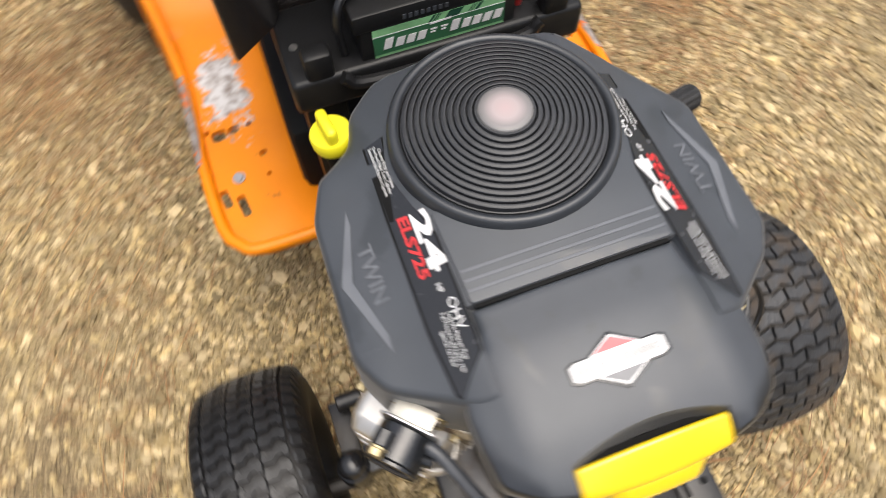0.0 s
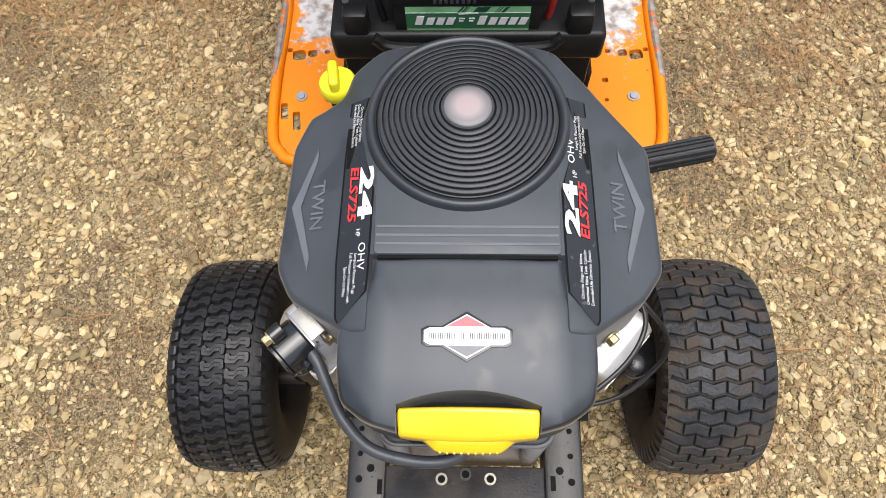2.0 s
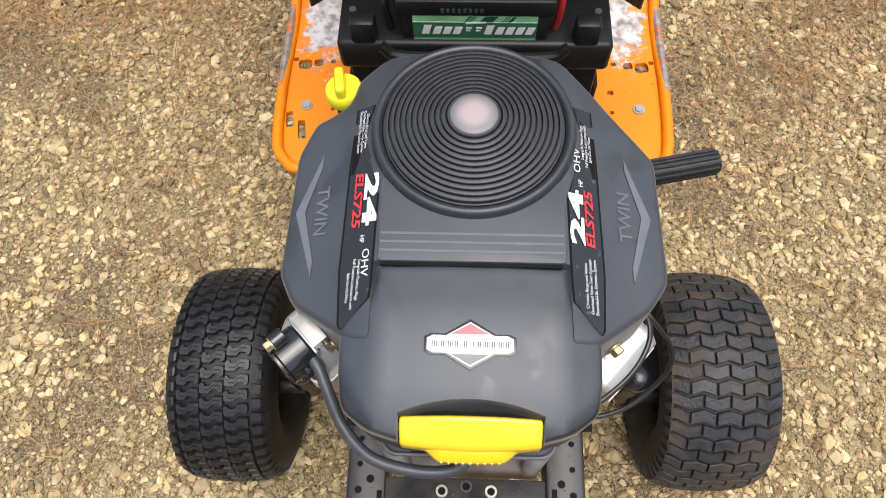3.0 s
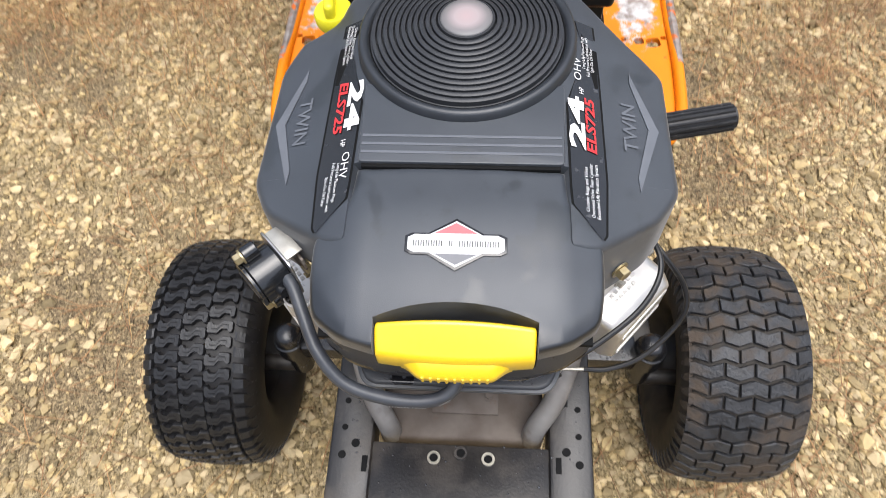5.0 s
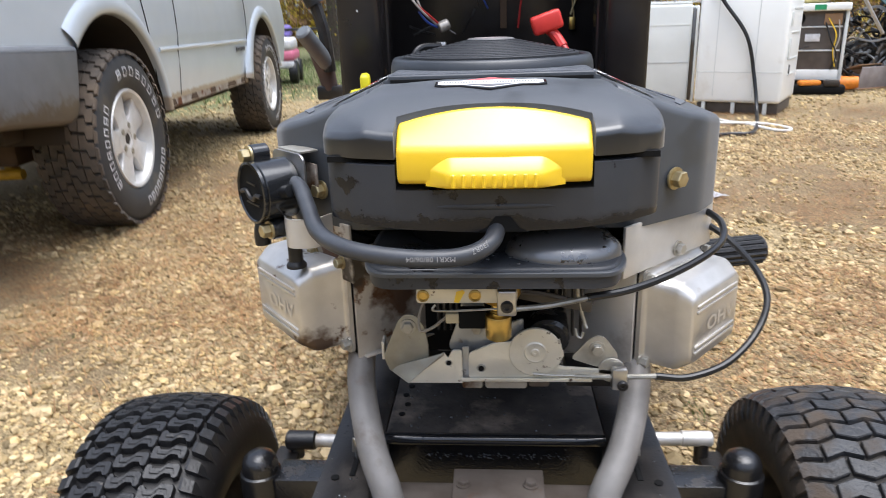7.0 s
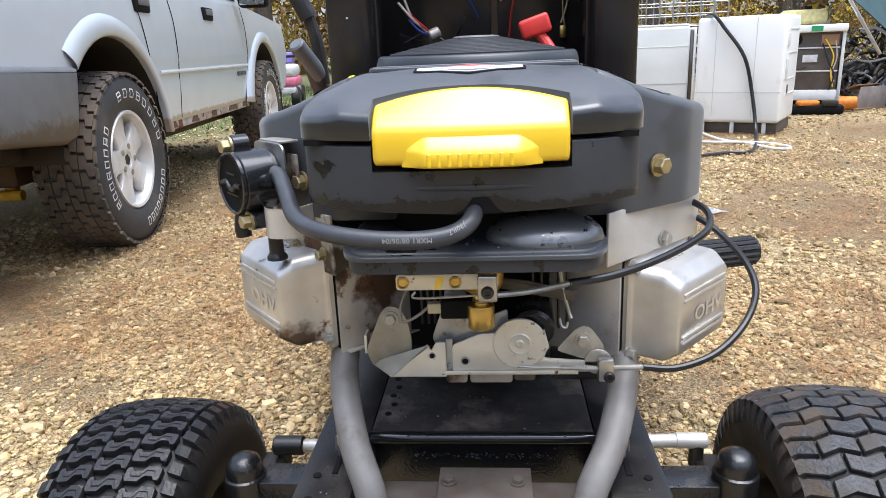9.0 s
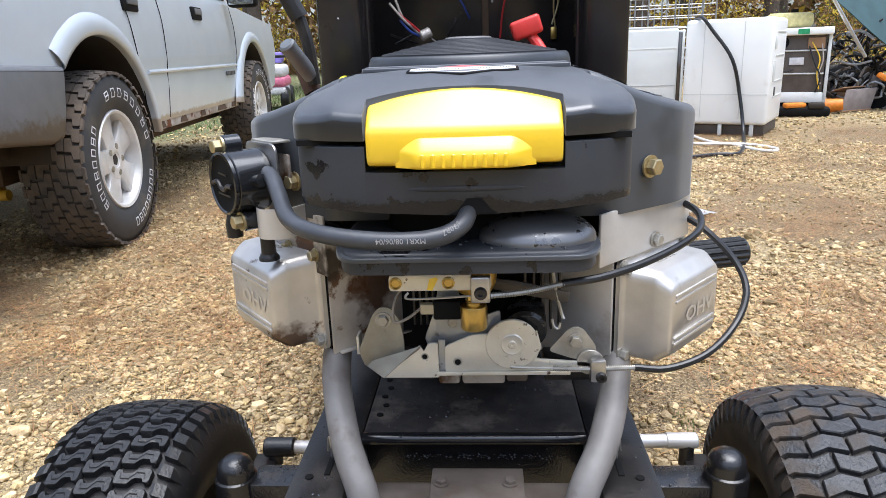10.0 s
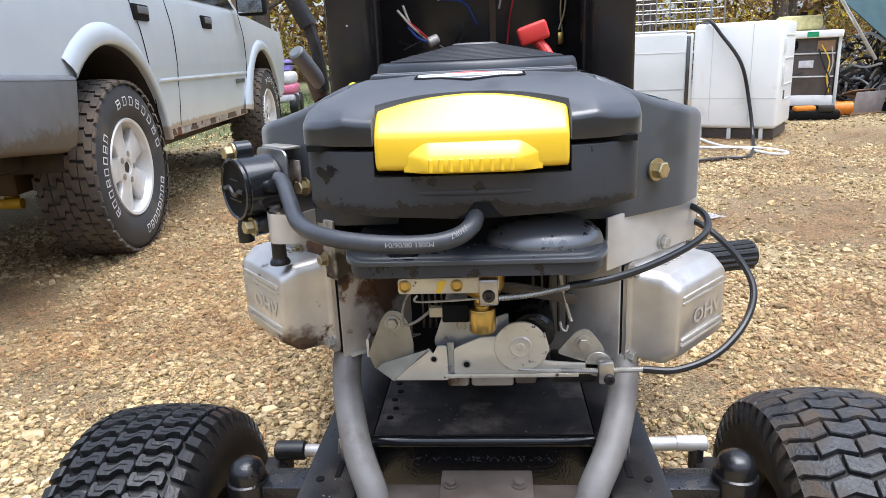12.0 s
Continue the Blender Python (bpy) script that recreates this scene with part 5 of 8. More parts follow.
    for x, z, r in ((-0.0408, 0.4980, 0.0038), (-0.0110, 0.4925, 0.0042)):
        part("hole_rim", lathe(bmesh.new(), [(r, 0.0), (r - 0.0006, 0.0010), (r - 0.0016, 0.0006)], (x, -0.0330, z), (0, -1, 0), 18), WIREZINC, low)
    boxpart("plate_strip", (-0.0252, -0.0300, 0.4950), (0.0060, 0.0016, 0.0360), BLUED, low, 0.0003)
    boxpart("plate_fold", (0.030, -0.0338, 0.4812), (0.120, 0.0018, 0.0036), ZINC, low, 0.0006)
    boxpart("cable_clip", (0.113, -0.040, 0.487), (0.014, 0.010, 0.022), STEEL, low, 0.003)
    part("clip_screw", lathe(bmesh.new(), [(0.0050, 0), (0.0048, 0.0022), (0.0038, 0.0032), (0.0020, 0.0032), (0.0018, 0.0014), (0, 0.0014)], (0.1155, -0.0448, 0.482), (0, -1, 0), 20), BLACKPAINT, low)
    part("half_washer", cyl(bmesh.new(), (0.1075, -0.0300, 0.4905), (0.1075, -0.0325, 0.4905), 0.0120, 28, bev=0.0005), WIREZINC, low)
    part("tray_boss", lathe(bmesh.new(), [(0.022, 0.604), (0.022, 0.592), (0.020, 0.584), (0.014, 0.582), (0, 0.582)], (0.006, -0.045, 0), (0, 0, 1), 24), YELLOWBRASS, tractor)
    for k in range(5):
        boxpart("cooling_fin", (-0.052 + 0.006 * k, 0.006, 0.545), (0.0022, 0.012, 0.060), DARKALU, block, 0.0005)
        boxpart("cooling_fin", (0.052 + 0.008 * k, 0.010, 0.545), (0.0022, 0.012, 0.075), DARKALU, block, 0.0005)
    part("linkage_hook", tube(bmesh.new(), [(0.073, -0.036, 0.534), (0.0745, -0.038, 0.528), (0.078, -0.038, 0.526), (0.080, -0.037, 0.531)], 0.0012, 6), WIREZINC, tractor)
    boxpart("valve_linkage", (0.052, -0.034, 0.561), (0.072, 0.003, 0.010), DARKALU, low, 0.001, Matrix.Rotation(radians(12), 3, "Y"))
    # Governor spring and thin rods.
    part("governor_rod", tube(bmesh.new(), [(0.072, -0.03, 0.59), (0.076, -0.034, 0.56), (0.081, -0.034, 0.54), (0.083, -0.036, 0.534)], 0.0016, 6), WIREZINC, tractor)
    part("governor_arm", tube(bmesh.new(), [(0.02, -0.04, 0.572), (0.05, -0.036, 0.566), (0.085, -0.03, 0.553)], 0.0026, 6), DARKALU, tractor)


def spring_sheath(name, pts, r, parent):
    line = curve_points(pts, 22)
    bm = bmesh.new()
    for p, q in zip(line, line[1:]):
        cyl(bm, p, p + (q - p) * 0.55, r, 8)
        cyl(bm, p + (q - p) * 0.55, q, r * 0.62, 8)
    part(name, bm, WIREZINC, parent)["kind"] = "stuff"


def build_lines():
    hose = part("breather_hose", tube(bmesh.new(), [(-0.184, -0.006, 0.667), (-0.166, -0.028, 0.665), (-0.153, -0.055, 0.655), (-0.136, -0.088, 0.641), (-0.105, -0.118, 0.637), (-0.060, -0.130, 0.634), (-0.022, -0.130, 0.635), (-0.001, -0.120, 0.642), (0.006, -0.100, 0.655)], 0.0068, 14, 7), HOSE, tractor, "thick grey-black rubber hose")
    upside = Matrix.Rotation(radians(90), 4, "X") @ Matrix.Rotation(radians(180), 4, "Z")
    lettering("lettering", "MXR1 08/06/04", 0.0056, Matrix.Translation((-0.0435, -0.1372, 0.6358)) @ upside, GREYINK, hose, None, 0.0009, 1.0)
    lettering("lettering", "J30R7", 0.0056, Matrix.Translation((-0.0085, -0.1335, 0.6430)) @ Matrix.Rotation(radians(20), 4, "Z") @ Matrix.Rotation(radians(-24), 4, "Y") @ upside, GREYINK, hose, None, 0.0012, 1.0)
    c1 = part("throttle_cable", tube(bmesh.new(), [(0.075, -0.083, 0.583), (0.11, -0.070, 0.584), (0.15, -0.045, 0.588), (0.19, -0.012, 0.595), (0.213, 0.022, 0.600), (0.216, 0.05, 0.609), (0.20, 0.085, 0.615)], 0.0033, 10), CABLE, tractor)
    spring_sheath("cable_spring", [(0.018, -0.090, 0.5765), (0.045, -0.087, 0.578), (0.078, -0.083, 0.5832)], 0.0026, c1)
    c2 = part("choke_cable", tube(bmesh.new(), [(0.145, -0.040, 0.489), (0.175, -0.038, 0.487), (0.212, -0.025, 0.495), (0.244, 0.0, 0.513), (0.2585, 0.02, 0.538), (0.252, 0.04, 0.562), (0.228, 0.06, 0.588), (0.205, 0.085, 0.60)], 0.0033, 10), CABLE, tractor)
    spring_sheath("cable_spring", [(0.074, -0.038, 0.488), (0.11, -0.040, 0.488), (0.148, -0.040, 0.489)], 0.0026, c2)
    part("choke_wire", tube(bmesh.new(), [(0.036, -0.0365, 0.489), (0.050, -0.0370, 0.488), (0.080, -0.0380, 0.488)], 0.0011, 6), WIREZINC, c2)


def build_fuel_pump():
    c = Vector((-0.2015, -0.016, 0.659))
    n = Vector((-0.72, -0.694, 0.0)).normalized()
    side = Vector((0.694, -0.72, 0.0)).normalized()
    body = part("fuel_pump", cyl(bmesh.new(), c - n * 0.024, c + n * 0.010, 0.0275, 28, bev=0.002), PUMPBLACK, tractor, "glossy black round fuel pump")
    part("pump_face", lathe(bmesh.new(), [(0.0265, 0), (0.025, 0.002), (0.023, 0.001), (0.012, 0.001), (0, 0.002)], c + n * 0.010, n, 28), DEEP, body)
    fr = Matrix((side, Vector((0, 0, 1)), n)).transposed().to_4x4()
    for k in (0, 4):
        plate("pump_mark", [(-0.012 + 0.001 * k, -0.010 + 0.0045 * k), (0.012 - 0.001 * k, -0.011 + 0.0045 * k), (0.012 - 0.001 * k, -0.0095 + 0.0045 * k), (-0.012 + 0.001 * k, -0.0085 + 0.0045 * k)], 0.0012, Matrix.Translation(c + n * 0.011) @ fr, BLACKPAINT, body, 0)
    part("pump_rim", lathe(bmesh.new(), [(0.0275, 0.0), (0.0275, 0.0028), (0.0255, 0.0034), (0.0245, 0.0020), (0.0245, 0.0)], c + n * 0.010, n, 32), PUMPBLACK, body)
    part("pump_wave", tube(bmesh.new(), [c + n * 0.0125 + side * u + Vector((0, 0, z)) for u, z in ((-0.019, -0.001), (-0.010, 0.001), (-0.003, -0.004), (0.004, -0.005), (0.010, -0.001), (0.019, -0.001))], 0.0022, 8), BLACKPAINT, body)
    for du, dz in ((-0.013, 0.031), (0.012, -0.033)):
        p = c + side * du + Vector((0, 0, dz))
        part("pump_ear", cyl(bmesh.new(), p - n * 0.012, p + n * 0.004, 0.009, 16, bev=0.001), PUMPBLACK, body)
        bolt("pump_bolt", p + n * 0.004, n, body, 0.0062, 0.009)
    part("pump_nipple", tube(bmesh.new(), [c + side * -0.006 + Vector((0, 0, -0.024)), c + side * -0.006 + Vector((0, 0, -0.038)) + n * 0.004, c + side * -0.006 + Vector((0, 0, -0.05)) + n * 0.004], 0.0072, 12), RUBBER, body)
    part("pump_outlet", cyl(bmesh.new(), c + side * 0.016 + n * -0.004, c + side * 0.034 + n * -0.008 + Vector((0, 0, 0.004)), 0.0058, 12), PUMPBLACK, body)
    # Silver straps that hold the pump.
    br = part("pump_bracket", prism(bmesh.new(), rounded([(-0.027, -0.030), (0.031, -0.030), (0.031, 0.032), (-0.027, 0.032)], 0.010, 4), 0.0022, Matrix.Translation(c - n * 0.0265) @ fr, 0.0004), STEEL, tractor, "bright steel plate that carries the fuel pump")
    part("bracket_flange", prism(bmesh.new(), [(-0.018, 0.0), (0.022, 0.0), (0.022, 0.018), (-0.018, 0.018)], 0.002, Matrix.Translation(c - n * 0.0265 + Vector((0, 0, 0.0315))) @ Matrix((side, -n, Vector((0, 0, 1)))).transposed().to_4x4(), 0.0003), WIREZINC, br)
    boxpart("bracket_plate", c - n * 0.040 + Vector((0, 0, 0.006)), (0.050, 0.003, 0.030), STAINED, br, 0.001, Matrix((side, n, Vector((0, 0, 1)))).transposed())
    plan = curve_points([(-0.1830, -0.004, 0), (-0.1840, -0.022, 0), (-0.178, -0.036, 0), (-0.166, -0.040, 0), (-0.153, -0.036, 0), (-0.142, -0.018, 0)], 5)
    loop = [(p.x, p.y) for p in plan] + [(p.x * 0.985 - 0.0025, p.y * 0.93 + 0.0005) for p in plan[::-1]]
    part("lower_strap", prism(bmesh.new(), loop, 0.026, Matrix.Translation((0, 0, 0.612)), 0.0), SHEETALU, br)
    part("rubber_mount", lathe(bmesh.new(), [(0.0092, 0), (0.0092, 0.0025), (0.0078, 0.0045), (0.0066, 0.006), (0.0064, 0.030)], (-0.178, -0.020, 0.5885), (0, 0, 1), 18), RUBBER, br)


def build_oil_cap_and_drain():
    tubep = part("oil_filler_tube", tube(bmesh.new(), [(-0.152, 0.300, 0.60), (-0.156, 0.304, 0.66), (-0.160, 0.309, 0.700)], 0.016, 16), DEEP, tractor)
    bm = lathe(bmesh.new(), [(0, -0.006), (0.0225, -0.006), (0.0235, -0.002), (0.0235, 0.009), (0.0215, 0.012), (0.0, 0.0125)], (-0.161, 0.311, 0.704), (-0.08, 0.02, 1), 28)
    part("oil_cap", bm, YELLOWCAP, tubep, "yellow oil filler cap with a wing grip")
    box(b := bmesh.new(), (-0.164, 0.311, 0.724), (0.0125, 0.038, 0.022), Matrix.Rotation(radians(8), 3, "Z"), 0.005, 3)
    part("cap_wing", b, YELLOWCAP, tubep)
    # Ribbed black sleeve that sticks out behind the shroud.
    a, b2 = Vector((0.235, 0.335, 0.468)), Vector((0.384, 0.366, 0.472))
    d = (b2 - a).normalized()
    up = frame_of(d)
    sleeve = part("ribbed_sleeve", cyl(bmesh.new(), a, b2, 0.0185, 24, bev=0.001), RUBBER, tractor, "ribbed black rubber sleeve on a pipe")
    for k in range(14):
        off = up @ Vector((0.0185 * math.cos(k * math.tau / 14), 0.0185 * math.sin(k * math.tau / 14), 0))
        part("sleeve_rib", cyl(bmesh.new(), a + off + d * 0.03, b2 + off - d * 0.004, 0.0030, 6), RUBBER, sleeve)


def build_chassis():
    hole = lambda x, y, z, r, parent: part("hole", cyl(bmesh.new(), (x, y, z - 0.001), (x, y, z + 0.0012), r, 12), DEEP, parent)  # noqa: E731
    for s in (1, -1):
        rail = boxpart("frame_rail", (s * 0.140, 0.40, 0.360), (0.055, 1.40, 0.060), BLACKPAINT, tractor, 0.006, label="black-painted steel frame rail with scuffs and drops")
        for x, y, r in ((0.150, -0.06, 0.004), (0.150, -0.095, 0.004), (0.134, -0.115, 0.0055), (0.133, -0.031, 0.0045), (0.150, -0.13, 0.005)):
            hole(s * x, y, 0.390, r, rail)
        boxpart("slot", (s * 0.1345, -0.044, 0.3905), (0.0055, 0.026, 0.0016), DEEP, rail, 0.0004)
        part("cotter_pin", tube(bmesh.new(), [(s * 0.1345, -0.030, 0.388), (s * 0.1345, -0.031, 0.400), (s * 0.1352, -0.030, 0.411), (s * 0.1372, -0.028, 0.411), (s * 0.1378, -0.029, 0.398)], 0.0013, 6), STEEL, rail)
    deck = boxpart("engine_deck", (0, 0.16, 0.386), (0.226, 0.302, 0.010), DECKPAINT, tractor, 0.004, label="grimy black engine deck plate with a rolled front lip")
    part("deck_lip", tube(bmesh.new(), [(-0.112, 0.009, 0.388), (0, 0.009, 0.388), (0.112, 0.009, 0.388)], 0.0062, 14), PUMPBLACK, deck)
    boxpart("deck_apron", (0, 0.030, 0.33), (0.226, 0.006, 0.11), WETBLACK, deck, 0.002)
    for k in range(6):
        part("deck_hole", cyl(bmesh.new(), (-0.100 + 0.004 * (k % 2), 0.05 + 0.02 * k, 0.3905), (-0.100 + 0.004 * (k % 2), 0.05 + 0.02 * k, 0.3922), 0.0035, 10), DEEP, deck)
    # Front plate with three fixings.
    fp = boxpart("front_plate", (0, -0.205, 0.380), (0.226, 0.19, 0.008), BLACKPAINT, tractor, 0.002, label="black front frame plate with bolt holes")
    for x, y, mt in ((-0.033, -0.128, DIRTYDARKZINC), (0.001, -0.121, BLACKPAINT), (0.036, -0.127, DIRTYDARKZINC)):
        part("weld_nut", lathe(bmesh.new(), [(0.0085, 0), (0.0085, 0.004), (0.0055, 0.004), (0.0055, 0.0005), (0, 0.0005)], (x, y, 0.384), (0, 0, 1), 16), mt, fp)
        part("nut_hole", cyl(bmesh.new(), (x, y, 0.3846), (x, y, 0.3852), 0.0054, 14), DEEP, fp)
    for x, y in ((-0.120, -0.140), (0.124, -0.132)):
        boxpart("front_slot", (x, y, 0.3905), (0.007, 0.020, 0.0015), DEEP, fp, 0.0004)
    # Muffler between the rails, and its two pipes.
    muf = boxpart("muffler", (0, -0.063, 0.330), (0.216, 0.074, 0.070), MUFFLER, tractor, 0.008, label="heat-stained brown steel muffler", seg=3)
    boxpart("muffler_bracket", (0.004, -0.040, 0.368), (0.088, 0.050, 0.004), MUFFLER, muf, 0.001)
    for x in (-0.030, 0.035):
        bolt("bracket_bolt", (x, -0.040, 0.370), (0, 0, 1), muf, 0.0055, 0.006, MUFFLER)
    for s, w in ((1, 0.006), (-1, 0.0)):
        part("exhaust_pipe", tube(bmesh.new(), [(s * 0.128 + w, 0.05, 0.505), (s * 0.130 + w, 0.020, 0.492), (s * 0.128 + w, -0.014, 0.464), (s * 0.113 + w * 0.6, -0.060, 0.426), (s * 0.096, -0.086, 0.392), (s * 0.092, -0.091, 0.355)], 0.0138, 18, 8), PIPE, muf, "sooty matt grey exhaust pipe")
    # Front axle, spindles and tie rods.
    boxpart("front_axle", (0, 0.060, 0.292), (0.50, 0.042, 0.038), WETBLACK, tractor, 0.004, label="wet black front axle beam")
    for s in (1, -1):
        sp = part("spindle", lathe(bmesh.new(), [(0.018, 0.20), (0.018, 0.268), (0.024, 0.270), (0.024, 0.298), (0.0236, 0.301), (0.0238, 0.304), (0.0230, 0.3065), (0.0206, 0.308), (0.0202, 0.317), (0.0178, 0.325), (0.011, 0.3305), (0, 0.3318)], (s * 0.269, 0.056, 0.013 if s > 0 else 0.005), (0, 0, 1), 28), WETBLACK, tractor, "domed black spindle cap beaded with rain")
        boxpart("steering_arm", (s * 0.268, 0.108, 0.268), (0.03, 0.11, 0.008), BLACKPAINT, sp, 0.002)
        part("stub_axle", cyl(bmesh.new(), (s * 0.26, 0.056, 0.205), (s * 0.40, 0.056, 0.205), 0.013, 16), BLACKPAINT, sp)
        up = 0.295 if s > 0 else 0.286
        rod = part("tie_rod", cyl(bmesh.new(), (s * 0.09, 0.150, up), (s * 0.247, 0.155, up), 0.0085, 16), SHEETALU, tractor, "dull stained steel tie rod")
        part("rod_end", cyl(bmesh.new(), (s * 0.230, 0.155, up), (s * 0.269, 0.155, up), 0.0125 if s < 0 else 0.0098, 16, bev=0.002), BLACKPAINT if s < 0 else SHEETALU, rod)
        part("rod_stud", cyl(bmesh.new(), (s * 0.257, 0.155, 0.262), (s * 0.257, 0.155, up - 0.002), 0.009, 12), BLACKPAINT, rod)


def tyre_surface(arc, W):
    """The half section of the tyre at an arc length from its middle: place across, radius and the way outwards."""
    line = [(0.0, 0.181), (0.2 * W, 0.1795), (0.40 * W, 0.1745), (0.47 * W, 0.168), (0.515 * W, 0.156), (0.535 * W, 0.138), (0.525 * W, 0.115)]
    side, left = (1 if arc >= 0 else -1), abs(arc)
    for (x0, r0), (x1, r1) in zip(line, line[1:]):
        d = math.hypot(x1 - x0, r1 - r0)
        if left <= d or x1 == line[-1][0]:
            f = left / d
            return side * (x0 + (x1 - x0) * f), r0 + (r1 - r0) * f, side * (r0 - r1) / d, (x1 - x0) / d
        left -= d


def on_tyre(u, v, h, W):
    x, r, nx, nr = tyre_surface(u, W)
    a = v / 0.181
    rr = r + h * nr
    return Vector((x + h * nx, rr * math.cos(a), rr * math.sin(a)))


def lugs(bm, shapes, h, W):
    """Tread blocks: flat outlines (across the tread, round the tyre in metres), bent onto the tyre and raised by h."""
    for o in shapes:
        cu, cv = sum(u for u, v in o) / len(o), sum(v for u, v in o) / len(o)
        lo = [bm.verts.new(on_tyre(u, v, -0.003, W)) for u, v in o]
        hi = [bm.verts.new(on_tyre(u, v, h * 0.82, W)) for u, v in o]
        up = [bm.verts.new(on_tyre(cu + (u - cu) * 0.95, cv + (v - cv) * 0.91, h, W)) for u, v in o]
        n = len(lo)
        bm.faces.new(up)
        for k in range(n):
            bm.faces.new((lo[k], lo[(k + 1) % n], hi[(k + 1) % n], hi[k]))
            bm.faces.new((hi[k], hi[(k + 1) % n], up[(k + 1) % n], up[k]))


def shoulder_ribs(bm, n, h, W, line):
    """Ribs that run from the tread's edge over the shoulder and down the sidewall; line: place across, half width and height along one rib."""
    pitch = math.tau * 0.181 / n
    for k in range(n):
        for s in (-1, 1):
            v = (k + 0.5) * pitch
            rows = []
            for j, (u, t, up) in enumerate(line):
                q = v + 0.05 * pitch * j
                ends = [(s * u * W, q - t * pitch), (s * u * W, q + t * pitch)]
                rows.append([bm.verts.new(on_tyre(*ends[0], -0.003, W)), bm.verts.new(on_tyre(*ends[0], h * up, W)), bm.verts.new(on_tyre(*ends[1], h * up, W)), bm.verts.new(on_tyre(*ends[1], -0.003, W))])
            for p, q in zip(rows, rows[1:]):
                for c in range(3):
                    bm.faces.new((p[c], p[c + 1], q[c + 1], q[c]))
            bm.faces.new(rows[0])
            bm.faces.new(rows[-1])


def turf_shapes(n, W, chevron):
    """The block pattern of a small turf tyre: rows of bent bricks, or S-shaped blocks slit along their middle."""
    out = []
    pitch = math.tau * 0.181 / n
    if chevron:
        # Bent rows that share one zigzag; every other row is cut half a block further on.
        p, gap, t, bend = 0.235 * W, 0.009 * W, pitch * 0.385, pitch * 0.145
        wave = lambda u: bend * (1 - 4 * abs((u / p) % 1.0 - 0.5))  # noqa: E731
        for k in range(n):
            v = k * pitch
            cuts = (-2.12, -1.5, -0.5, 0.5, 1.5, 2.12) if k % 2 else (-2.12, -1, 0, 1, 2.12)
            for a, b in zip(cuts, cuts[1:]):
                a, b = a * p + gap, b * p - gap
                us = [a] + [q * p / 2 for q in range(-4, 5) if a < q * p / 2 < b] + [b]
                out.append([(u, v - t + wave(u)) for u in us] + [(u, v + t + wave(u)) for u in us[::-1]])
        return out
    for k in range(n):
        for c, f in enumerate((-0.228, 0.0, 0.228)):
            v = (k + (0.5 if c % 2 else 0.0)) * pitch
            u, w, t, d = f * W, W * 0.1135, pitch * 0.270, pitch * 0.160
            # Each end hooks back towards the middle, which gives the block its S.
            below = [(-1.0, -d - 0.62 * t), (-0.88, -d - t), (-0.20, -d - t), (0.0, -0.75 * t), (0.16, d - t), (0.56, d - t), (0.70, d - 1.7 * t), (0.90, d - 1.7 * t), (1.0, d - 1.2 * t)]
            above = [(-a, -b) for a, b in below]
            out.append([(u + a * w, v - b) for a, b in below + above])
    return out


def sipes(bm, n, h, W):
    """A thin bent slit along the top of each S-shaped block."""
    pitch = math.tau * 0.181 / n
    for k in range(n):
        for c, f in enumerate((-0.228, 0.0, 0.228)):
            v, u, w, d = (k + (0.5 if c % 2 else 0.0)) * pitch, f * W, W * 0.1135, pitch * 0.160
            line = [(-0.70, 0.6 * d), (-0.60, -d), (-0.16, -d), (0.16, d), (0.60, d), (0.70, -0.6 * d)]
            rows = [[bm.verts.new(on_tyre(u + a * w, v - b + e, h + 0.0003, W)) for e in (-0.0006, 0.0006)] for a, b in line]
            for p, q in zip(rows, rows[1:]):
                bm.faces.new((p[0], q[0], q[1], p[1]))


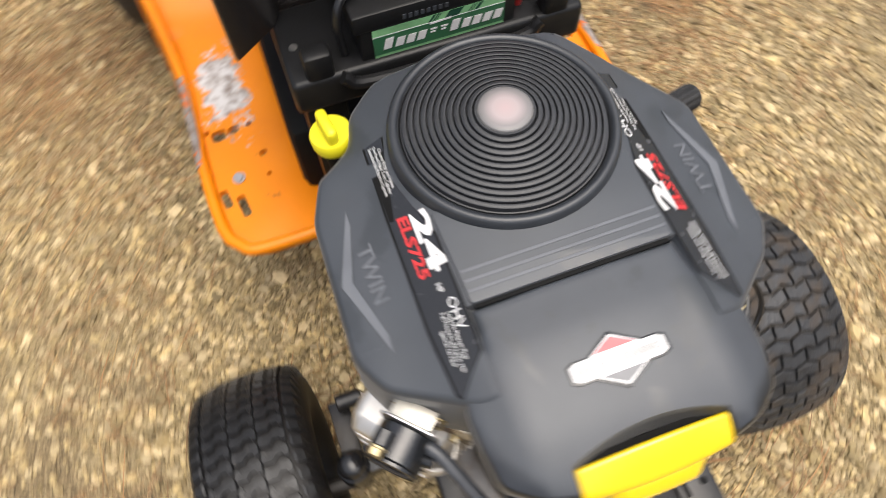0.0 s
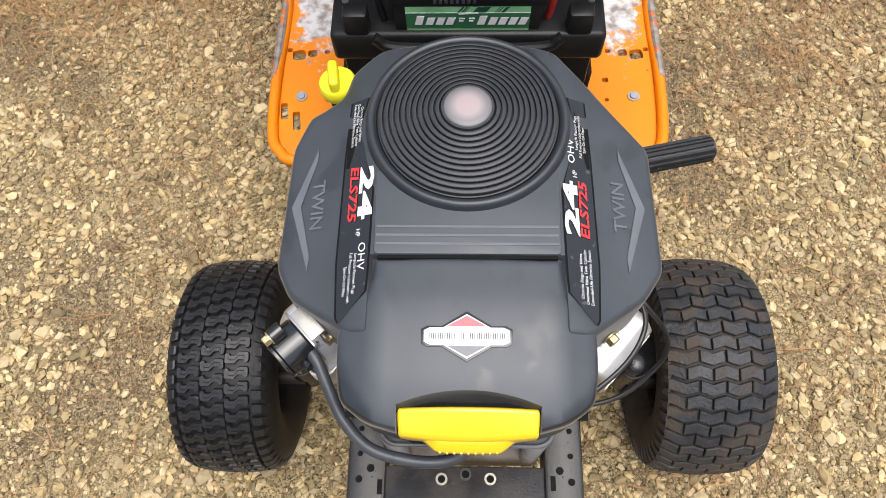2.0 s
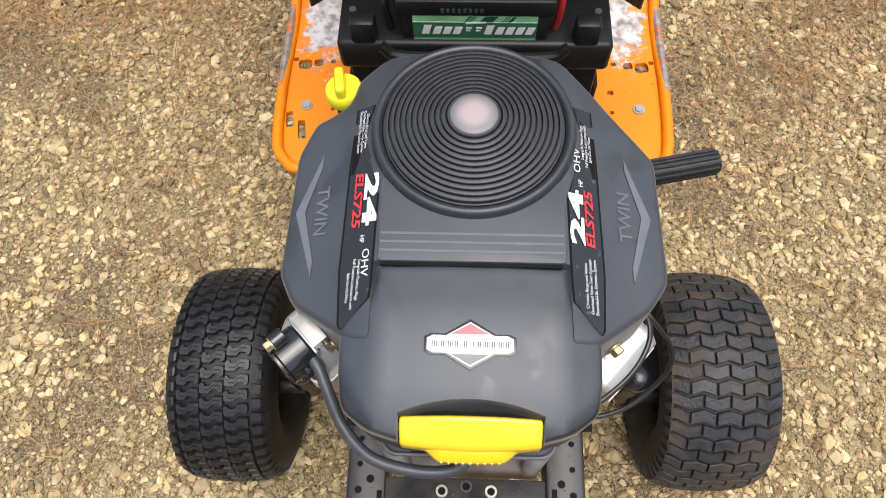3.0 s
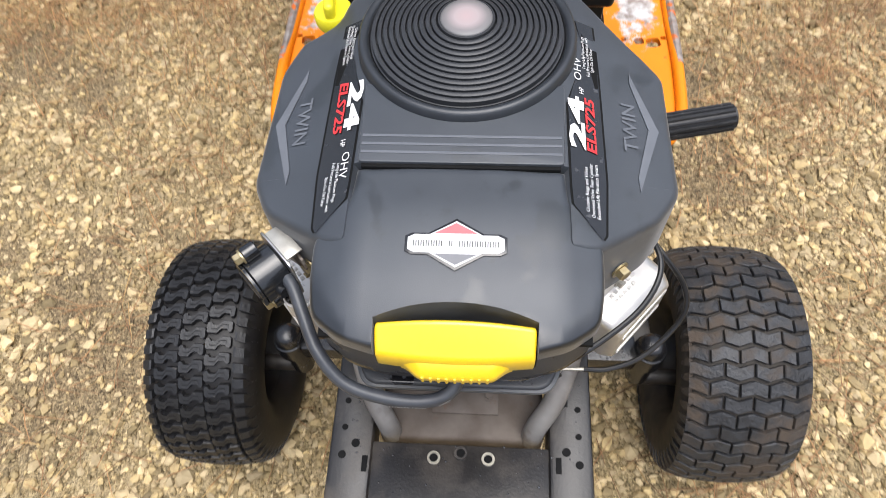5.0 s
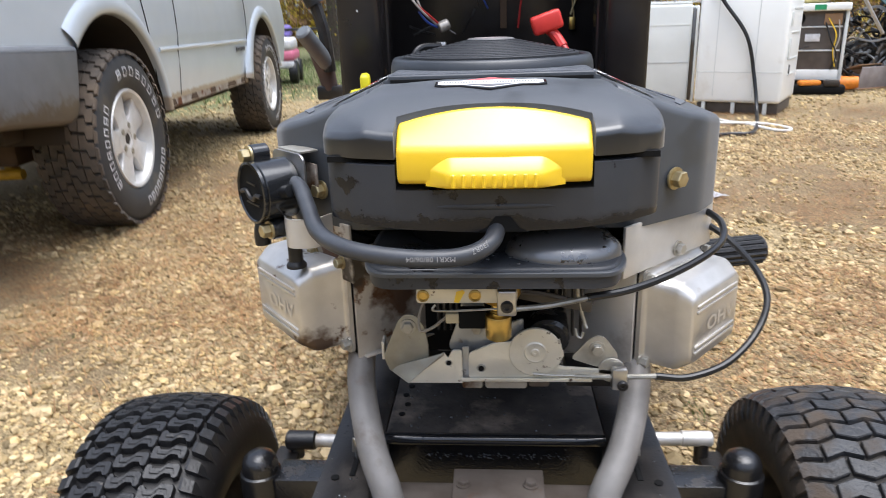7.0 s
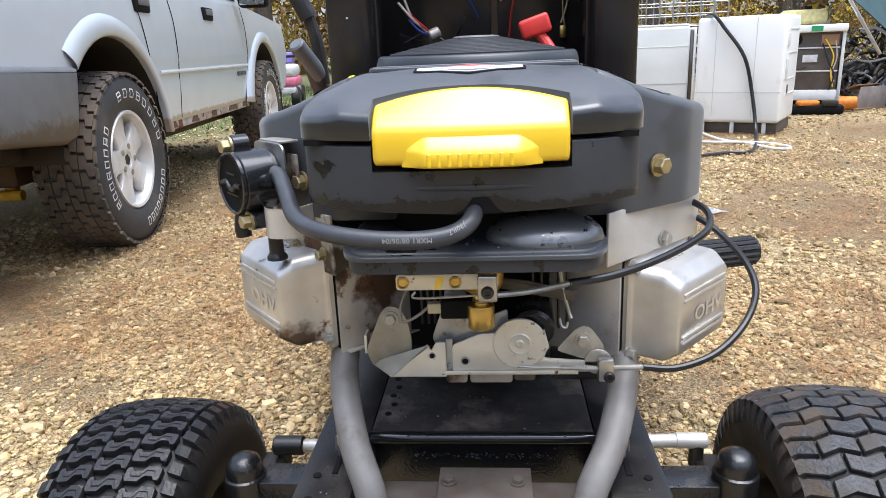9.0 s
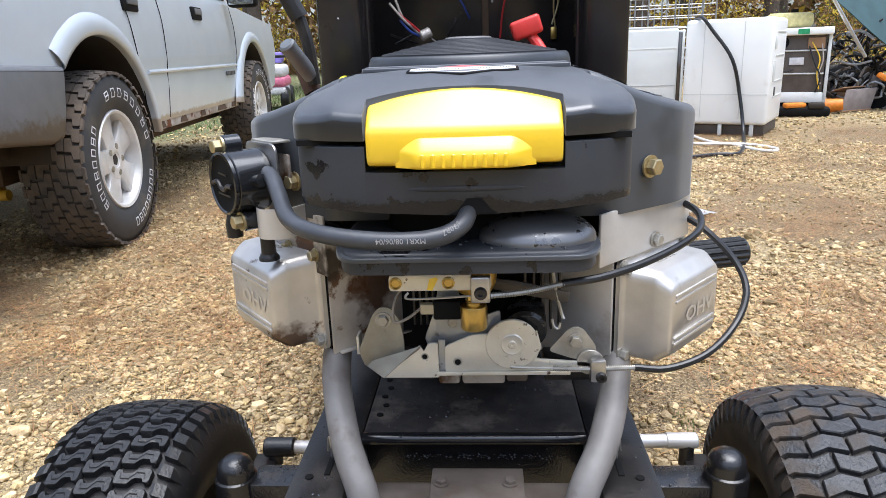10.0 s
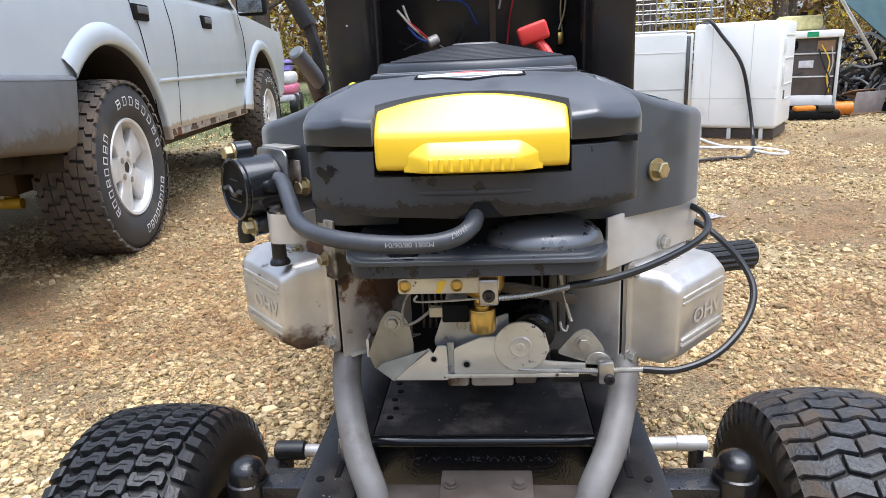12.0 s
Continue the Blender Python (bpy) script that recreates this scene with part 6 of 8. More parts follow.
def build_front_wheel(x, y, lift, material, chevron):
    R, W = 0.186, 0.164
    hub = thing("front_wheel", "", "")
    for k in list(hub.keys()):
        del hub[k]
    hub.parent = tractor
    hub.matrix_basis = pose(x, y, R + lift)
    prof = [(0.082, -0.34 * W), (0.092, -0.46 * W), (0.115, -0.525 * W), (0.138, -0.535 * W), (0.156, -0.515 * W), (0.168, -0.47 * W), (0.1745, -0.40 * W), (0.1795, -0.2 * W), (0.181, 0)]
    prof += [(r, -q) for r, q in prof[-2::-1]]
    part("tyre", lathe(bmesh.new(), prof, (0, 0, 0), (1, 0, 0), 72), MUDGROOVE if chevron else WALLRUBBER, hub, "black turf tyre", smooth=60)
    bm = bmesh.new()
    n, high = (50, 0.0070) if chevron else (50, 0.0090)
    lugs(bm, turf_shapes(n, W, chevron), high, W)
    shoulder_ribs(bm, n, high, W, ((0.49, 0.30, 0.95), (0.53, 0.27, 0.75), (0.575, 0.20, 0.45), (0.64, 0.10, 0.08)) if chevron else ((0.365, 0.27, 0.90), (0.385, 0.30, 1.0), (0.44, 0.30, 0.92), (0.475, 0.24, 0.45), (0.50, 0.08, 0.16), (0.60, 0.05, 0.08)))
    bmesh.ops.recalc_face_normals(bm, faces=bm.faces)
    part("tread", bm, material, hub, "raised turf tread blocks with grit in the grooves", smooth=30)
    if not chevron:
        bm = bmesh.new()
        sipes(bm, n, high, W)
        part("tread_slit", bm, DEEP, hub)["kind"] = "stuff"
    part("rim", lathe(bmesh.new(), [(0.088, -0.36 * W), (0.084, -0.30 * W), (0.078, -0.05 * W), (0.04, 0.0), (0.024, -0.02 * W), (0.024, -0.30 * W), (0.016, -0.32 * W), (0.016, 0.25 * W), (0.05, 0.12 * W), (0.078, 0.06 * W), (0.084, 0.30 * W), (0.088, 0.36 * W)], (0, 0, 0), (1, 0, 0), 40), BLACKPAINT, hub, "dirty black steel rim")
    return hub


def build_footrests():
    for s in (1, -1):
        half = rounded([(0.185, 0.413), (0.322, 0.413), (0.366, 0.470), (0.372, 0.60), (0.370, 0.80), (0.400, 1.04), (0.400, 1.10), (0.185, 1.10)], 0.05, 6)
        out = [(s * x, y) for x, y in half]
        rise = lambda x, y: 0.333 + 0.10 * max(0.0, (y - 0.93) / 0.17) ** 1.5  # noqa: E731
        pan = part("footrest", slab(out, rise, lambda x, y: rise(x, y) - 0.012, (), (0.55, 0.7, 0.85, 0.93, 0.98, 1.03), bev=0.005), ORANGEWORN, tractor, "scuffed orange steel footrest with bare worn patches")
        edge = [(s * (x - 0.006), y, rise(x, y) + 0.003) for x, y in ((0.215, 0.419), (0.316, 0.421), (0.343, 0.438), (0.362, 0.475), (0.369, 0.60), (0.367, 0.80), (0.397, 1.04), (0.397, 1.09))]
        part("rolled_edge", tube(bmesh.new(), edge, 0.0105, 12), ORANGE, pan)
        skirt = bmesh.new()
        line = curve_points([(s * (abs(p[0]) + 0.006), p[1], p[2] - 0.004) for p in edge[4:]], 4)
        hi = [skirt.verts.new(p) for p in line]
        lo = [skirt.verts.new((p.x + s * 0.014, p.y - (0.010 if p.y < 0.45 else 0.0), p.z - 0.060)) for p in line]
        for k in range(len(line) - 1):
            skirt.faces.new((hi[k], hi[k + 1], lo[k + 1], lo[k]))
        bmesh.ops.solidify(skirt, geom=skirt.faces[:], thickness=0.003)
        bmesh.ops.recalc_face_normals(skirt, faces=skirt.faces)
        part("skirt", skirt, ORANGE, pan, smooth=50)
        part("edge_scrape", tube(bmesh.new(), [(p[0] + s * 0.0022, p[1], p[2] + 0.0022) for p in (edge[4], ((edge[4][0] + edge[5][0]) / 2, 0.70, edge[4][2]), edge[5])], 0.0088, 10), WORN, pan)
        bolt("rivet", (s * 0.312, 0.562, 0.334), (0, 0, 1), pan, 0.008, 0.004, STEEL)
        gaps = [(s * x, y, r, r * 0.9) for x, y, r in ((0.326, 0.660, 0.013), (0.300, 0.664, 0.009), (0.262, 0.60, 0.006), (0.272, 0.668, 0.005), (0.345, 0.672, 0.005), (0.262, 0.555, 0.004))]
        gaps += [(-0.341, 0.530, 0.0070, 0.018), (-0.316, 0.508, 0.0070, 0.021)] if s < 0 else []
        cut = bmesh.new()
        for x, y, w, h in gaps:
            prism(cut, rounded([(-w, -h), (w, -h), (w, h), (-w, h)], w * 0.6, 3), 0.06, pose(x, y, 0.30, 0, 0, 8))
        carve(pan, cut)
        # Rear fender rising behind the footrest.
        bm = bmesh.new()
        ring = []
        for k in range(15):
            a = radians(200 - 10 * k)
            y, z = 1.42 + 0.36 * math.cos(a), 0.34 + 0.29 * math.sin(a)
            ring.append([bm.verts.new((s * x, y + dy, z + dz)) for x, dy, dz in ((0.215, 0, 0), (0.37, 0, 0), (0.395, 0.006, -0.008), (0.405, 0.02, -0.03))])
        for p, q in zip(ring, ring[1:]):
            for k in range(3):
                bm.faces.new((p[k], p[k + 1], q[k + 1], q[k]))
        bmesh.ops.recalc_face_normals(bm, faces=bm.faces)
        bmesh.ops.solidify(bm, geom=bm.faces[:], thickness=0.004)
        part("rear_fender", bm, ORANGE, tractor, "orange rear fender", smooth=50)
        part("rear_tyre", lathe(bmesh.new(), [(0.12, -0.09), (0.2, -0.115), (0.235, -0.10), (0.25, -0.06), (0.252, 0), (0.25, 0.06), (0.235, 0.10), (0.2, 0.115), (0.12, 0.09)], (s * 0.380, 1.42, 0.252), (1, 0, 0), 48), MUDRUBBER, tractor, "wide black rear tyre", smooth=60)
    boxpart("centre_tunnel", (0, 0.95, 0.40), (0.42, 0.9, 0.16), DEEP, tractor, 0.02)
    boxpart("dash_base", (0, 1.08, 0.47), (0.40, 0.60, 0.20), TOWER, tractor, 0.02)


def build_tower():
    """The dash tower: two forward flanges, inner walls and a back wall, open to the front."""
    tw = part("dash_tower", box(bmesh.new(), (0, 0.745, 0.93), (0.40, 0.010, 0.52), None, 0.003), TOWER, tractor, "glossy black plastic dash tower, open at the front")
    for s in (1, -1):
        bm = bmesh.new()
        o = [(0.236, 0.505), (0.239, 0.512), (0.238, 0.70), (0.210, 0.752), (0.19, 0.752), (0.168, 0.62), (0.166, 0.53), (0.176, 0.510)]
        prism(bm, [(s * x, y) for x, y in rounded(o, 0.012, 3)], 0.515, Matrix.Translation((0, 0, 0.665)), 0.002)
        for v in bm.verts:
            if v.co.z < 0.71:
                v.co.z += step(abs(v.co.x), (0.16, 0.030), (0.238, -0.020))
        part("tower_side", bm, TOWER, tw)
        part("tower_bead", cyl(bmesh.new(), (s * 0.166, 0.54, 0.70), (s * 0.166, 0.54, 1.18), 0.004, 8), TOWER, tw)
    boxpart("tower_top", (0, 0.63, 1.185), (0.51, 0.26, 0.02), TOWER, tw, 0.006)
    boxpart("tower_floor", (0, 0.66, 0.655), (0.42, 0.20, 0.02), TOWER, tw, 0.003)
    # Loose wiring.
    wires = (((-0.093, 0.60, 0.795), (-0.110, 0.58, 0.81), (-0.133, 0.57, 0.838), WIREWHITE), ((-0.090, 0.60, 0.79), (-0.113, 0.585, 0.815), (-0.124, 0.575, 0.845), WIREWHITE),
             ((-0.080, 0.60, 0.785), (-0.095, 0.59, 0.80), (-0.120, 0.58, 0.822), WIRERED), ((-0.086, 0.60, 0.785), (-0.104, 0.585, 0.795), (-0.118, 0.58, 0.812), WIREBLUE),
             ((0.034, 0.72, 0.842), (0.040, 0.71, 0.87), (0.058, 0.70, 0.96), WIREWHITE), ((0.058, 0.705, 0.90), (0.056, 0.70, 0.92), (0.066, 0.70, 0.97), WIRERED),
             ((0.048, 0.72, 0.78), (0.056, 0.71, 0.84), (0.085, 0.70, 0.95), WIRERED), ((-0.006, 0.73, 0.815), (-0.030, 0.72, 0.855), (-0.072, 0.71, 0.862), WIREBLUE),
             ((-0.050, 0.71, 0.862), (-0.048, 0.71, 0.90), (-0.050, 0.71, 0.96), WIREBLUE), ((-0.075, 0.71, 0.860), (-0.077, 0.71, 0.89), (-0.078, 0.70, 0.95), WIREWHITE),
             ((0.150, 0.73, 0.79), (0.146, 0.73, 0.84), (0.155, 0.73, 0.96), GOLD), ((0.143, 0.73, 0.80), (0.155, 0.73, 0.85), (0.148, 0.73, 0.96), GOLD),
             ((-0.095, 0.62, 0.775), (-0.125, 0.60, 0.785), (-0.135, 0.59, 0.79), CABLE), ((-0.13, 0.60, 0.775), (-0.09, 0.60, 0.79), (-0.06, 0.60, 0.775), CABLE),
             ((-0.05, 0.66, 0.775), (-0.035, 0.65, 0.80), (-0.028, 0.65, 0.815), CABLE))
    for a, b, c, mt in wires:
        part("loose_wire", tube(bmesh.new(), [a, b, c], 0.0019, 6), mt, tw)
    part("wire_plug", cyl(bmesh.new(), (-0.087, 0.595, 0.785), (-0.070, 0.60, 0.792), 0.009, 12, bev=0.002), STAINED, tw)
    boxpart("bronze_strip", (0.022, 0.736, 0.88), (0.012, 0.006, 0.20), RUSTFRAME, tw, 0.001)
    for x, z in ((0.150, 0.905), (0.146, 0.785)):
        boxpart("wire_connector", (x, 0.73, z), (0.011, 0.010, 0.022), BRASS, tw, 0.002)
    boxpart("wire_connector", (-0.050, 0.71, 0.885), (0.012, 0.010, 0.020), GREYENAMEL, tw, 0.002)
    for s, x, z in ((-1, -0.205, 0.815), (1, 0.128, 0.862)):
        part("paint_fleck", cyl(bmesh.new(), (x, 0.503 if s < 0 else 0.738, z), (x, 0.5055 if s < 0 else 0.7405, z), 0.0014, 8), WHITEPLASTIC, tw)
    # Lever and grey knob beside the tower.
    lv = part("lever", tube(bmesh.new(), [(-0.345, 0.90, 0.70), (-0.352, 0.90, 0.78), (-0.368, 0.90, 0.845)], 0.013, 10), BLACKPAINT, tractor, "black lever with a ribbed rubber grip")
    part("lever_grip", tube(bmesh.new(), [(-0.365, 0.90, 0.835), (-0.385, 0.90, 0.875), (-0.42, 0.90, 0.95)], 0.019, 14), RUBBER, lv)
    part("lever_knob", cyl(bmesh.new(), (-0.385, 0.845, 0.786), (-0.350, 0.905, 0.715), 0.0175, 20, bev=0.004), mat("grey_knob", (0.15, 0.165, 0.18), 0.5), lv)
    part("lever_shroud", cyl(bmesh.new(), (-0.372, 0.92, 0.76), (-0.352, 0.92, 0.66), 0.026, 14, r2=0.016), mat("brown_grip", (0.09, 0.055, 0.045), 0.6), lv)
    boxpart("lever_mount", (-0.30, 0.92, 0.655), (0.16, 0.03, 0.03), BLACKPAINT, lv, 0.004)


def build_battery():
    tray = boxpart("battery_tray", (0, 0.475, 0.655), (0.372, 0.130, 0.052), BATTERY, tractor, 0.008, label="moulded black plastic battery tray", seg=3)
    for s in (1, -1):
        boxpart("tray_leg", (s * 0.150, 0.475, 0.53), (0.055, 0.09, 0.22), BATTERY, tray, 0.005)
        boxpart("tray_post", (s * 0.148, 0.425, 0.695), (0.034, 0.026, 0.04), BATTERY, tray, 0.006)
        part("tray_screw", cyl(bmesh.new(), (s * 0.168, 0.47, 0.681), (s * 0.168, 0.47, 0.6825), 0.005, 12), STEEL, tray)
    part("tray_lip", tube(bmesh.new(), [(-0.125, 0.408, 0.679), (-0.09, 0.405, 0.663), (0.09, 0.405, 0.663), (0.125, 0.408, 0.679)], 0.008, 10), BATTERY, tray)
    b = thing("battery", "black lead-acid battery with a green and white label", "battery", pose(0, 0.478, 0.684))
    boxpart("case", (0, 0, 0.012), (0.192, 0.116, 0.060), BATTERY, b, 0.003)
    lid = boxpart("lid", (0, 0.002, 0.053), (0.205, 0.124, 0.026), BATTERY, b, 0.004)
    boxpart("lid_ridge", (0, -0.01, 0.068), (0.15, 0.05, 0.008), BATTERY, b, 0.002)
    for k in range(6):
        part("vent_cap", cyl(bmesh.new(), (-0.055 + 0.022 * k, -0.01, 0.071), (-0.055 + 0.022 * k, -0.01, 0.0745), 0.008, 14), BATTERY, lid)
    bm = bmesh.new()
    for k in range(8):
        box(bm, (-0.042 + 0.0072 * k, -0.0603, 0.051), (0.004, 0.001, 0.0065))
    part("lid_mark", bm, HOUSING, lid)["kind"] = "stuff"
    up = Matrix.Rotation(radians(90), 4, "X")
    at = lambda d: Matrix.Translation((0, -0.0582 - d, 0)) @ up  # noqa: E731
    lab = plate("label", [(-0.081, -0.008), (0.081, -0.008), (0.081, 0.040), (-0.081, 0.040)], 0.0006, at(0), PALEGREEN, b, 0)
    plate("label_band", [(-0.081, 0.001), (0.081, 0.001), (0.081, 0.029), (-0.081, 0.029)], 0.0003, at(0.0006), GREENINK, lab, 0)
    plate("label_stripe", [(-0.081, 0.0292), (0.081, 0.0292), (0.081, 0.0300), (-0.081, 0.0300)], 0.0003, at(0.0006), WHITEINK, lab, 0)
    for x, w in ((-0.014, 0.0030), (-0.009, 0.0020), (-0.0055, 0.0012), (0.006, 0.0170), (0.0345, 0.0014), (0.038, 0.0016), (0.0425, 0.0045)):
        plate("label_stripe", [(x, 0.0301), (x + w, 0.0301), (x + w + 0.007, 0.040), (x + 0.007, 0.040)], 0.0003, at(0.0006), DARKGREEN, lab, 0)
    # The wording on the label as slanted white blocks on a dark shade, with a small emblem of bars between.
    for x0, n in ((-0.070, 4), (0.012, 5)):
        for k in range(n):
            x, top, wide = x0 + (0.0132 * k + (0.001 if k else 0)), 0.0215 if k else 0.0245, 0.0098
            for shade, lift, mt in ((0.0008, 0.0009, DARKGREEN), (0.0, 0.0013, WHITEINK)):
                o = [(x + shade, 0.0085 - shade), (x + wide + shade, 0.0085 - shade), (x + wide + 0.0040 + shade, top - shade), (x + 0.0040 + shade, top - shade)]
                part("label_block", prism(bmesh.new(), o, 0.0004, at(lift)), mt, lab)
    for x in (-0.0115, 0.0015):
        for z, w in ((0.0185, 0.008), (0.0140, 0.006)):
            plate("label_mark", [(x, z), (x + w, z), (x + w, z + 0.0022), (x, z + 0.0022)], 0.0004, at(0.0010), WHITEINK, lab, 0)
    plate("label_mark", [(-0.012, 0.0270), (0.014, 0.0285), (0.014, 0.0310), (-0.012, 0.0290)], 0.0004, at(0.0010), WHITEINK, lab, 0)
    # Terminals, red cap and leads.
    boxpart("terminal_cap", (0.080, -0.020, 0.106), (0.044, 0.034, 0.027), REDRUB, b, 0.005, Matrix.Rotation(radians(-18), 3, "Y"), "red vinyl terminal cap", 3)
    part("cap_boot", tube(bmesh.new(), [(0.082, -0.022, 0.098), (0.094, -0.028, 0.086), (0.103, -0.036, 0.072)], 0.0075, 10), REDRUB, b)
    part("red_lead", tube(bmesh.new(), [(0.102, -0.036, 0.074), (0.110, -0.042, 0.06), (0.110, -0.040, 0.02), (0.106, -0.03, -0.03)], 0.005, 10), WIRERED, b)
    part("black_lead", tube(bmesh.new(), [(-0.075, -0.02, 0.078), (-0.105, -0.035, 0.075), (-0.116, -0.045, 0.05), (-0.113, -0.04, 0.0)], 0.005, 10), CABLE, b)
    part("terminal", box(bmesh.new(), (-0.075, -0.01, 0.076), (0.016, 0.014, 0.014), None, 0.002), STEEL, b)


def build_drops():
    """Rain drops standing on the black metal and plastic, in one mesh for each part that carries them."""
    bm = bmesh.new()
    bmesh.ops.create_icosphere(bm, subdivisions=1, radius=1.0)
    bv = np.array([v.co for v in bm.verts])
    bf = np.array([[v.index for v in f.verts] for f in bm.faces])
    bm.free()
    rng = np.random.default_rng(21)
    beds = [(38, (-0.166, -0.115), (-0.13, 0.12), 0.3902), (38, (0.115, 0.166), (-0.13, 0.12), 0.3902), (90, (-0.10, 0.10), (0.012, 0.15), 0.3912), (50, (-0.11, 0.11), (0.005, 0.012), 0.3922),
            (40, (-0.245, -0.175), (0.042, 0.078), 0.3112), (40, (0.175, 0.245), (0.042, 0.078), 0.3112), (60, (-0.085, 0.09), (-0.105, -0.06), 0.6187), (60, (-0.105, 0.105), (-0.20, -0.11), 0.3842)]
    pts, size = [], []
    for n, xs, ys, z in beds:
        pts.append(np.stack([rng.uniform(*xs, n), rng.uniform(*ys, n), np.full(n, z)], 1))
        size.append(np.clip(0.0009 * np.exp(rng.normal(0, 0.4, n)), 0.0005, 0.0022))
    # A beaded band along the upright apron under the deck's lip.
    band = np.stack([rng.uniform(-0.075, 0.095, 120), np.full(120, 0.0266), rng.normal(0.3560, 0.0022, 120)], 1)
    pts.append(band)
    size.append(np.clip(0.0008 * np.exp(rng.normal(0, 0.4, 120)), 0.0004, 0.0016))
    for s in (-1, 1):
        n = 26
        a, r = rng.uniform(0, 6.28, n), 0.0195 * np.sqrt(rng.uniform(0, 1, n))
        pts.append(np.stack([s * 0.269 + r * np.cos(a), 0.056 + r * np.sin(a), 0.3312 + (0.013 if s > 0 else 0.005) - 0.022 * (r / 0.0215) ** 2.4], 1))
        size.append(np.full(n, 0.0010))
    pts, size = np.concatenate(pts), np.concatenate(size)
    ob = scatter("rain_drop", "", "", pts, bv, bf, np.stack([size, size, size * 0.55], 1), random_turns(len(size), True), WATER)
    ob.data.shade_smooth()
    for key in ("label", "category"):
        if key in ob:
            del ob[key]
    ob.parent = tractor


build_housing()
build_screen()
build_air_cleaner()
build_cylinder(1, 0.0)
build_cylinder(-1, 0.018)
build_engine_block()
build_lines()
build_fuel_pump()
build_oil_cap_and_drain()
build_chassis()
build_front_wheel(-0.397, 0.086, -0.010, RUBBER, False)
build_front_wheel(0.396, 0.090, 0.006, MUDRUBBER, True)
build_footrests()
build_tower()
build_battery()
build_drops()

# ---- the parked truck ----


def tread_blocks(bm, shapes, radius, h, m, crown=0.0, half=0.1):
    """Tread blocks: flat outlines (across the tread, round the tyre in metres), bent onto the tyre and raised by h."""
    for o in shapes:
        lo, hi = [], []
        for u, v in o:
            r = radius - crown * (u / half) ** 2
            a = v / radius
            for dst, rr in ((lo, r - 0.003), (hi, r + h)):
                dst.append(bm.verts.new(m @ Vector((u, rr * math.cos(a), rr * math.sin(a)))))
        n = len(lo)
        bm.faces.new(hi)
        for k in range(n):
            bm.faces.new((lo[k], lo[(k + 1) % n], hi[(k + 1) % n], hi[k]))


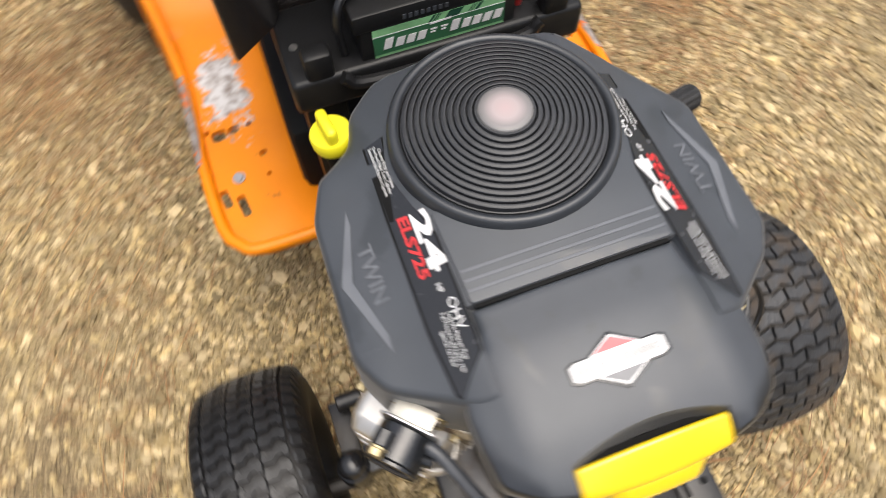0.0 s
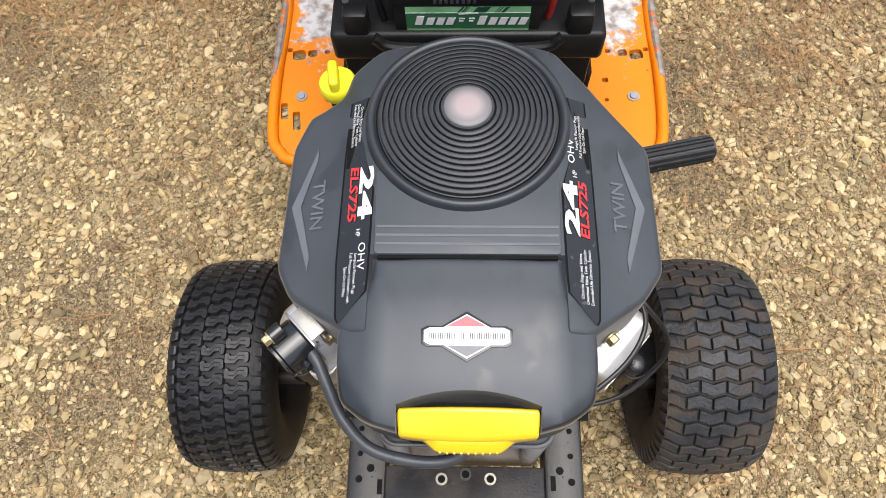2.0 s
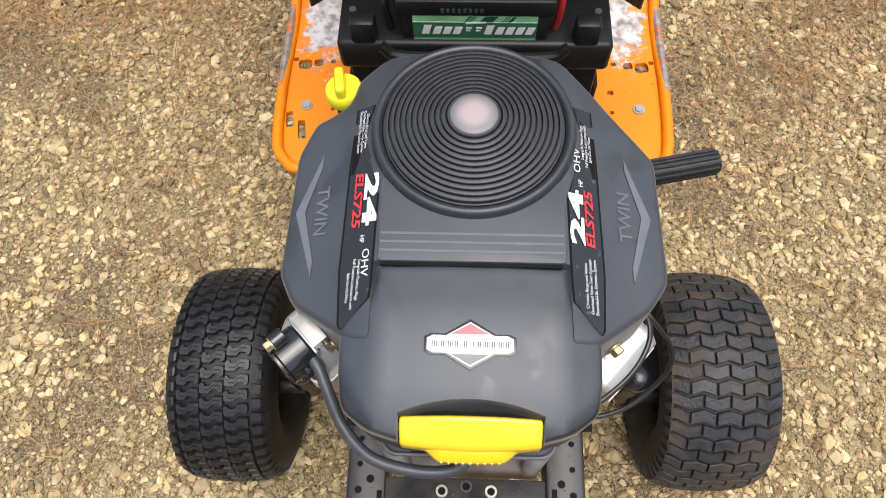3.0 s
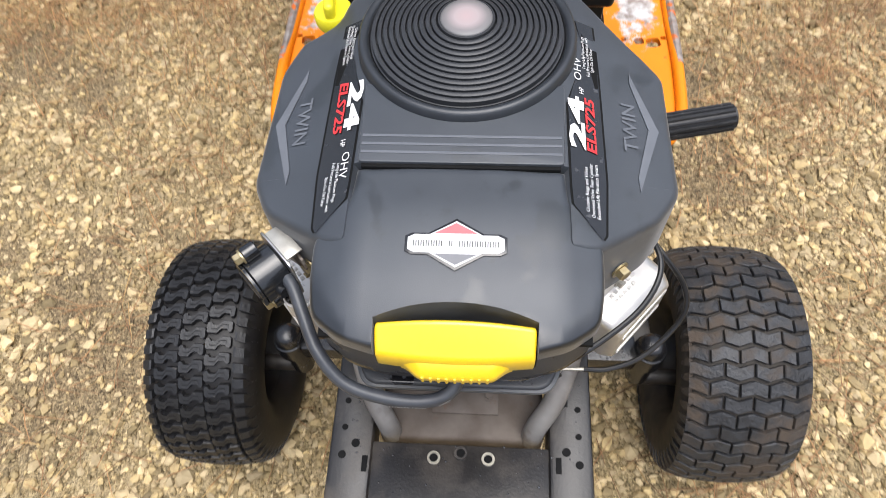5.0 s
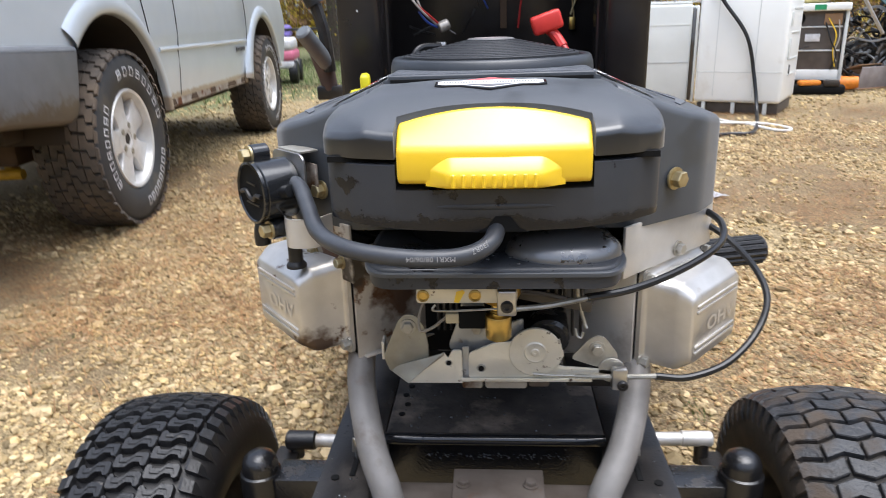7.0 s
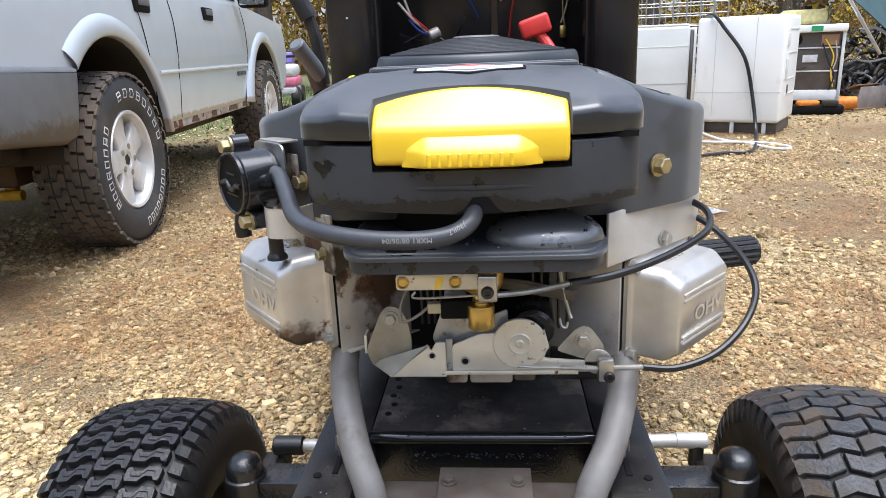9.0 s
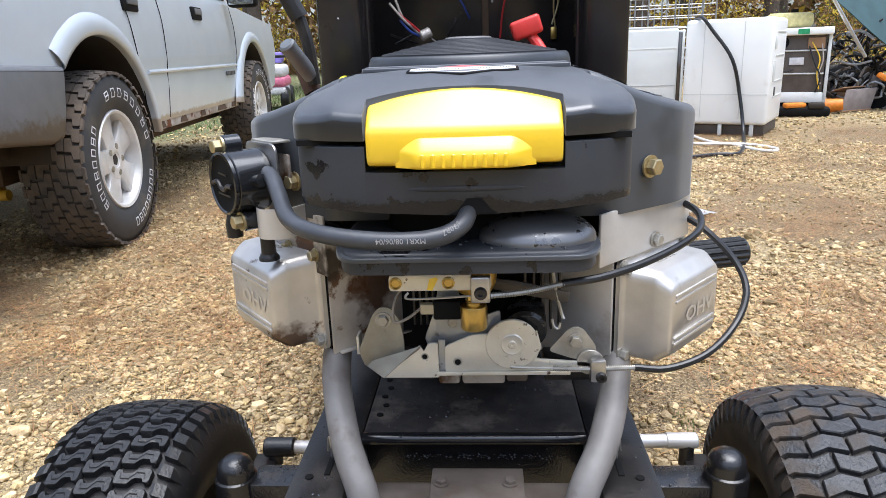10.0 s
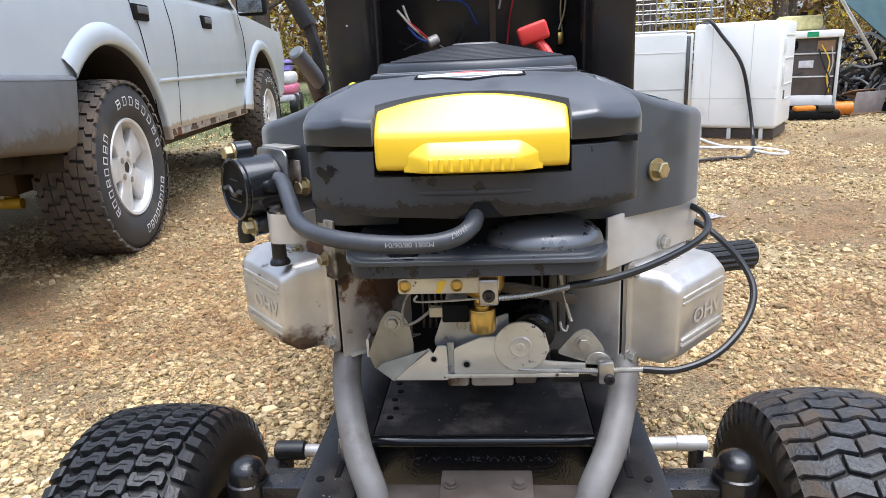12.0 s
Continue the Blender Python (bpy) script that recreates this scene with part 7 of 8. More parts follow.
def truck_wheel(truck, u, v):
    """A wheel: u along the truck, v outward from its hub plane."""
    R, W = 0.362, 0.236
    w = thing("wheel", "", "")
    for k in [k for k in w.keys()]:
        del w[k]
    w.parent = truck
    w.matrix_basis = pose(v, u, R)
    h = W / 2
    prof = [(0.200, -h * 0.80), (0.215, -h * 0.95), (0.275, -h * 1.06), (0.325, -h * 1.0), (0.350, -h * 0.9), (0.357, -h * 0.6), (0.359, 0)]
    prof += [(r, -q) for r, q in prof[-2::-1]]
    part("tyre", lathe(bmesh.new(), prof, (0, 0, 0), (1, 0, 0), 64), SIDEWALL, w, "black all-terrain tyre with raised white sidewall marks", smooth=60)
    shapes, n = [], 36
    pitch = math.tau * 0.36 / n
    for k in range(n):
        for c, f in enumerate((-0.36, -0.12, 0.12, 0.36)):
            a = (k + 0.5 * (c % 2)) * pitch
            x, d, t = f * W, W * 0.110, pitch * 0.40
            g = pitch * (0.22 if c < 2 else -0.22)
            shapes.append([(x - d, a - t + g), (x - 0.1 * d, a - t + g), (x + 0.1 * d, a - t - g), (x + d, a - t - g), (x + d, a + t - g), (x + 0.1 * d, a + t - g), (x - 0.1 * d, a + t + g), (x - d, a + t + g)])
        for s in (-1, 1):
            a = k * pitch
            shapes.append([(s * 0.476 * W, a - 0.40 * pitch), (s * 0.518 * W, a - 0.34 * pitch), (s * 0.518 * W, a + 0.34 * pitch), (s * 0.476 * W, a + 0.40 * pitch)])
    bm = bmesh.new()
    tread_blocks(bm, shapes, 0.3600, 0.0090, Matrix(), 0.008, h)
    bmesh.ops.recalc_face_normals(bm, faces=bm.faces)
    part("tread", bm, TRUCKTYRE, w, "muddy all-terrain tread blocks")
    rim = part("rim", lathe(bmesh.new(), [(0.209, h * 0.55), (0.208, h * 0.90), (0.203, h * 0.96), (0.192, h * 0.93), (0.182, h * 0.60), (0.172, h * 0.34), (0.05, h * 0.30), (0, h * 0.30)], (0, 0, 0), (1, 0, 0), 48), ALLOY, w, "dull silver five-spoke alloy wheel", smooth=40)
    for k in range(5):
        a = math.tau * k / 5 + 0.3
        m = Matrix.Rotation(a, 4, "X") @ Matrix.Translation((h * 0.46, 0, 0)) @ Matrix((Vector((0, 1, 0)), Vector((0, 0, 1)), Vector((1, 0, 0)))).transposed().to_4x4()
        plate("spoke", rounded([(-0.052, 0.02), (0.052, 0.02), (0.046, 0.10), (0.075, 0.184), (-0.075, 0.184), (-0.046, 0.10)], 0.012, 3), 0.030, m, ALLOY, rim, 0.006)
        b = Matrix.Rotation(a + 0.63, 4, "X")
        part("lug_nut", cyl(bmesh.new(), b @ Vector((h * 0.70, 0, 0.057)), b @ Vector((h * 0.76, 0, 0.057)), 0.013, 12), DIRTYDARKZINC, rim)
        part("rim_window", cyl(bmesh.new(), b @ Vector((h * 0.30, 0, 0.140)), b @ Vector((h * 0.37, 0, 0.140)), 0.024, 3), UNDER, rim)
    part("hub_cap", lathe(bmesh.new(), [(0.085, h * 0.60), (0.08, h * 0.72), (0.042, h * 0.76), (0.034, h * 0.74), (0.032, h * 0.66), (0, h * 0.66)], (0, 0, 0), (1, 0, 0), 32), ALLOY, rim)
    part("hub_hole", cyl(bmesh.new(), (h * 0.665, 0, 0), (h * 0.70, 0, 0), 0.024, 20), UNDER, rim)
    # Raised white sidewall marks, as plain hollow blocks round three arcs.
    wall = lambda r: h * step(r, (0.215, 0.95), (0.275, 1.06), (0.325, 1.0)) + 0.0012  # noqa: E731
    for mid, count, each, wide in ((-29, 8, 13.0, 0.0175), (-143, 8, 9.0, 0.0145), (90, 8, 9.0, 0.0145)):
        for k in range(count):
            bm = bmesh.new()
            m = Matrix.Rotation(radians(mid + (k - (count - 1) / 2) * each), 4, "X")
            bar = 0.0048
            strips = [(-wide, -wide + bar, 0.258, 0.275), (-wide, -wide + bar, 0.275, 0.296), (wide - bar, wide, 0.258, 0.275), (wide - bar, wide, 0.275, 0.296), (-wide, wide, 0.291, 0.296), (-wide, wide, 0.258, 0.263)]
            if k % 3 == 1:
                strips.append((-wide, wide, 0.276, 0.282))
            for t0, t1, r0, r1 in strips:
                bm.faces.new([bm.verts.new(m @ Vector((wall(r), t, r))) for t, r in ((t0, r0), (t1, r0), (t1, r1), (t0, r1))])
            part("sidewall_mark", bm, WHITEPLASTIC, w)
    return w


def build_truck():
    rear, front = Vector((-1.595, 2.215, 0)), Vector((-1.835, 4.885, 0))
    d = (front - rear).normalized()
    yaw = math.degrees(math.atan2(-d.x, d.y))
    truck = thing("sport_utility_truck", "parked silver sport utility truck with muddy tyres and rusty sills", "truck", pose(rear.x, rear.y, 0, 0, 0, yaw))
    base = 2.68
    # Side profile, u along the truck and z up, with the two wheel openings.
    arch = lambda c, r, a0, a1, n=14: [(c + r * math.cos(radians(a0 + (a1 - a0) * k / n)), 0.37 + r * math.sin(radians(a0 + (a1 - a0) * k / n))) for k in range(n + 1)]  # noqa: E731
    low = 0.46
    prof = [(-1.02, 0.75), (-0.44, 0.75)] + arch(0, 0.50, 134, 6) + [(0.505, low), (base - 0.51, low)] + arch(base, 0.50, 172, 14) + [(base + 0.505, low), (base + 0.80, 0.50), (base + 0.86, 0.80), (base + 0.80, 1.02), (base - 0.30, 1.10), (-0.98, 1.10)]
    wide = 1.58
    bm = bmesh.new()
    # The side is cut into strips by height, so that it swells outward at its middle.
    faces = [bm.verts.new((0, u, z)) for u, z in prof]
    bm.faces.new(faces)
    for z in (0.52, 0.60, 0.68, 0.78, 0.90, 1.02):
        bmesh.ops.bisect_plane(bm, geom=bm.verts[:] + bm.edges[:] + bm.faces[:], plane_co=(0, 0, z), plane_no=(0, 0, 1))
    rim = [e for e in bm.edges if len(e.link_faces) == 1]
    swell = lambda z: step(z, (0.40, -0.005), (0.46, 0.035), (0.66, 0.055), (0.70, 0.050), (0.74, 0.062), (0.95, 0.060), (1.10, 0.035))  # noqa: E731
    for v in bm.verts:
        v.co.x = swell(v.co.z)
    r = bmesh.ops.extrude_edge_only(bm, edges=rim)
    for v in (g for g in r["geom"] if isinstance(g, bmesh.types.BMVert)):
        v.co.x = -wide
    bmesh.ops.recalc_face_normals(bm, faces=bm.faces)
    body = part("body", bm, SILVER, truck, "silver painted body side", smooth=30)
    bm = bmesh.new()
    bm.faces.new([bm.verts.new((-wide, u, z)) for u, z in prof])
    bmesh.ops.solidify(bm, geom=bm.faces[:], thickness=0.02)
    bmesh.ops.triangulate(bm, faces=bm.faces)
    bmesh.ops.recalc_face_normals(bm, faces=bm.faces)
    part("far_side", bm, SILVER, truck, smooth=0)
    # Cabin above the belt line.
    cab = [(-0.96, 1.10), (base - 0.42, 1.10), (base - 0.95, 1.62), (-0.80, 1.64)]
    bm = bmesh.new()
    lo = [bm.verts.new((step(z, (1.1, 0.03), (1.64, -0.12)), u, z)) for u, z in cab]
    hi = [bm.verts.new((-wide + 0.1, u, z)) for u, z in cab]
    bm.faces.new(lo)
    bm.faces.new(hi[::-1])
    for k in range(4):
        bm.faces.new((lo[k], lo[(k + 1) % 4], hi[(k + 1) % 4], hi[k]))
    bmesh.ops.recalc_face_normals(bm, faces=bm.faces)
    part("cabin", bm, SILVER, truck)
    for a, b in ((-0.75, -0.02), (0.03, 0.72), (0.80, 1.72)):
        z0, z1 = 1.13, 1.55
        bm = bmesh.new()
        bm.faces.new([bm.verts.new((step(z, (1.1, 0.034), (1.64, -0.116)), u, z)) for u, z in ((a, z0), (b if b < 1.5 else b + 0.42, z0), (b, z1), (a, z1))])
        bmesh.ops.solidify(bm, geom=bm.faces[:], thickness=0.006)
        part("window", bm, GLASS, truck)
    # Door seams, mouldings, handles.
    seams = ((0.46, 0.50, 0.30, 1.10), (0.76, 0.47, 0.76, 1.10), (base - 0.52, 0.47, base - 0.50, 1.10))
    for u0, z0, u1, z1 in seams:
        part("door_seam", tube(bmesh.new(), [(swell(z) + 0.0005, u0 + (u1 - u0) * (z - z0) / (z1 - z0), z) for z in (z0, 0.6, 0.68, 0.78, 0.95, z1)], 0.0022, 6), DEEP, body)
    for u in (0.395, 1.37):
        grip = boxpart("door_handle", (swell(1.01) + 0.002, u, 1.012), (0.022, 0.17, 0.072), DEEP, body, 0.008)
        boxpart("handle_flap", (swell(1.01) + 0.014, u + 0.01, 1.022), (0.010, 0.12, 0.034), BUMPER, grip, 0.004)
    part("side_moulding", tube(bmesh.new(), [(swell(0.70) + 0.004, u, 0.705) for u in (0.50, 1.2, base - 0.52)], 0.010, 8), SILVER, body)
    bm = bmesh.new()
    for k in range(6):
        box(bm, (swell(0.66) + 0.004, base - 0.80 + 0.036 * k, 0.655), (0.008, 0.022, 0.026), None)
    part("side_badge", bm, DARKINK, body)
    # Flares round the wheel openings.
    for c in (0, base):
        bm = bmesh.new()
        rows = []
        for k in range(25):
            a = radians(132 - 126 * k / 24) if c == 0 else radians(172 - 160 * k / 24)
            o = Vector((0, math.cos(a), math.sin(a)))
            m = Vector((0, c, 0.37))
            g = 1.0 - 0.55 * k / 24
            rows.append([bm.verts.new(m + o * (0.495 + g * rr) + Vector((x, 0, 0))) for rr, x in ((0.0, 0.030), (0.0, 0.066), (0.005, 0.075), (0.026, 0.081), (0.060, 0.078), (0.095, 0.068), (0.115, 0.045))])
        for p, q in zip(rows, rows[1:]):
            for k in range(6):
                bm.faces.new((p[k], p[k + 1], q[k + 1], q[k]))
        bmesh.ops.recalc_face_normals(bm, faces=bm.faces)
        part("wheel_flare", bm, SILVER, truck, "pale silver wheel arch flare", smooth=60)
        lin = lathe(bmesh.new(), [(0.493, 0.0), (0.493, -0.45), (0.2, -0.46), (0, -0.46)], (0.045, c, 0.37), (1, 0, 0), 40)
        bmesh.ops.bisect_plane(lin, geom=lin.verts[:] + lin.edges[:] + lin.faces[:], plane_co=(0, 0, 0.42), plane_no=(0, 0, 1), clear_inner=True)
        part("arch_lining", lin, UNDER, truck)
    # Bumper end, sill, underbody.
    bm = prism(bmesh.new(), rounded([(-1.10, 0.545), (-0.75, 0.515), (-0.50, 0.490), (-0.425, 0.505), (-0.385, 0.60), (-0.345, 0.752), (-1.10, 0.775)], 0.025, 3), 0.30, Matrix.Translation((-0.215, 0, 0)) @ Matrix((Vector((0, 1, 0)), Vector((0, 0, 1)), Vector((1, 0, 0)))).transposed().to_4x4(), 0.02)
    part("rear_bumper", bm, BUMPER, truck, "mud-splashed grey plastic bumper end", smooth=50)
    boxpart("tail_panel", (-0.80, -0.98, 0.85), (1.5, 0.06, 0.5), SILVER, truck, 0.02)
    sill = boxpart("rocker_sill", (-0.02, base / 2, 0.452), (0.10, base - 0.90, 0.075), SILL, truck, 0.015, label="rocker sill caked with mud and rust", seg=2)
    for k, (u, w, h) in enumerate(((0.60, 0.20, 0.05), (0.98, 0.12, 0.035), (1.34, 0.10, 0.05), (1.75, 0.22, 0.05), (2.05, 0.12, 0.06))):
        part("rust_patch", prism(bmesh.new(), rounded([(u - w / 2, 0.428), (u + w / 2, 0.425), (u + w * 0.3, 0.43 + h), (u + w * 0.1, 0.43 + h * 0.7), (u - w * 0.2, 0.43 + h * 0.9)], 0.01, 2), 0.004, Matrix.Translation((0.0285, 0, 0)) @ Matrix((Vector((0, 1, 0)), Vector((0, 0, 1)), Vector((1, 0, 0)))).transposed().to_4x4()), RUSTFRAME, sill)
    boxpart("frame_beam", (-0.30, base / 2, 0.37), (0.10, base + 0.6, 0.12), RUSTFRAME, truck, 0.02)
    boxpart("floor_pan", (-0.80, base / 2, 0.47), (1.4, base + 1.2, 0.06), UNDER, truck, 0.01)
    part("rear_axle", cyl(bmesh.new(), (-1.5, 0, 0.36), (-0.1, 0, 0.36), 0.045, 16), UNDER, truck)
    part("shock_absorber", cyl(bmesh.new(), (-0.36, -0.16, 0.25), (-0.42, -0.10, 0.60), 0.028, 14), mat("yellow_shock", (0.65, 0.38, 0.02), 0.5), truck, "yellow shock absorber")
    part("tow_hook", cyl(bmesh.new(), (-0.30, -0.20, 0.265), (-0.42, -0.20, 0.265), 0.022, 12), mat("yellow_bush", (0.65, 0.38, 0.02), 0.5), truck)
    # Mirror.
    mirror = boxpart("door_mirror", (0.17, base - 0.62, 1.145), (0.20, 0.10, 0.13), DEEP, truck, 0.03, label="black door mirror", seg=3)
    boxpart("mirror_glass", (0.17, base - 0.6735, 1.145), (0.165, 0.004, 0.095), mat("mirror", (0.8, 0.8, 0.8), 0.03, 1.0), mirror, 0.0)
    for u in (0, base):
        truck_wheel(truck, u, -0.032)
        far = truck_wheel(truck, u, -1.473)
        far.rotation_euler = (0, 0, math.pi)
    return truck


# ---- appliances and clutter behind ----


def build_appliances():
    # The big white cabinet with its coiled cord.
    a = thing("upright_freezer", "large white enamel appliance cabinet standing on the gravel", "appliance", pose(2.104, 5.456, 0, 0, 0, -30))
    boxpart("cabinet", (0, 0, 0.50), (0.66, 0.66, 0.82), ENAMEL, a, 0.03, label="white enamel cabinet", seg=3)
    boxpart("plinth", (0, 0.01, 0.045), (0.62, 0.58, 0.085), BACKSTEEL, a, 0.01)
    for x in (-0.18, 0.12):
        boxpart("panel_seam", (x, -0.3305, 0.52), (0.006, 0.003, 0.76), GREYENAMEL, a, 0.0)
    boxpart("panel_seam", (0, -0.3305, 0.33), (0.64, 0.003, 0.006), GREYENAMEL, a, 0.0)
    for x in (-0.25, -0.02, 0.22):
        boxpart("foot", (x, -0.30, 0.05), (0.03, 0.03, 0.10), GREYENAMEL, a, 0.004)
    boxpart("hinge", (0.335, -0.22, 0.50), (0.012, 0.05, 0.16), GREYENAMEL, a, 0.003)
    boxpart("hinge", (0.335, -0.22, 0.72), (0.012, 0.05, 0.10), GREYENAMEL, a, 0.003)
    for z in (0.30, 0.42, 0.62, 0.80):
        boxpart("side_rib", (0.332, 0.05, z), (0.006, 0.40, 0.012), GREYENAMEL, a, 0.002)
    boxpart("badge", (0.333, -0.10, 0.34), (0.006, 0.04, 0.07), DARKINK, a, 0.001)
    b = thing("washing_machine", "pale grey-white appliance standing beside the larger one", "appliance", pose(1.36, 5.75, 0, 0, 0, -6))
    boxpart("cabinet", (0, 0, 0.47), (0.60, 0.60, 0.78), GREYENAMEL, b, 0.025, seg=3)
    boxpart("door_gasket", (0.315, -0.02, 0.46), (0.030, 0.52, 0.74), BUMPER, b, 0.014, seg=3)
    boxpart("door_rim", (0.340, -0.02, 0.46), (0.020, 0.54, 0.77), ENAMEL, b, 0.009, seg=3)
    boxpart("end_panel", (-0.33, -0.03, 0.50), (0.055, 0.60, 0.84), ENAMEL, b, 0.008)
    boxpart("end_latch", (-0.33, -0.333, 0.78), (0.030, 0.008, 0.05), GREYENAMEL, b, 0.002)
    boxpart("top", (0, 0, 0.866), (0.58, 0.58, 0.020), GREYENAMEL, b, 0.009)
    boxpart("panel_seam", (0, -0.3015, 0.40), (0.58, 0.003, 0.005), GREYINK, b, 0.0)
    boxpart("panel_seam", (0, -0.3015, 0.70), (0.58, 0.003, 0.004), ENAMEL, b, 0.0)
    boxpart("plinth", (0, 0.02, 0.04), (0.62, 0.54, 0.08), BACKSTEEL, b, 0.01)
    c = thing("dishwasher", "gutted dishwasher with a white top and brown inner panels", "appliance", pose(3.20, 6.85, 0, 0, 0, -24))
    boxpart("back_panel", (0, 0.0, 0.46), (0.50, 0.46, 0.62), BACKSTEEL, c, 0.01)
    boxpart("top", (0.0, -0.02, 0.80), (0.60, 0.56, 0.07), ENAMEL, c, 0.015, seg=3)
    boxpart("lower_panel", (0.0, -0.235, 0.17), (0.52, 0.02, 0.10), ENAMEL, c, 0.006)
    boxpart("side_wall", (-0.275, 0.0, 0.45), (0.03, 0.50, 0.66), GREYENAMEL, c, 0.006)
    boxpart("side_wall", (0.275, 0.0, 0.45), (0.03, 0.50, 0.66), GREYENAMEL, c, 0.006)
    for z in (0.40, 0.62):
        boxpart("rail", (0.0, -0.236, z), (0.50, 0.012, 0.014), GREYENAMEL, c, 0.003)
    boxpart("sticker", (0.0, -0.236, 0.52), (0.13, 0.006, 0.07), WHITEPLASTIC, c, 0.001)
    boxpart("tape", (0.04, -0.303, 0.80), (0.10, 0.004, 0.05), GREENPLASTIC, c, 0.0)
    boxpart("wood_block", (0.16, -0.235, 0.69), (0.15, 0.03, 0.10), CARD, c, 0.006)
    part("speaker_port", cyl(bmesh.new(), (-0.14, -0.228, 0.70), (-0.14, -0.236, 0.70), 0.06, 20), DEEP, c)
    part("harness", tube(bmesh.new(), [(0.12, -0.25, 0.70), (0.20, -0.26, 0.55), (0.19, -0.26, 0.40), (0.22, -0.25, 0.25)], 0.006, 8), YELLOW, c)
    part("harness", tube(bmesh.new(), [(0.10, -0.25, 0.66), (0.16, -0.265, 0.50), (0.22, -0.26, 0.36), (0.19, -0.25, 0.22)], 0.007, 8), CABLE, c)
    part("harness", tube(bmesh.new(), [(0.21, -0.25, 0.68), (0.23, -0.265, 0.52), (0.20, -0.26, 0.38), (0.23, -0.25, 0.30)], 0.005, 8), WIREWHITE, c)
    part("lead_loop", tube(bmesh.new(), [(-0.18, -0.24, 0.46), (-0.10, -0.26, 0.42), (-0.02, -0.25, 0.44)], 0.005, 8), CABLE, c)
    boxpart("door_edge", (-0.305, -0.10, 0.47), (0.022, 0.42, 0.72), DEEP, c, 0.006)
    boxpart("plinth", (0, 0.0, 0.06), (0.50, 0.44, 0.12), DEEP, c, 0.01)
    j = thing("plastic_jug", "cloudy yellow plastic jug lying on the appliance", "jug", pose(3.12, 6.92, 0.838, 0, 0, 10))
    boxpart("body", (0, 0, 0.075), (0.42, 0.22, 0.145), JUG, j, 0.05, seg=4)
    part("cap", cyl(bmesh.new(), (0.03, -0.02, 0.148), (0.03, -0.02, 0.18), 0.035, 16), DEEP, j)
    cord = part("black_cord", tube(bmesh.new(), [(1.75, 5.42, 0.924), (1.755, 5.245, 0.922), (1.82, 5.20, 0.83), (1.965, 5.115, 0.60), (2.035, 5.075, 0.30), (2.03, 4.92, 0.03), (1.82, 4.34, 0.016), (1.70, 4.12, 0.015), (1.58, 4.12, 0.015), (1.30, 4.00, 0.015)], 0.014, 10), CABLE)
    tagged(cord, "thick black cord draped over the white cabinet to the ground", "cord")
    rope = part("white_cord", tube(bmesh.new(), [(1.66, 5.12, 0.03), (1.72, 4.75, 0.015), (1.83, 4.54, 0.015), (1.90, 4.28, 0.015), (1.98, 4.21, 0.015), (2.04, 4.32, 0.015), (1.95, 4.52, 0.016), (1.80, 4.56, 0.020), (1.62, 4.62, 0.018), (1.45, 4.70, 0.016)], 0.011, 8), ROPE)
    tagged(rope, "white cord lying in loops on the gravel", "cord")
    card = thing("cardboard_box", "crushed open cardboard box on the ground", "box", pose(3.75, 6.85, 0, 0, 0, 25))
    boxpart("side", (0, -0.12, 0.12), (0.42, 0.012, 0.22), CARDGREY, card, 0.002, Matrix.Rotation(radians(12), 3, "X"))
    boxpart("side", (0, 0.12, 0.11), (0.42, 0.012, 0.22), CARD, card, 0.002)
    boxpart("flap", (-0.05, -0.02, 0.22), (0.32, 0.16, 0.01), CARD, card, 0.002, Matrix.Rotation(radians(-20), 3, "X"))
    boxpart("flap", (0.26, -0.05, 0.22), (0.18, 0.012, 0.24), CARDGREY, card, 0.002, Matrix.Rotation(radians(24), 3, "Y"))
    boxpart("bottom", (0, 0, 0.012), (0.42, 0.24, 0.012), CARD, card, 0.002)
    cone = part("orange_bucket", cyl(bmesh.new(), (3.40, 6.62, 0.075), (3.56, 6.55, 0.095), 0.075, 18, r2=0.055), SAFETY)
    tagged(cone, "tipped orange plastic pot on the ground", "pot")
    scrap = thing("scrap_tray", "rusty scrap and black tray under the appliance", "scrap", pose(3.10, 6.45, 0, 0, 0, -20))
    boxpart("tray", (0, 0, 0.05), (0.52, 0.20, 0.08), DEEP, scrap, 0.02)
    boxpart("lump", (-0.05, -0.04, 0.11), (0.20, 0.10, 0.05), SAFETY, scrap, 0.02, Matrix.Rotation(0.3, 3, "Z"))
    boxpart("lump", (0.14, -0.05, 0.11), (0.14, 0.12, 0.06), UNDER, scrap, 0.02)
    # Heap of bicycle frames and parts.
    heap = thing("scrap_heap", "tangled heap of black bicycle frames and metal parts", "scrap heap", pose(4.10, 7.3, 0))
    rng = random.Random(8)
    mound = lathe(bmesh.new(), [(0.6, 0), (0.5, 0.12), (0.35, 0.28), (0.2, 0.42), (0, 0.48)], (0, 0.25, 0), (0, 0, 1), 18)
    part("mound", mound, DEEP, heap)
    for k in range(210):
        x, y, z = rng.uniform(-0.62, 0.62), rng.uniform(-0.55, 0.25), rng.uniform(0.05, 0.80)
        ln, a, e = rng.uniform(0.06, 0.34), rng.uniform(0, 6.28), rng.uniform(-0.6, 0.9)
        dx = Vector((math.cos(a) * math.cos(e), math.sin(a) * math.cos(e), math.sin(e))) * ln
        mt = rng.choice((BLACKPAINT, DEEP, BLACKPAINT, STAINED, GREYINK, UNDER, GALV, BLACKPAINT))
        p = Vector((x, y, z))
        q = Vector((x + dx.x, y + dx.y, max(0.03, z + dx.z)))
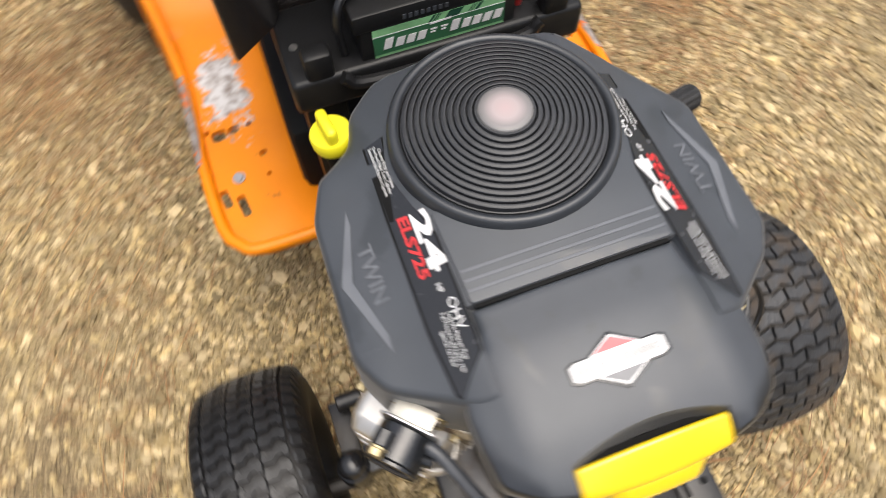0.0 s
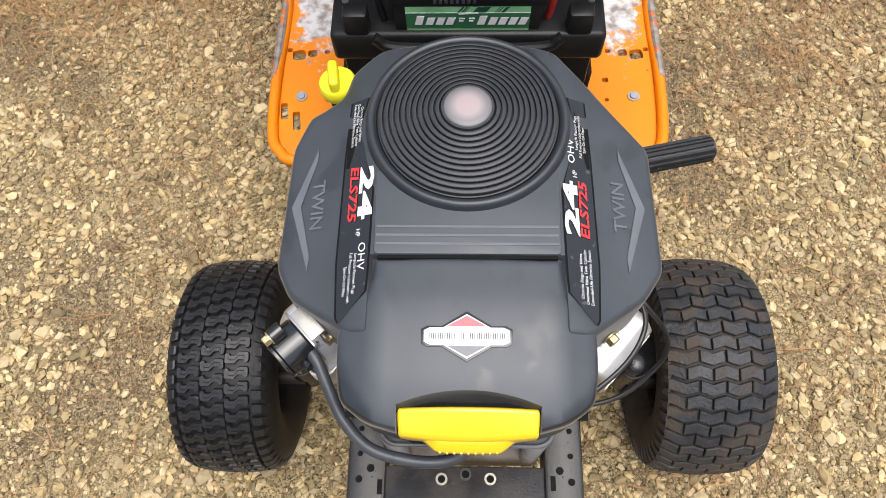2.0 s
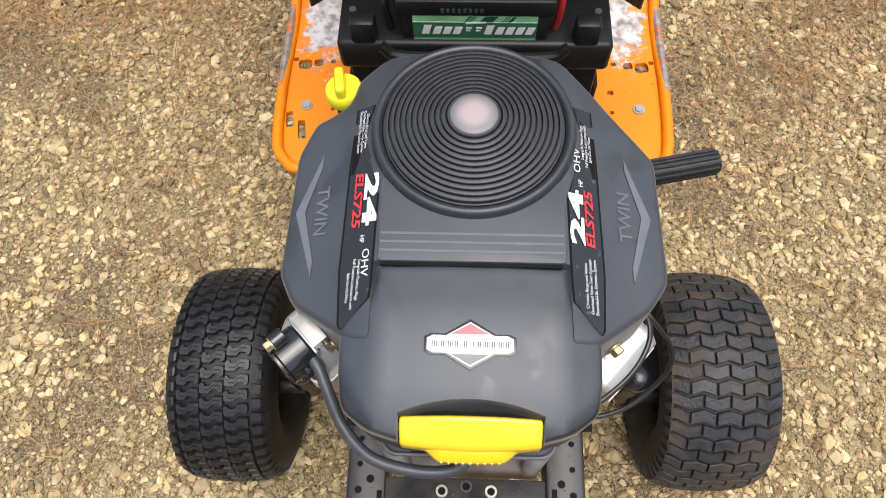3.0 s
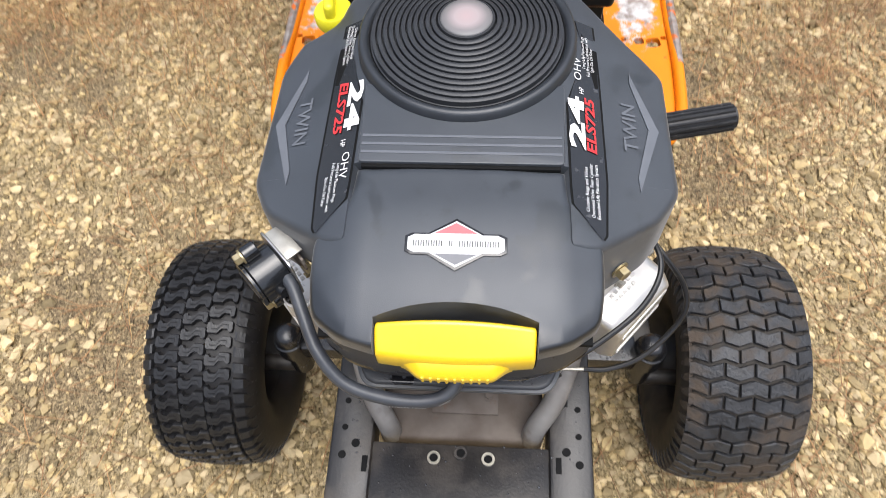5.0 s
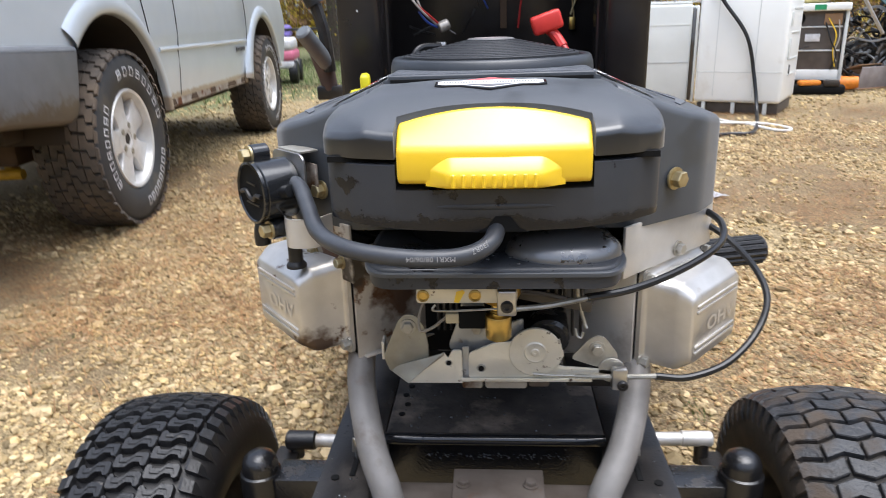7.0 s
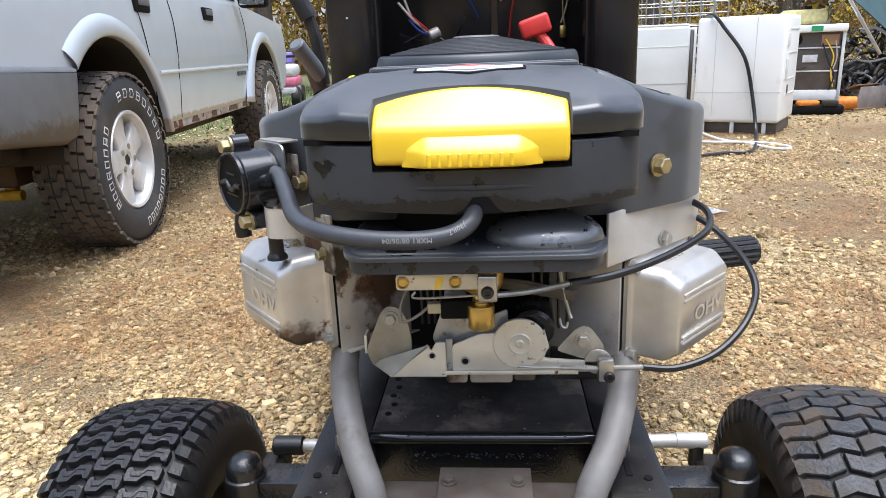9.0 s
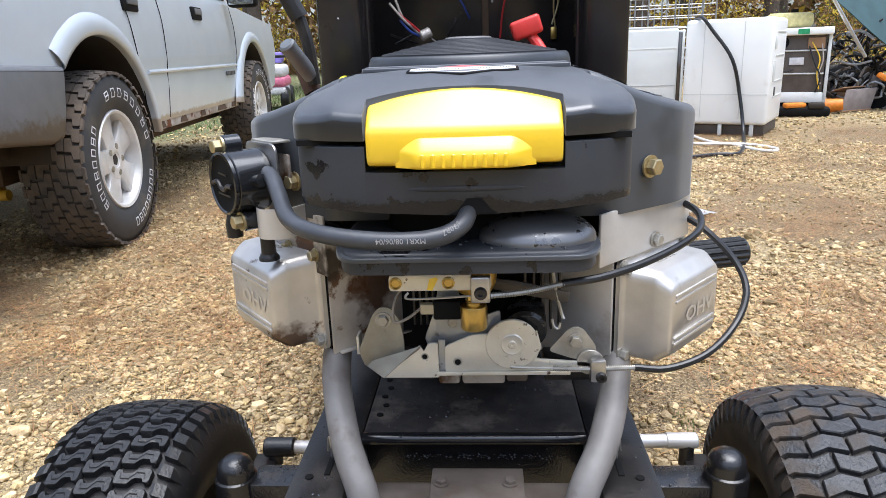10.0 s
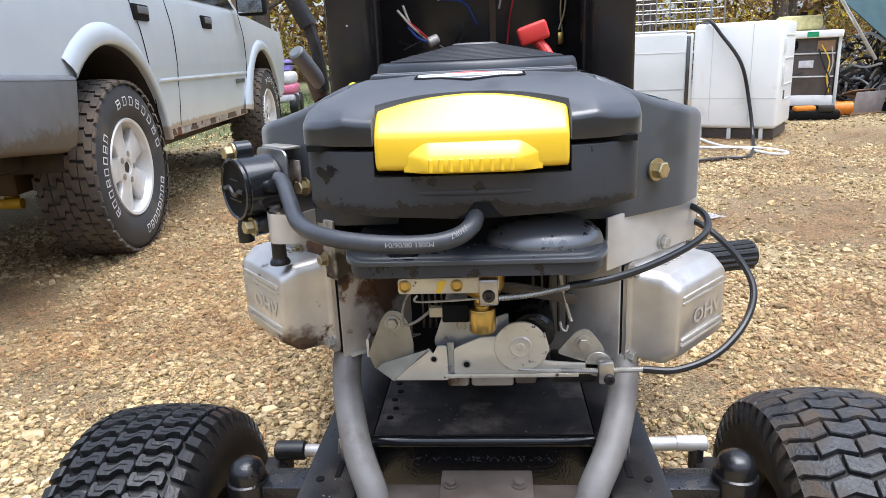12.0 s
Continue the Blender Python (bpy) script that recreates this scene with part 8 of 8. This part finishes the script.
        part("tube_part", tube(bmesh.new(), [p, (p + q) / 2 + Vector((0, 0, rng.uniform(-0.05, 0.08))), q], rng.uniform(0.006, 0.022), 6, 4), mt, heap)
    for k in range(5):
        x, z, r = rng.uniform(-0.5, 0.5), rng.uniform(0.2, 0.6), rng.uniform(0.07, 0.16)
        pts = [(x + r * math.cos(t), -0.5 + 0.1 * rng.random(), z + r * math.sin(t)) for t in np.linspace(0, 6.28, 14)]
        part("wheel_part", tube(bmesh.new(), pts, 0.012, 6, 3), rng.choice((BLACKPAINT, GALV)), heap)
    boxpart("orange_part", (-0.12, -0.6, 0.34), (0.10, 0.06, 0.05), SAFETY, heap, 0.012, Matrix.Rotation(0.6, 3, "Y"))
    boxpart("green_part", (0.62, -0.55, 0.22), (0.05, 0.05, 0.16), GREENPLASTIC, heap, 0.012)
    # Canopy: teal tarp on metal legs.
    can = thing("canopy", "dark teal tarp canopy on metal poles", "canopy", pose(4.35, 7.2, 0))
    bm = bmesh.new()
    rows = []
    for k in range(13):
        t = k / 12
        x, low = -1.30 + 2.2 * t, 1.335 - 1.606 * t
        rows.append([bm.verts.new((x + 0.1 * q, -0.55 + 0.5 * q + 0.02 * math.sin(7 * t + 3 * q), max(0.3, low) + 0.75 * q + 0.03 * math.sin(11 * t + 2 * q))) for q in (0.0, 0.4, 0.8, 1.2)])
    for p, q in zip(rows, rows[1:]):
        for k in range(3):
            bm.faces.new((p[k], p[k + 1], q[k + 1], q[k]))
    bmesh.ops.recalc_face_normals(bm, faces=bm.faces)
    bmesh.ops.solidify(bm, geom=bm.faces[:], thickness=0.01)
    part("tarp", bm, TARP, can)
    part("pole", cyl(bmesh.new(), (-1.16, -0.60, 1.37), (-0.62, -0.62, 0.54), 0.017, 12), STEEL, can)
    for x, y in ((0.85, -0.56), (0.95, 0.08), (-0.25, 0.08)):
        part("pole", cyl(bmesh.new(), (x, y, 0.0), (x, y, 1.30 if x > 0 else 1.45), 0.022, 12), BLACKPAINT, can)
    # Wire cage behind the appliances.
    cage = thing("wire_cage", "galvanised wire cage behind the appliances", "cage", pose(2.0, 9.0, 0, 0, 0, -8))
    for k in range(9):
        z = 0.25 + 0.135 * k
        for y in (0.0, 1.0):
            part("rail", cyl(bmesh.new(), (-1.0, y, z), (1.0, y, z), 0.009, 6), GALV, cage)
    for k in range(13):
        x = -1.0 + k / 6
        part("bar", cyl(bmesh.new(), (x, -0.012, 0.0), (x, -0.012, 1.35), 0.010, 6), GALV, cage)
        part("bar", cyl(bmesh.new(), (x, 1.012, 0.0), (x, 1.012, 1.35), 0.010, 6), GALV, cage)


def build_paper():
    bm = bmesh.new()
    rows = [[bm.verts.new((0.022 * i - 0.04, 0.022 * j - 0.045, 0.014 + 0.012 * noise.noise((i * 0.9, j * 0.9, 5)))) for i in range(5)] for j in range(5)]
    for p, q in zip(rows, rows[1:]):
        for k in range(4):
            bm.faces.new((p[k], p[k + 1], q[k + 1], q[k]))
    bmesh.ops.solidify(bm, geom=bm.faces[:], thickness=0.002)
    ob = part("paper_scrap", bm, WHITEPLASTIC)
    ob.matrix_basis = pose(0.99, 2.50, 0.0, 0, 0, 30)
    tagged(ob, "crumpled scrap of white paper on the gravel", "litter")


build_paper()


def build_left_clutter():
    car = thing("toy_car", "pink and white plastic toy car on the grass", "toy", pose(-3.15, 9.6, 0, 0, 0, 10))
    boxpart("body", (0, 0, 0.39), (0.62, 0.9, 0.15), PINK, car, 0.05, seg=3)
    boxpart("skirt", (0, 0, 0.27), (0.60, 0.88, 0.12), WHITEPLASTIC, car, 0.04, seg=3)
    boxpart("hood", (0, -0.05, 0.54), (0.60, 0.8, 0.18), WHITEPLASTIC, car, 0.06, seg=3)
    boxpart("windscreen", (0.0, 0.15, 0.72), (0.5, 0.3, 0.16), PURPLE, car, 0.05)
    for x in (-0.28, 0.28):
        for y in (-0.30, 0.32):
            part("wheel", cyl(bmesh.new(), (x - 0.06, y, 0.16), (x + 0.06, y, 0.16), 0.16, 20, bev=0.02), RUBBER, car)
    tab = thing("folding_table", "black folding table with thin legs", "table", pose(-2.55, 8.7, 0, 0, 0, 5))
    boxpart("top", (0, 0, 0.74), (0.75, 0.5, 0.035), BLACKPAINT, tab, 0.008)
    for x in (-0.33, 0.33):
        for y in (-0.2, 0.2):
            part("leg", tube(bmesh.new(), [(x, y, 0.735), (x, y, 0.4), (x * 1.03, y, 0.0)], 0.013, 8), BLACKPAINT, tab)
    bag = part("blue_bag", lathe(bmesh.new(), [(0, 0), (0.05, 0), (0.075, 0.06), (0.06, 0.12), (0.02, 0.15), (0, 0.15)], (-2.83, 8.7, 0.7575), (0, 0, 1), 14), mat("blue_plastic", (0.17, 0.19, 0.50), 0.5))
    tagged(bag, "blue plastic bag on the folding table", "bag")
    post = thing("wooden_post", "weathered brown wooden post by the grass", "post", pose(-3.9, 10.6, 0))
    boxpart("timber", (0, 0, 1.3), (0.20, 0.20, 2.6), WOODPOST, post, 0.012)
    part("ribbon", tube(bmesh.new(), [(-0.11, -0.11, 0.98), (0.11, -0.112, 0.97), (0.5, -0.1, 0.95)], 0.012, 6), REDRUB, post)


def leaf_cloud(name, centres, count, size, material, parent, seed):
    rng = np.random.default_rng(seed)
    c = np.array([q[:3] for q in centres])
    r = np.array([q[3] for q in centres])
    k = rng.integers(0, len(c), count)
    p = rng.normal(0, 0.45, (count, 3)) * r[k][:, None] + c[k]
    bv = np.array([(-1, 0, 0), (0, -0.55, 0.12), (1, 0, 0), (0, 0.55, 0.12)], float)
    bf = np.array([[0, 1, 2, 3]])
    q = rng.normal(size=(count, 4))
    q /= np.linalg.norm(q, axis=1)[:, None]
    w, x, y, z = q.T
    t = np.stack([1 - 2 * (y * y + z * z), 2 * (x * y - z * w), 2 * (x * z + y * w), 2 * (x * y + z * w), 1 - 2 * (x * x + z * z), 2 * (y * z - x * w), 2 * (x * z - y * w), 2 * (y * z + x * w), 1 - 2 * (x * x + y * y)], 1).reshape(-1, 3, 3)
    ob = scatter(name, "", "", p, bv, bf, np.full((count, 3), size) * rng.uniform(0.6, 1.3, (count, 1)), t, material)
    for key in ("label", "category", "kind"):
        if key in ob:
            del ob[key]
    ob.parent = parent
    return ob


def build_tree(x, y, height, leaf, word, seed, low):
    rng = random.Random(seed)
    tree = thing("tree", f"tall tree with a bare grey-brown trunk and {word} autumn leaves", "tree", pose(x, y, 0), "trees at the yard's edge")
    r = 0.07 + 0.012 * height
    bend = rng.uniform(-0.3, 0.3)
    part("trunk", tube(bmesh.new(), [(0, 0, -0.05), (bend * 0.2, 0, height * 0.3), (bend * 0.6, 0.1, height * 0.65), (bend, 0.15, height)], r, 10, 5, r * 0.25), BARK, tree)
    centres = []
    for k in range(11):
        h = height * rng.uniform(low, 0.97)
        a, ln = rng.uniform(0, 6.28), height * rng.uniform(0.10, 0.24)
        s = Vector((bend * h / height, 0.1 * h / height, h))
        e = s + Vector((math.cos(a) * ln, math.sin(a) * ln, ln * rng.uniform(0.05, 0.5)))
        part("limb", tube(bmesh.new(), [s, (s + e) / 2 + Vector((0, 0, 0.08)), e], r * 0.35, 6, 4, r * 0.1), BARK, tree)
        for t in (0.55, 0.8, 1.0):
            q = s.lerp(e, t)
            centres.append((q.x, q.y, q.z, ln * 0.55))
    leaf_cloud("crown", centres, 7000, 0.034, leaf, tree, seed)
    return tree


def build_woods():
    rng = random.Random(3)
    kinds = ((LEAFYELLOW, "yellow"), (LEAFBROWN, "brown"), (LEAFGREEN, "green"), (LEAFBROWN, "brown"))
    spots = [(-4.5, 13.5), (-3.4, 15.0), (-5.6, 16.5), (-2.4, 17.5), (-7.0, 14.0), (1.6, 14.5), (3.0, 13.4), (4.4, 15.2), (5.6, 13.8), (6.8, 16.4), (2.2, 17.5), (8.2, 14.5), (3.8, 18.2), (-1.0, 19.0), (5.2, 18.6), (0.4, 16.0), (9.6, 17.5)]
    for k, (x, y) in enumerate(spots):
        leaf, word = kinds[k % 4] if k not in (6, 5, 0) else kinds[0]
        build_tree(x, y, rng.uniform(7, 11), leaf, word, 20 + k, 0.12 if k in (0, 5, 6, 8) else 0.25)
    # Undergrowth along the edge and the wood behind.
    under = []
    for k in range(60):
        under.append((rng.uniform(-9, 11), rng.uniform(12.5, 15.5), rng.uniform(0.2, 1.3), 0.7))
    for mt, seed, word in ((LEAFYELLOW, 61, "yellow"), (LEAFBROWN, 62, "brown"), (LEAFGREEN, 63, "green")):
        ob = leaf_cloud("undergrowth", under[seed % 3 :: 3], 22000, 0.024, mt, None, seed)
        tagged(ob, f"{word} leafy undergrowth along the edge of the wood", "undergrowth", kind="stuff")
    far = []
    for k in range(260):
        far.append((rng.uniform(-45, 45), rng.uniform(24, 34), rng.uniform(0.3, 10), 2.2))
    # Unseen leaf ring added behind and beside the camera to dim low sky light.
    for k in range(300):
        a, q = radians(rng.uniform(150, 390)), rng.uniform(13, 19)
        far.append((q * math.cos(a), q * math.sin(a), rng.uniform(0.3, 3.2), 1.7))
    for mt, seed, word in ((LEAFBROWN, 71, "brown"), (LEAFYELLOW, 72, "yellow")):
        ob = leaf_cloud("far_wood_and_unseen_ring", far[seed % 2 :: 2], 66000, 0.21, mt, None, seed)
        tagged(ob, f"dense {word} autumn wood in the distance, plus unseen light-blocking ring", "woods", kind="stuff")


build_truck()
build_appliances()
build_left_clutter()
build_woods()
build_gravel()
build_needles()
build_grass()
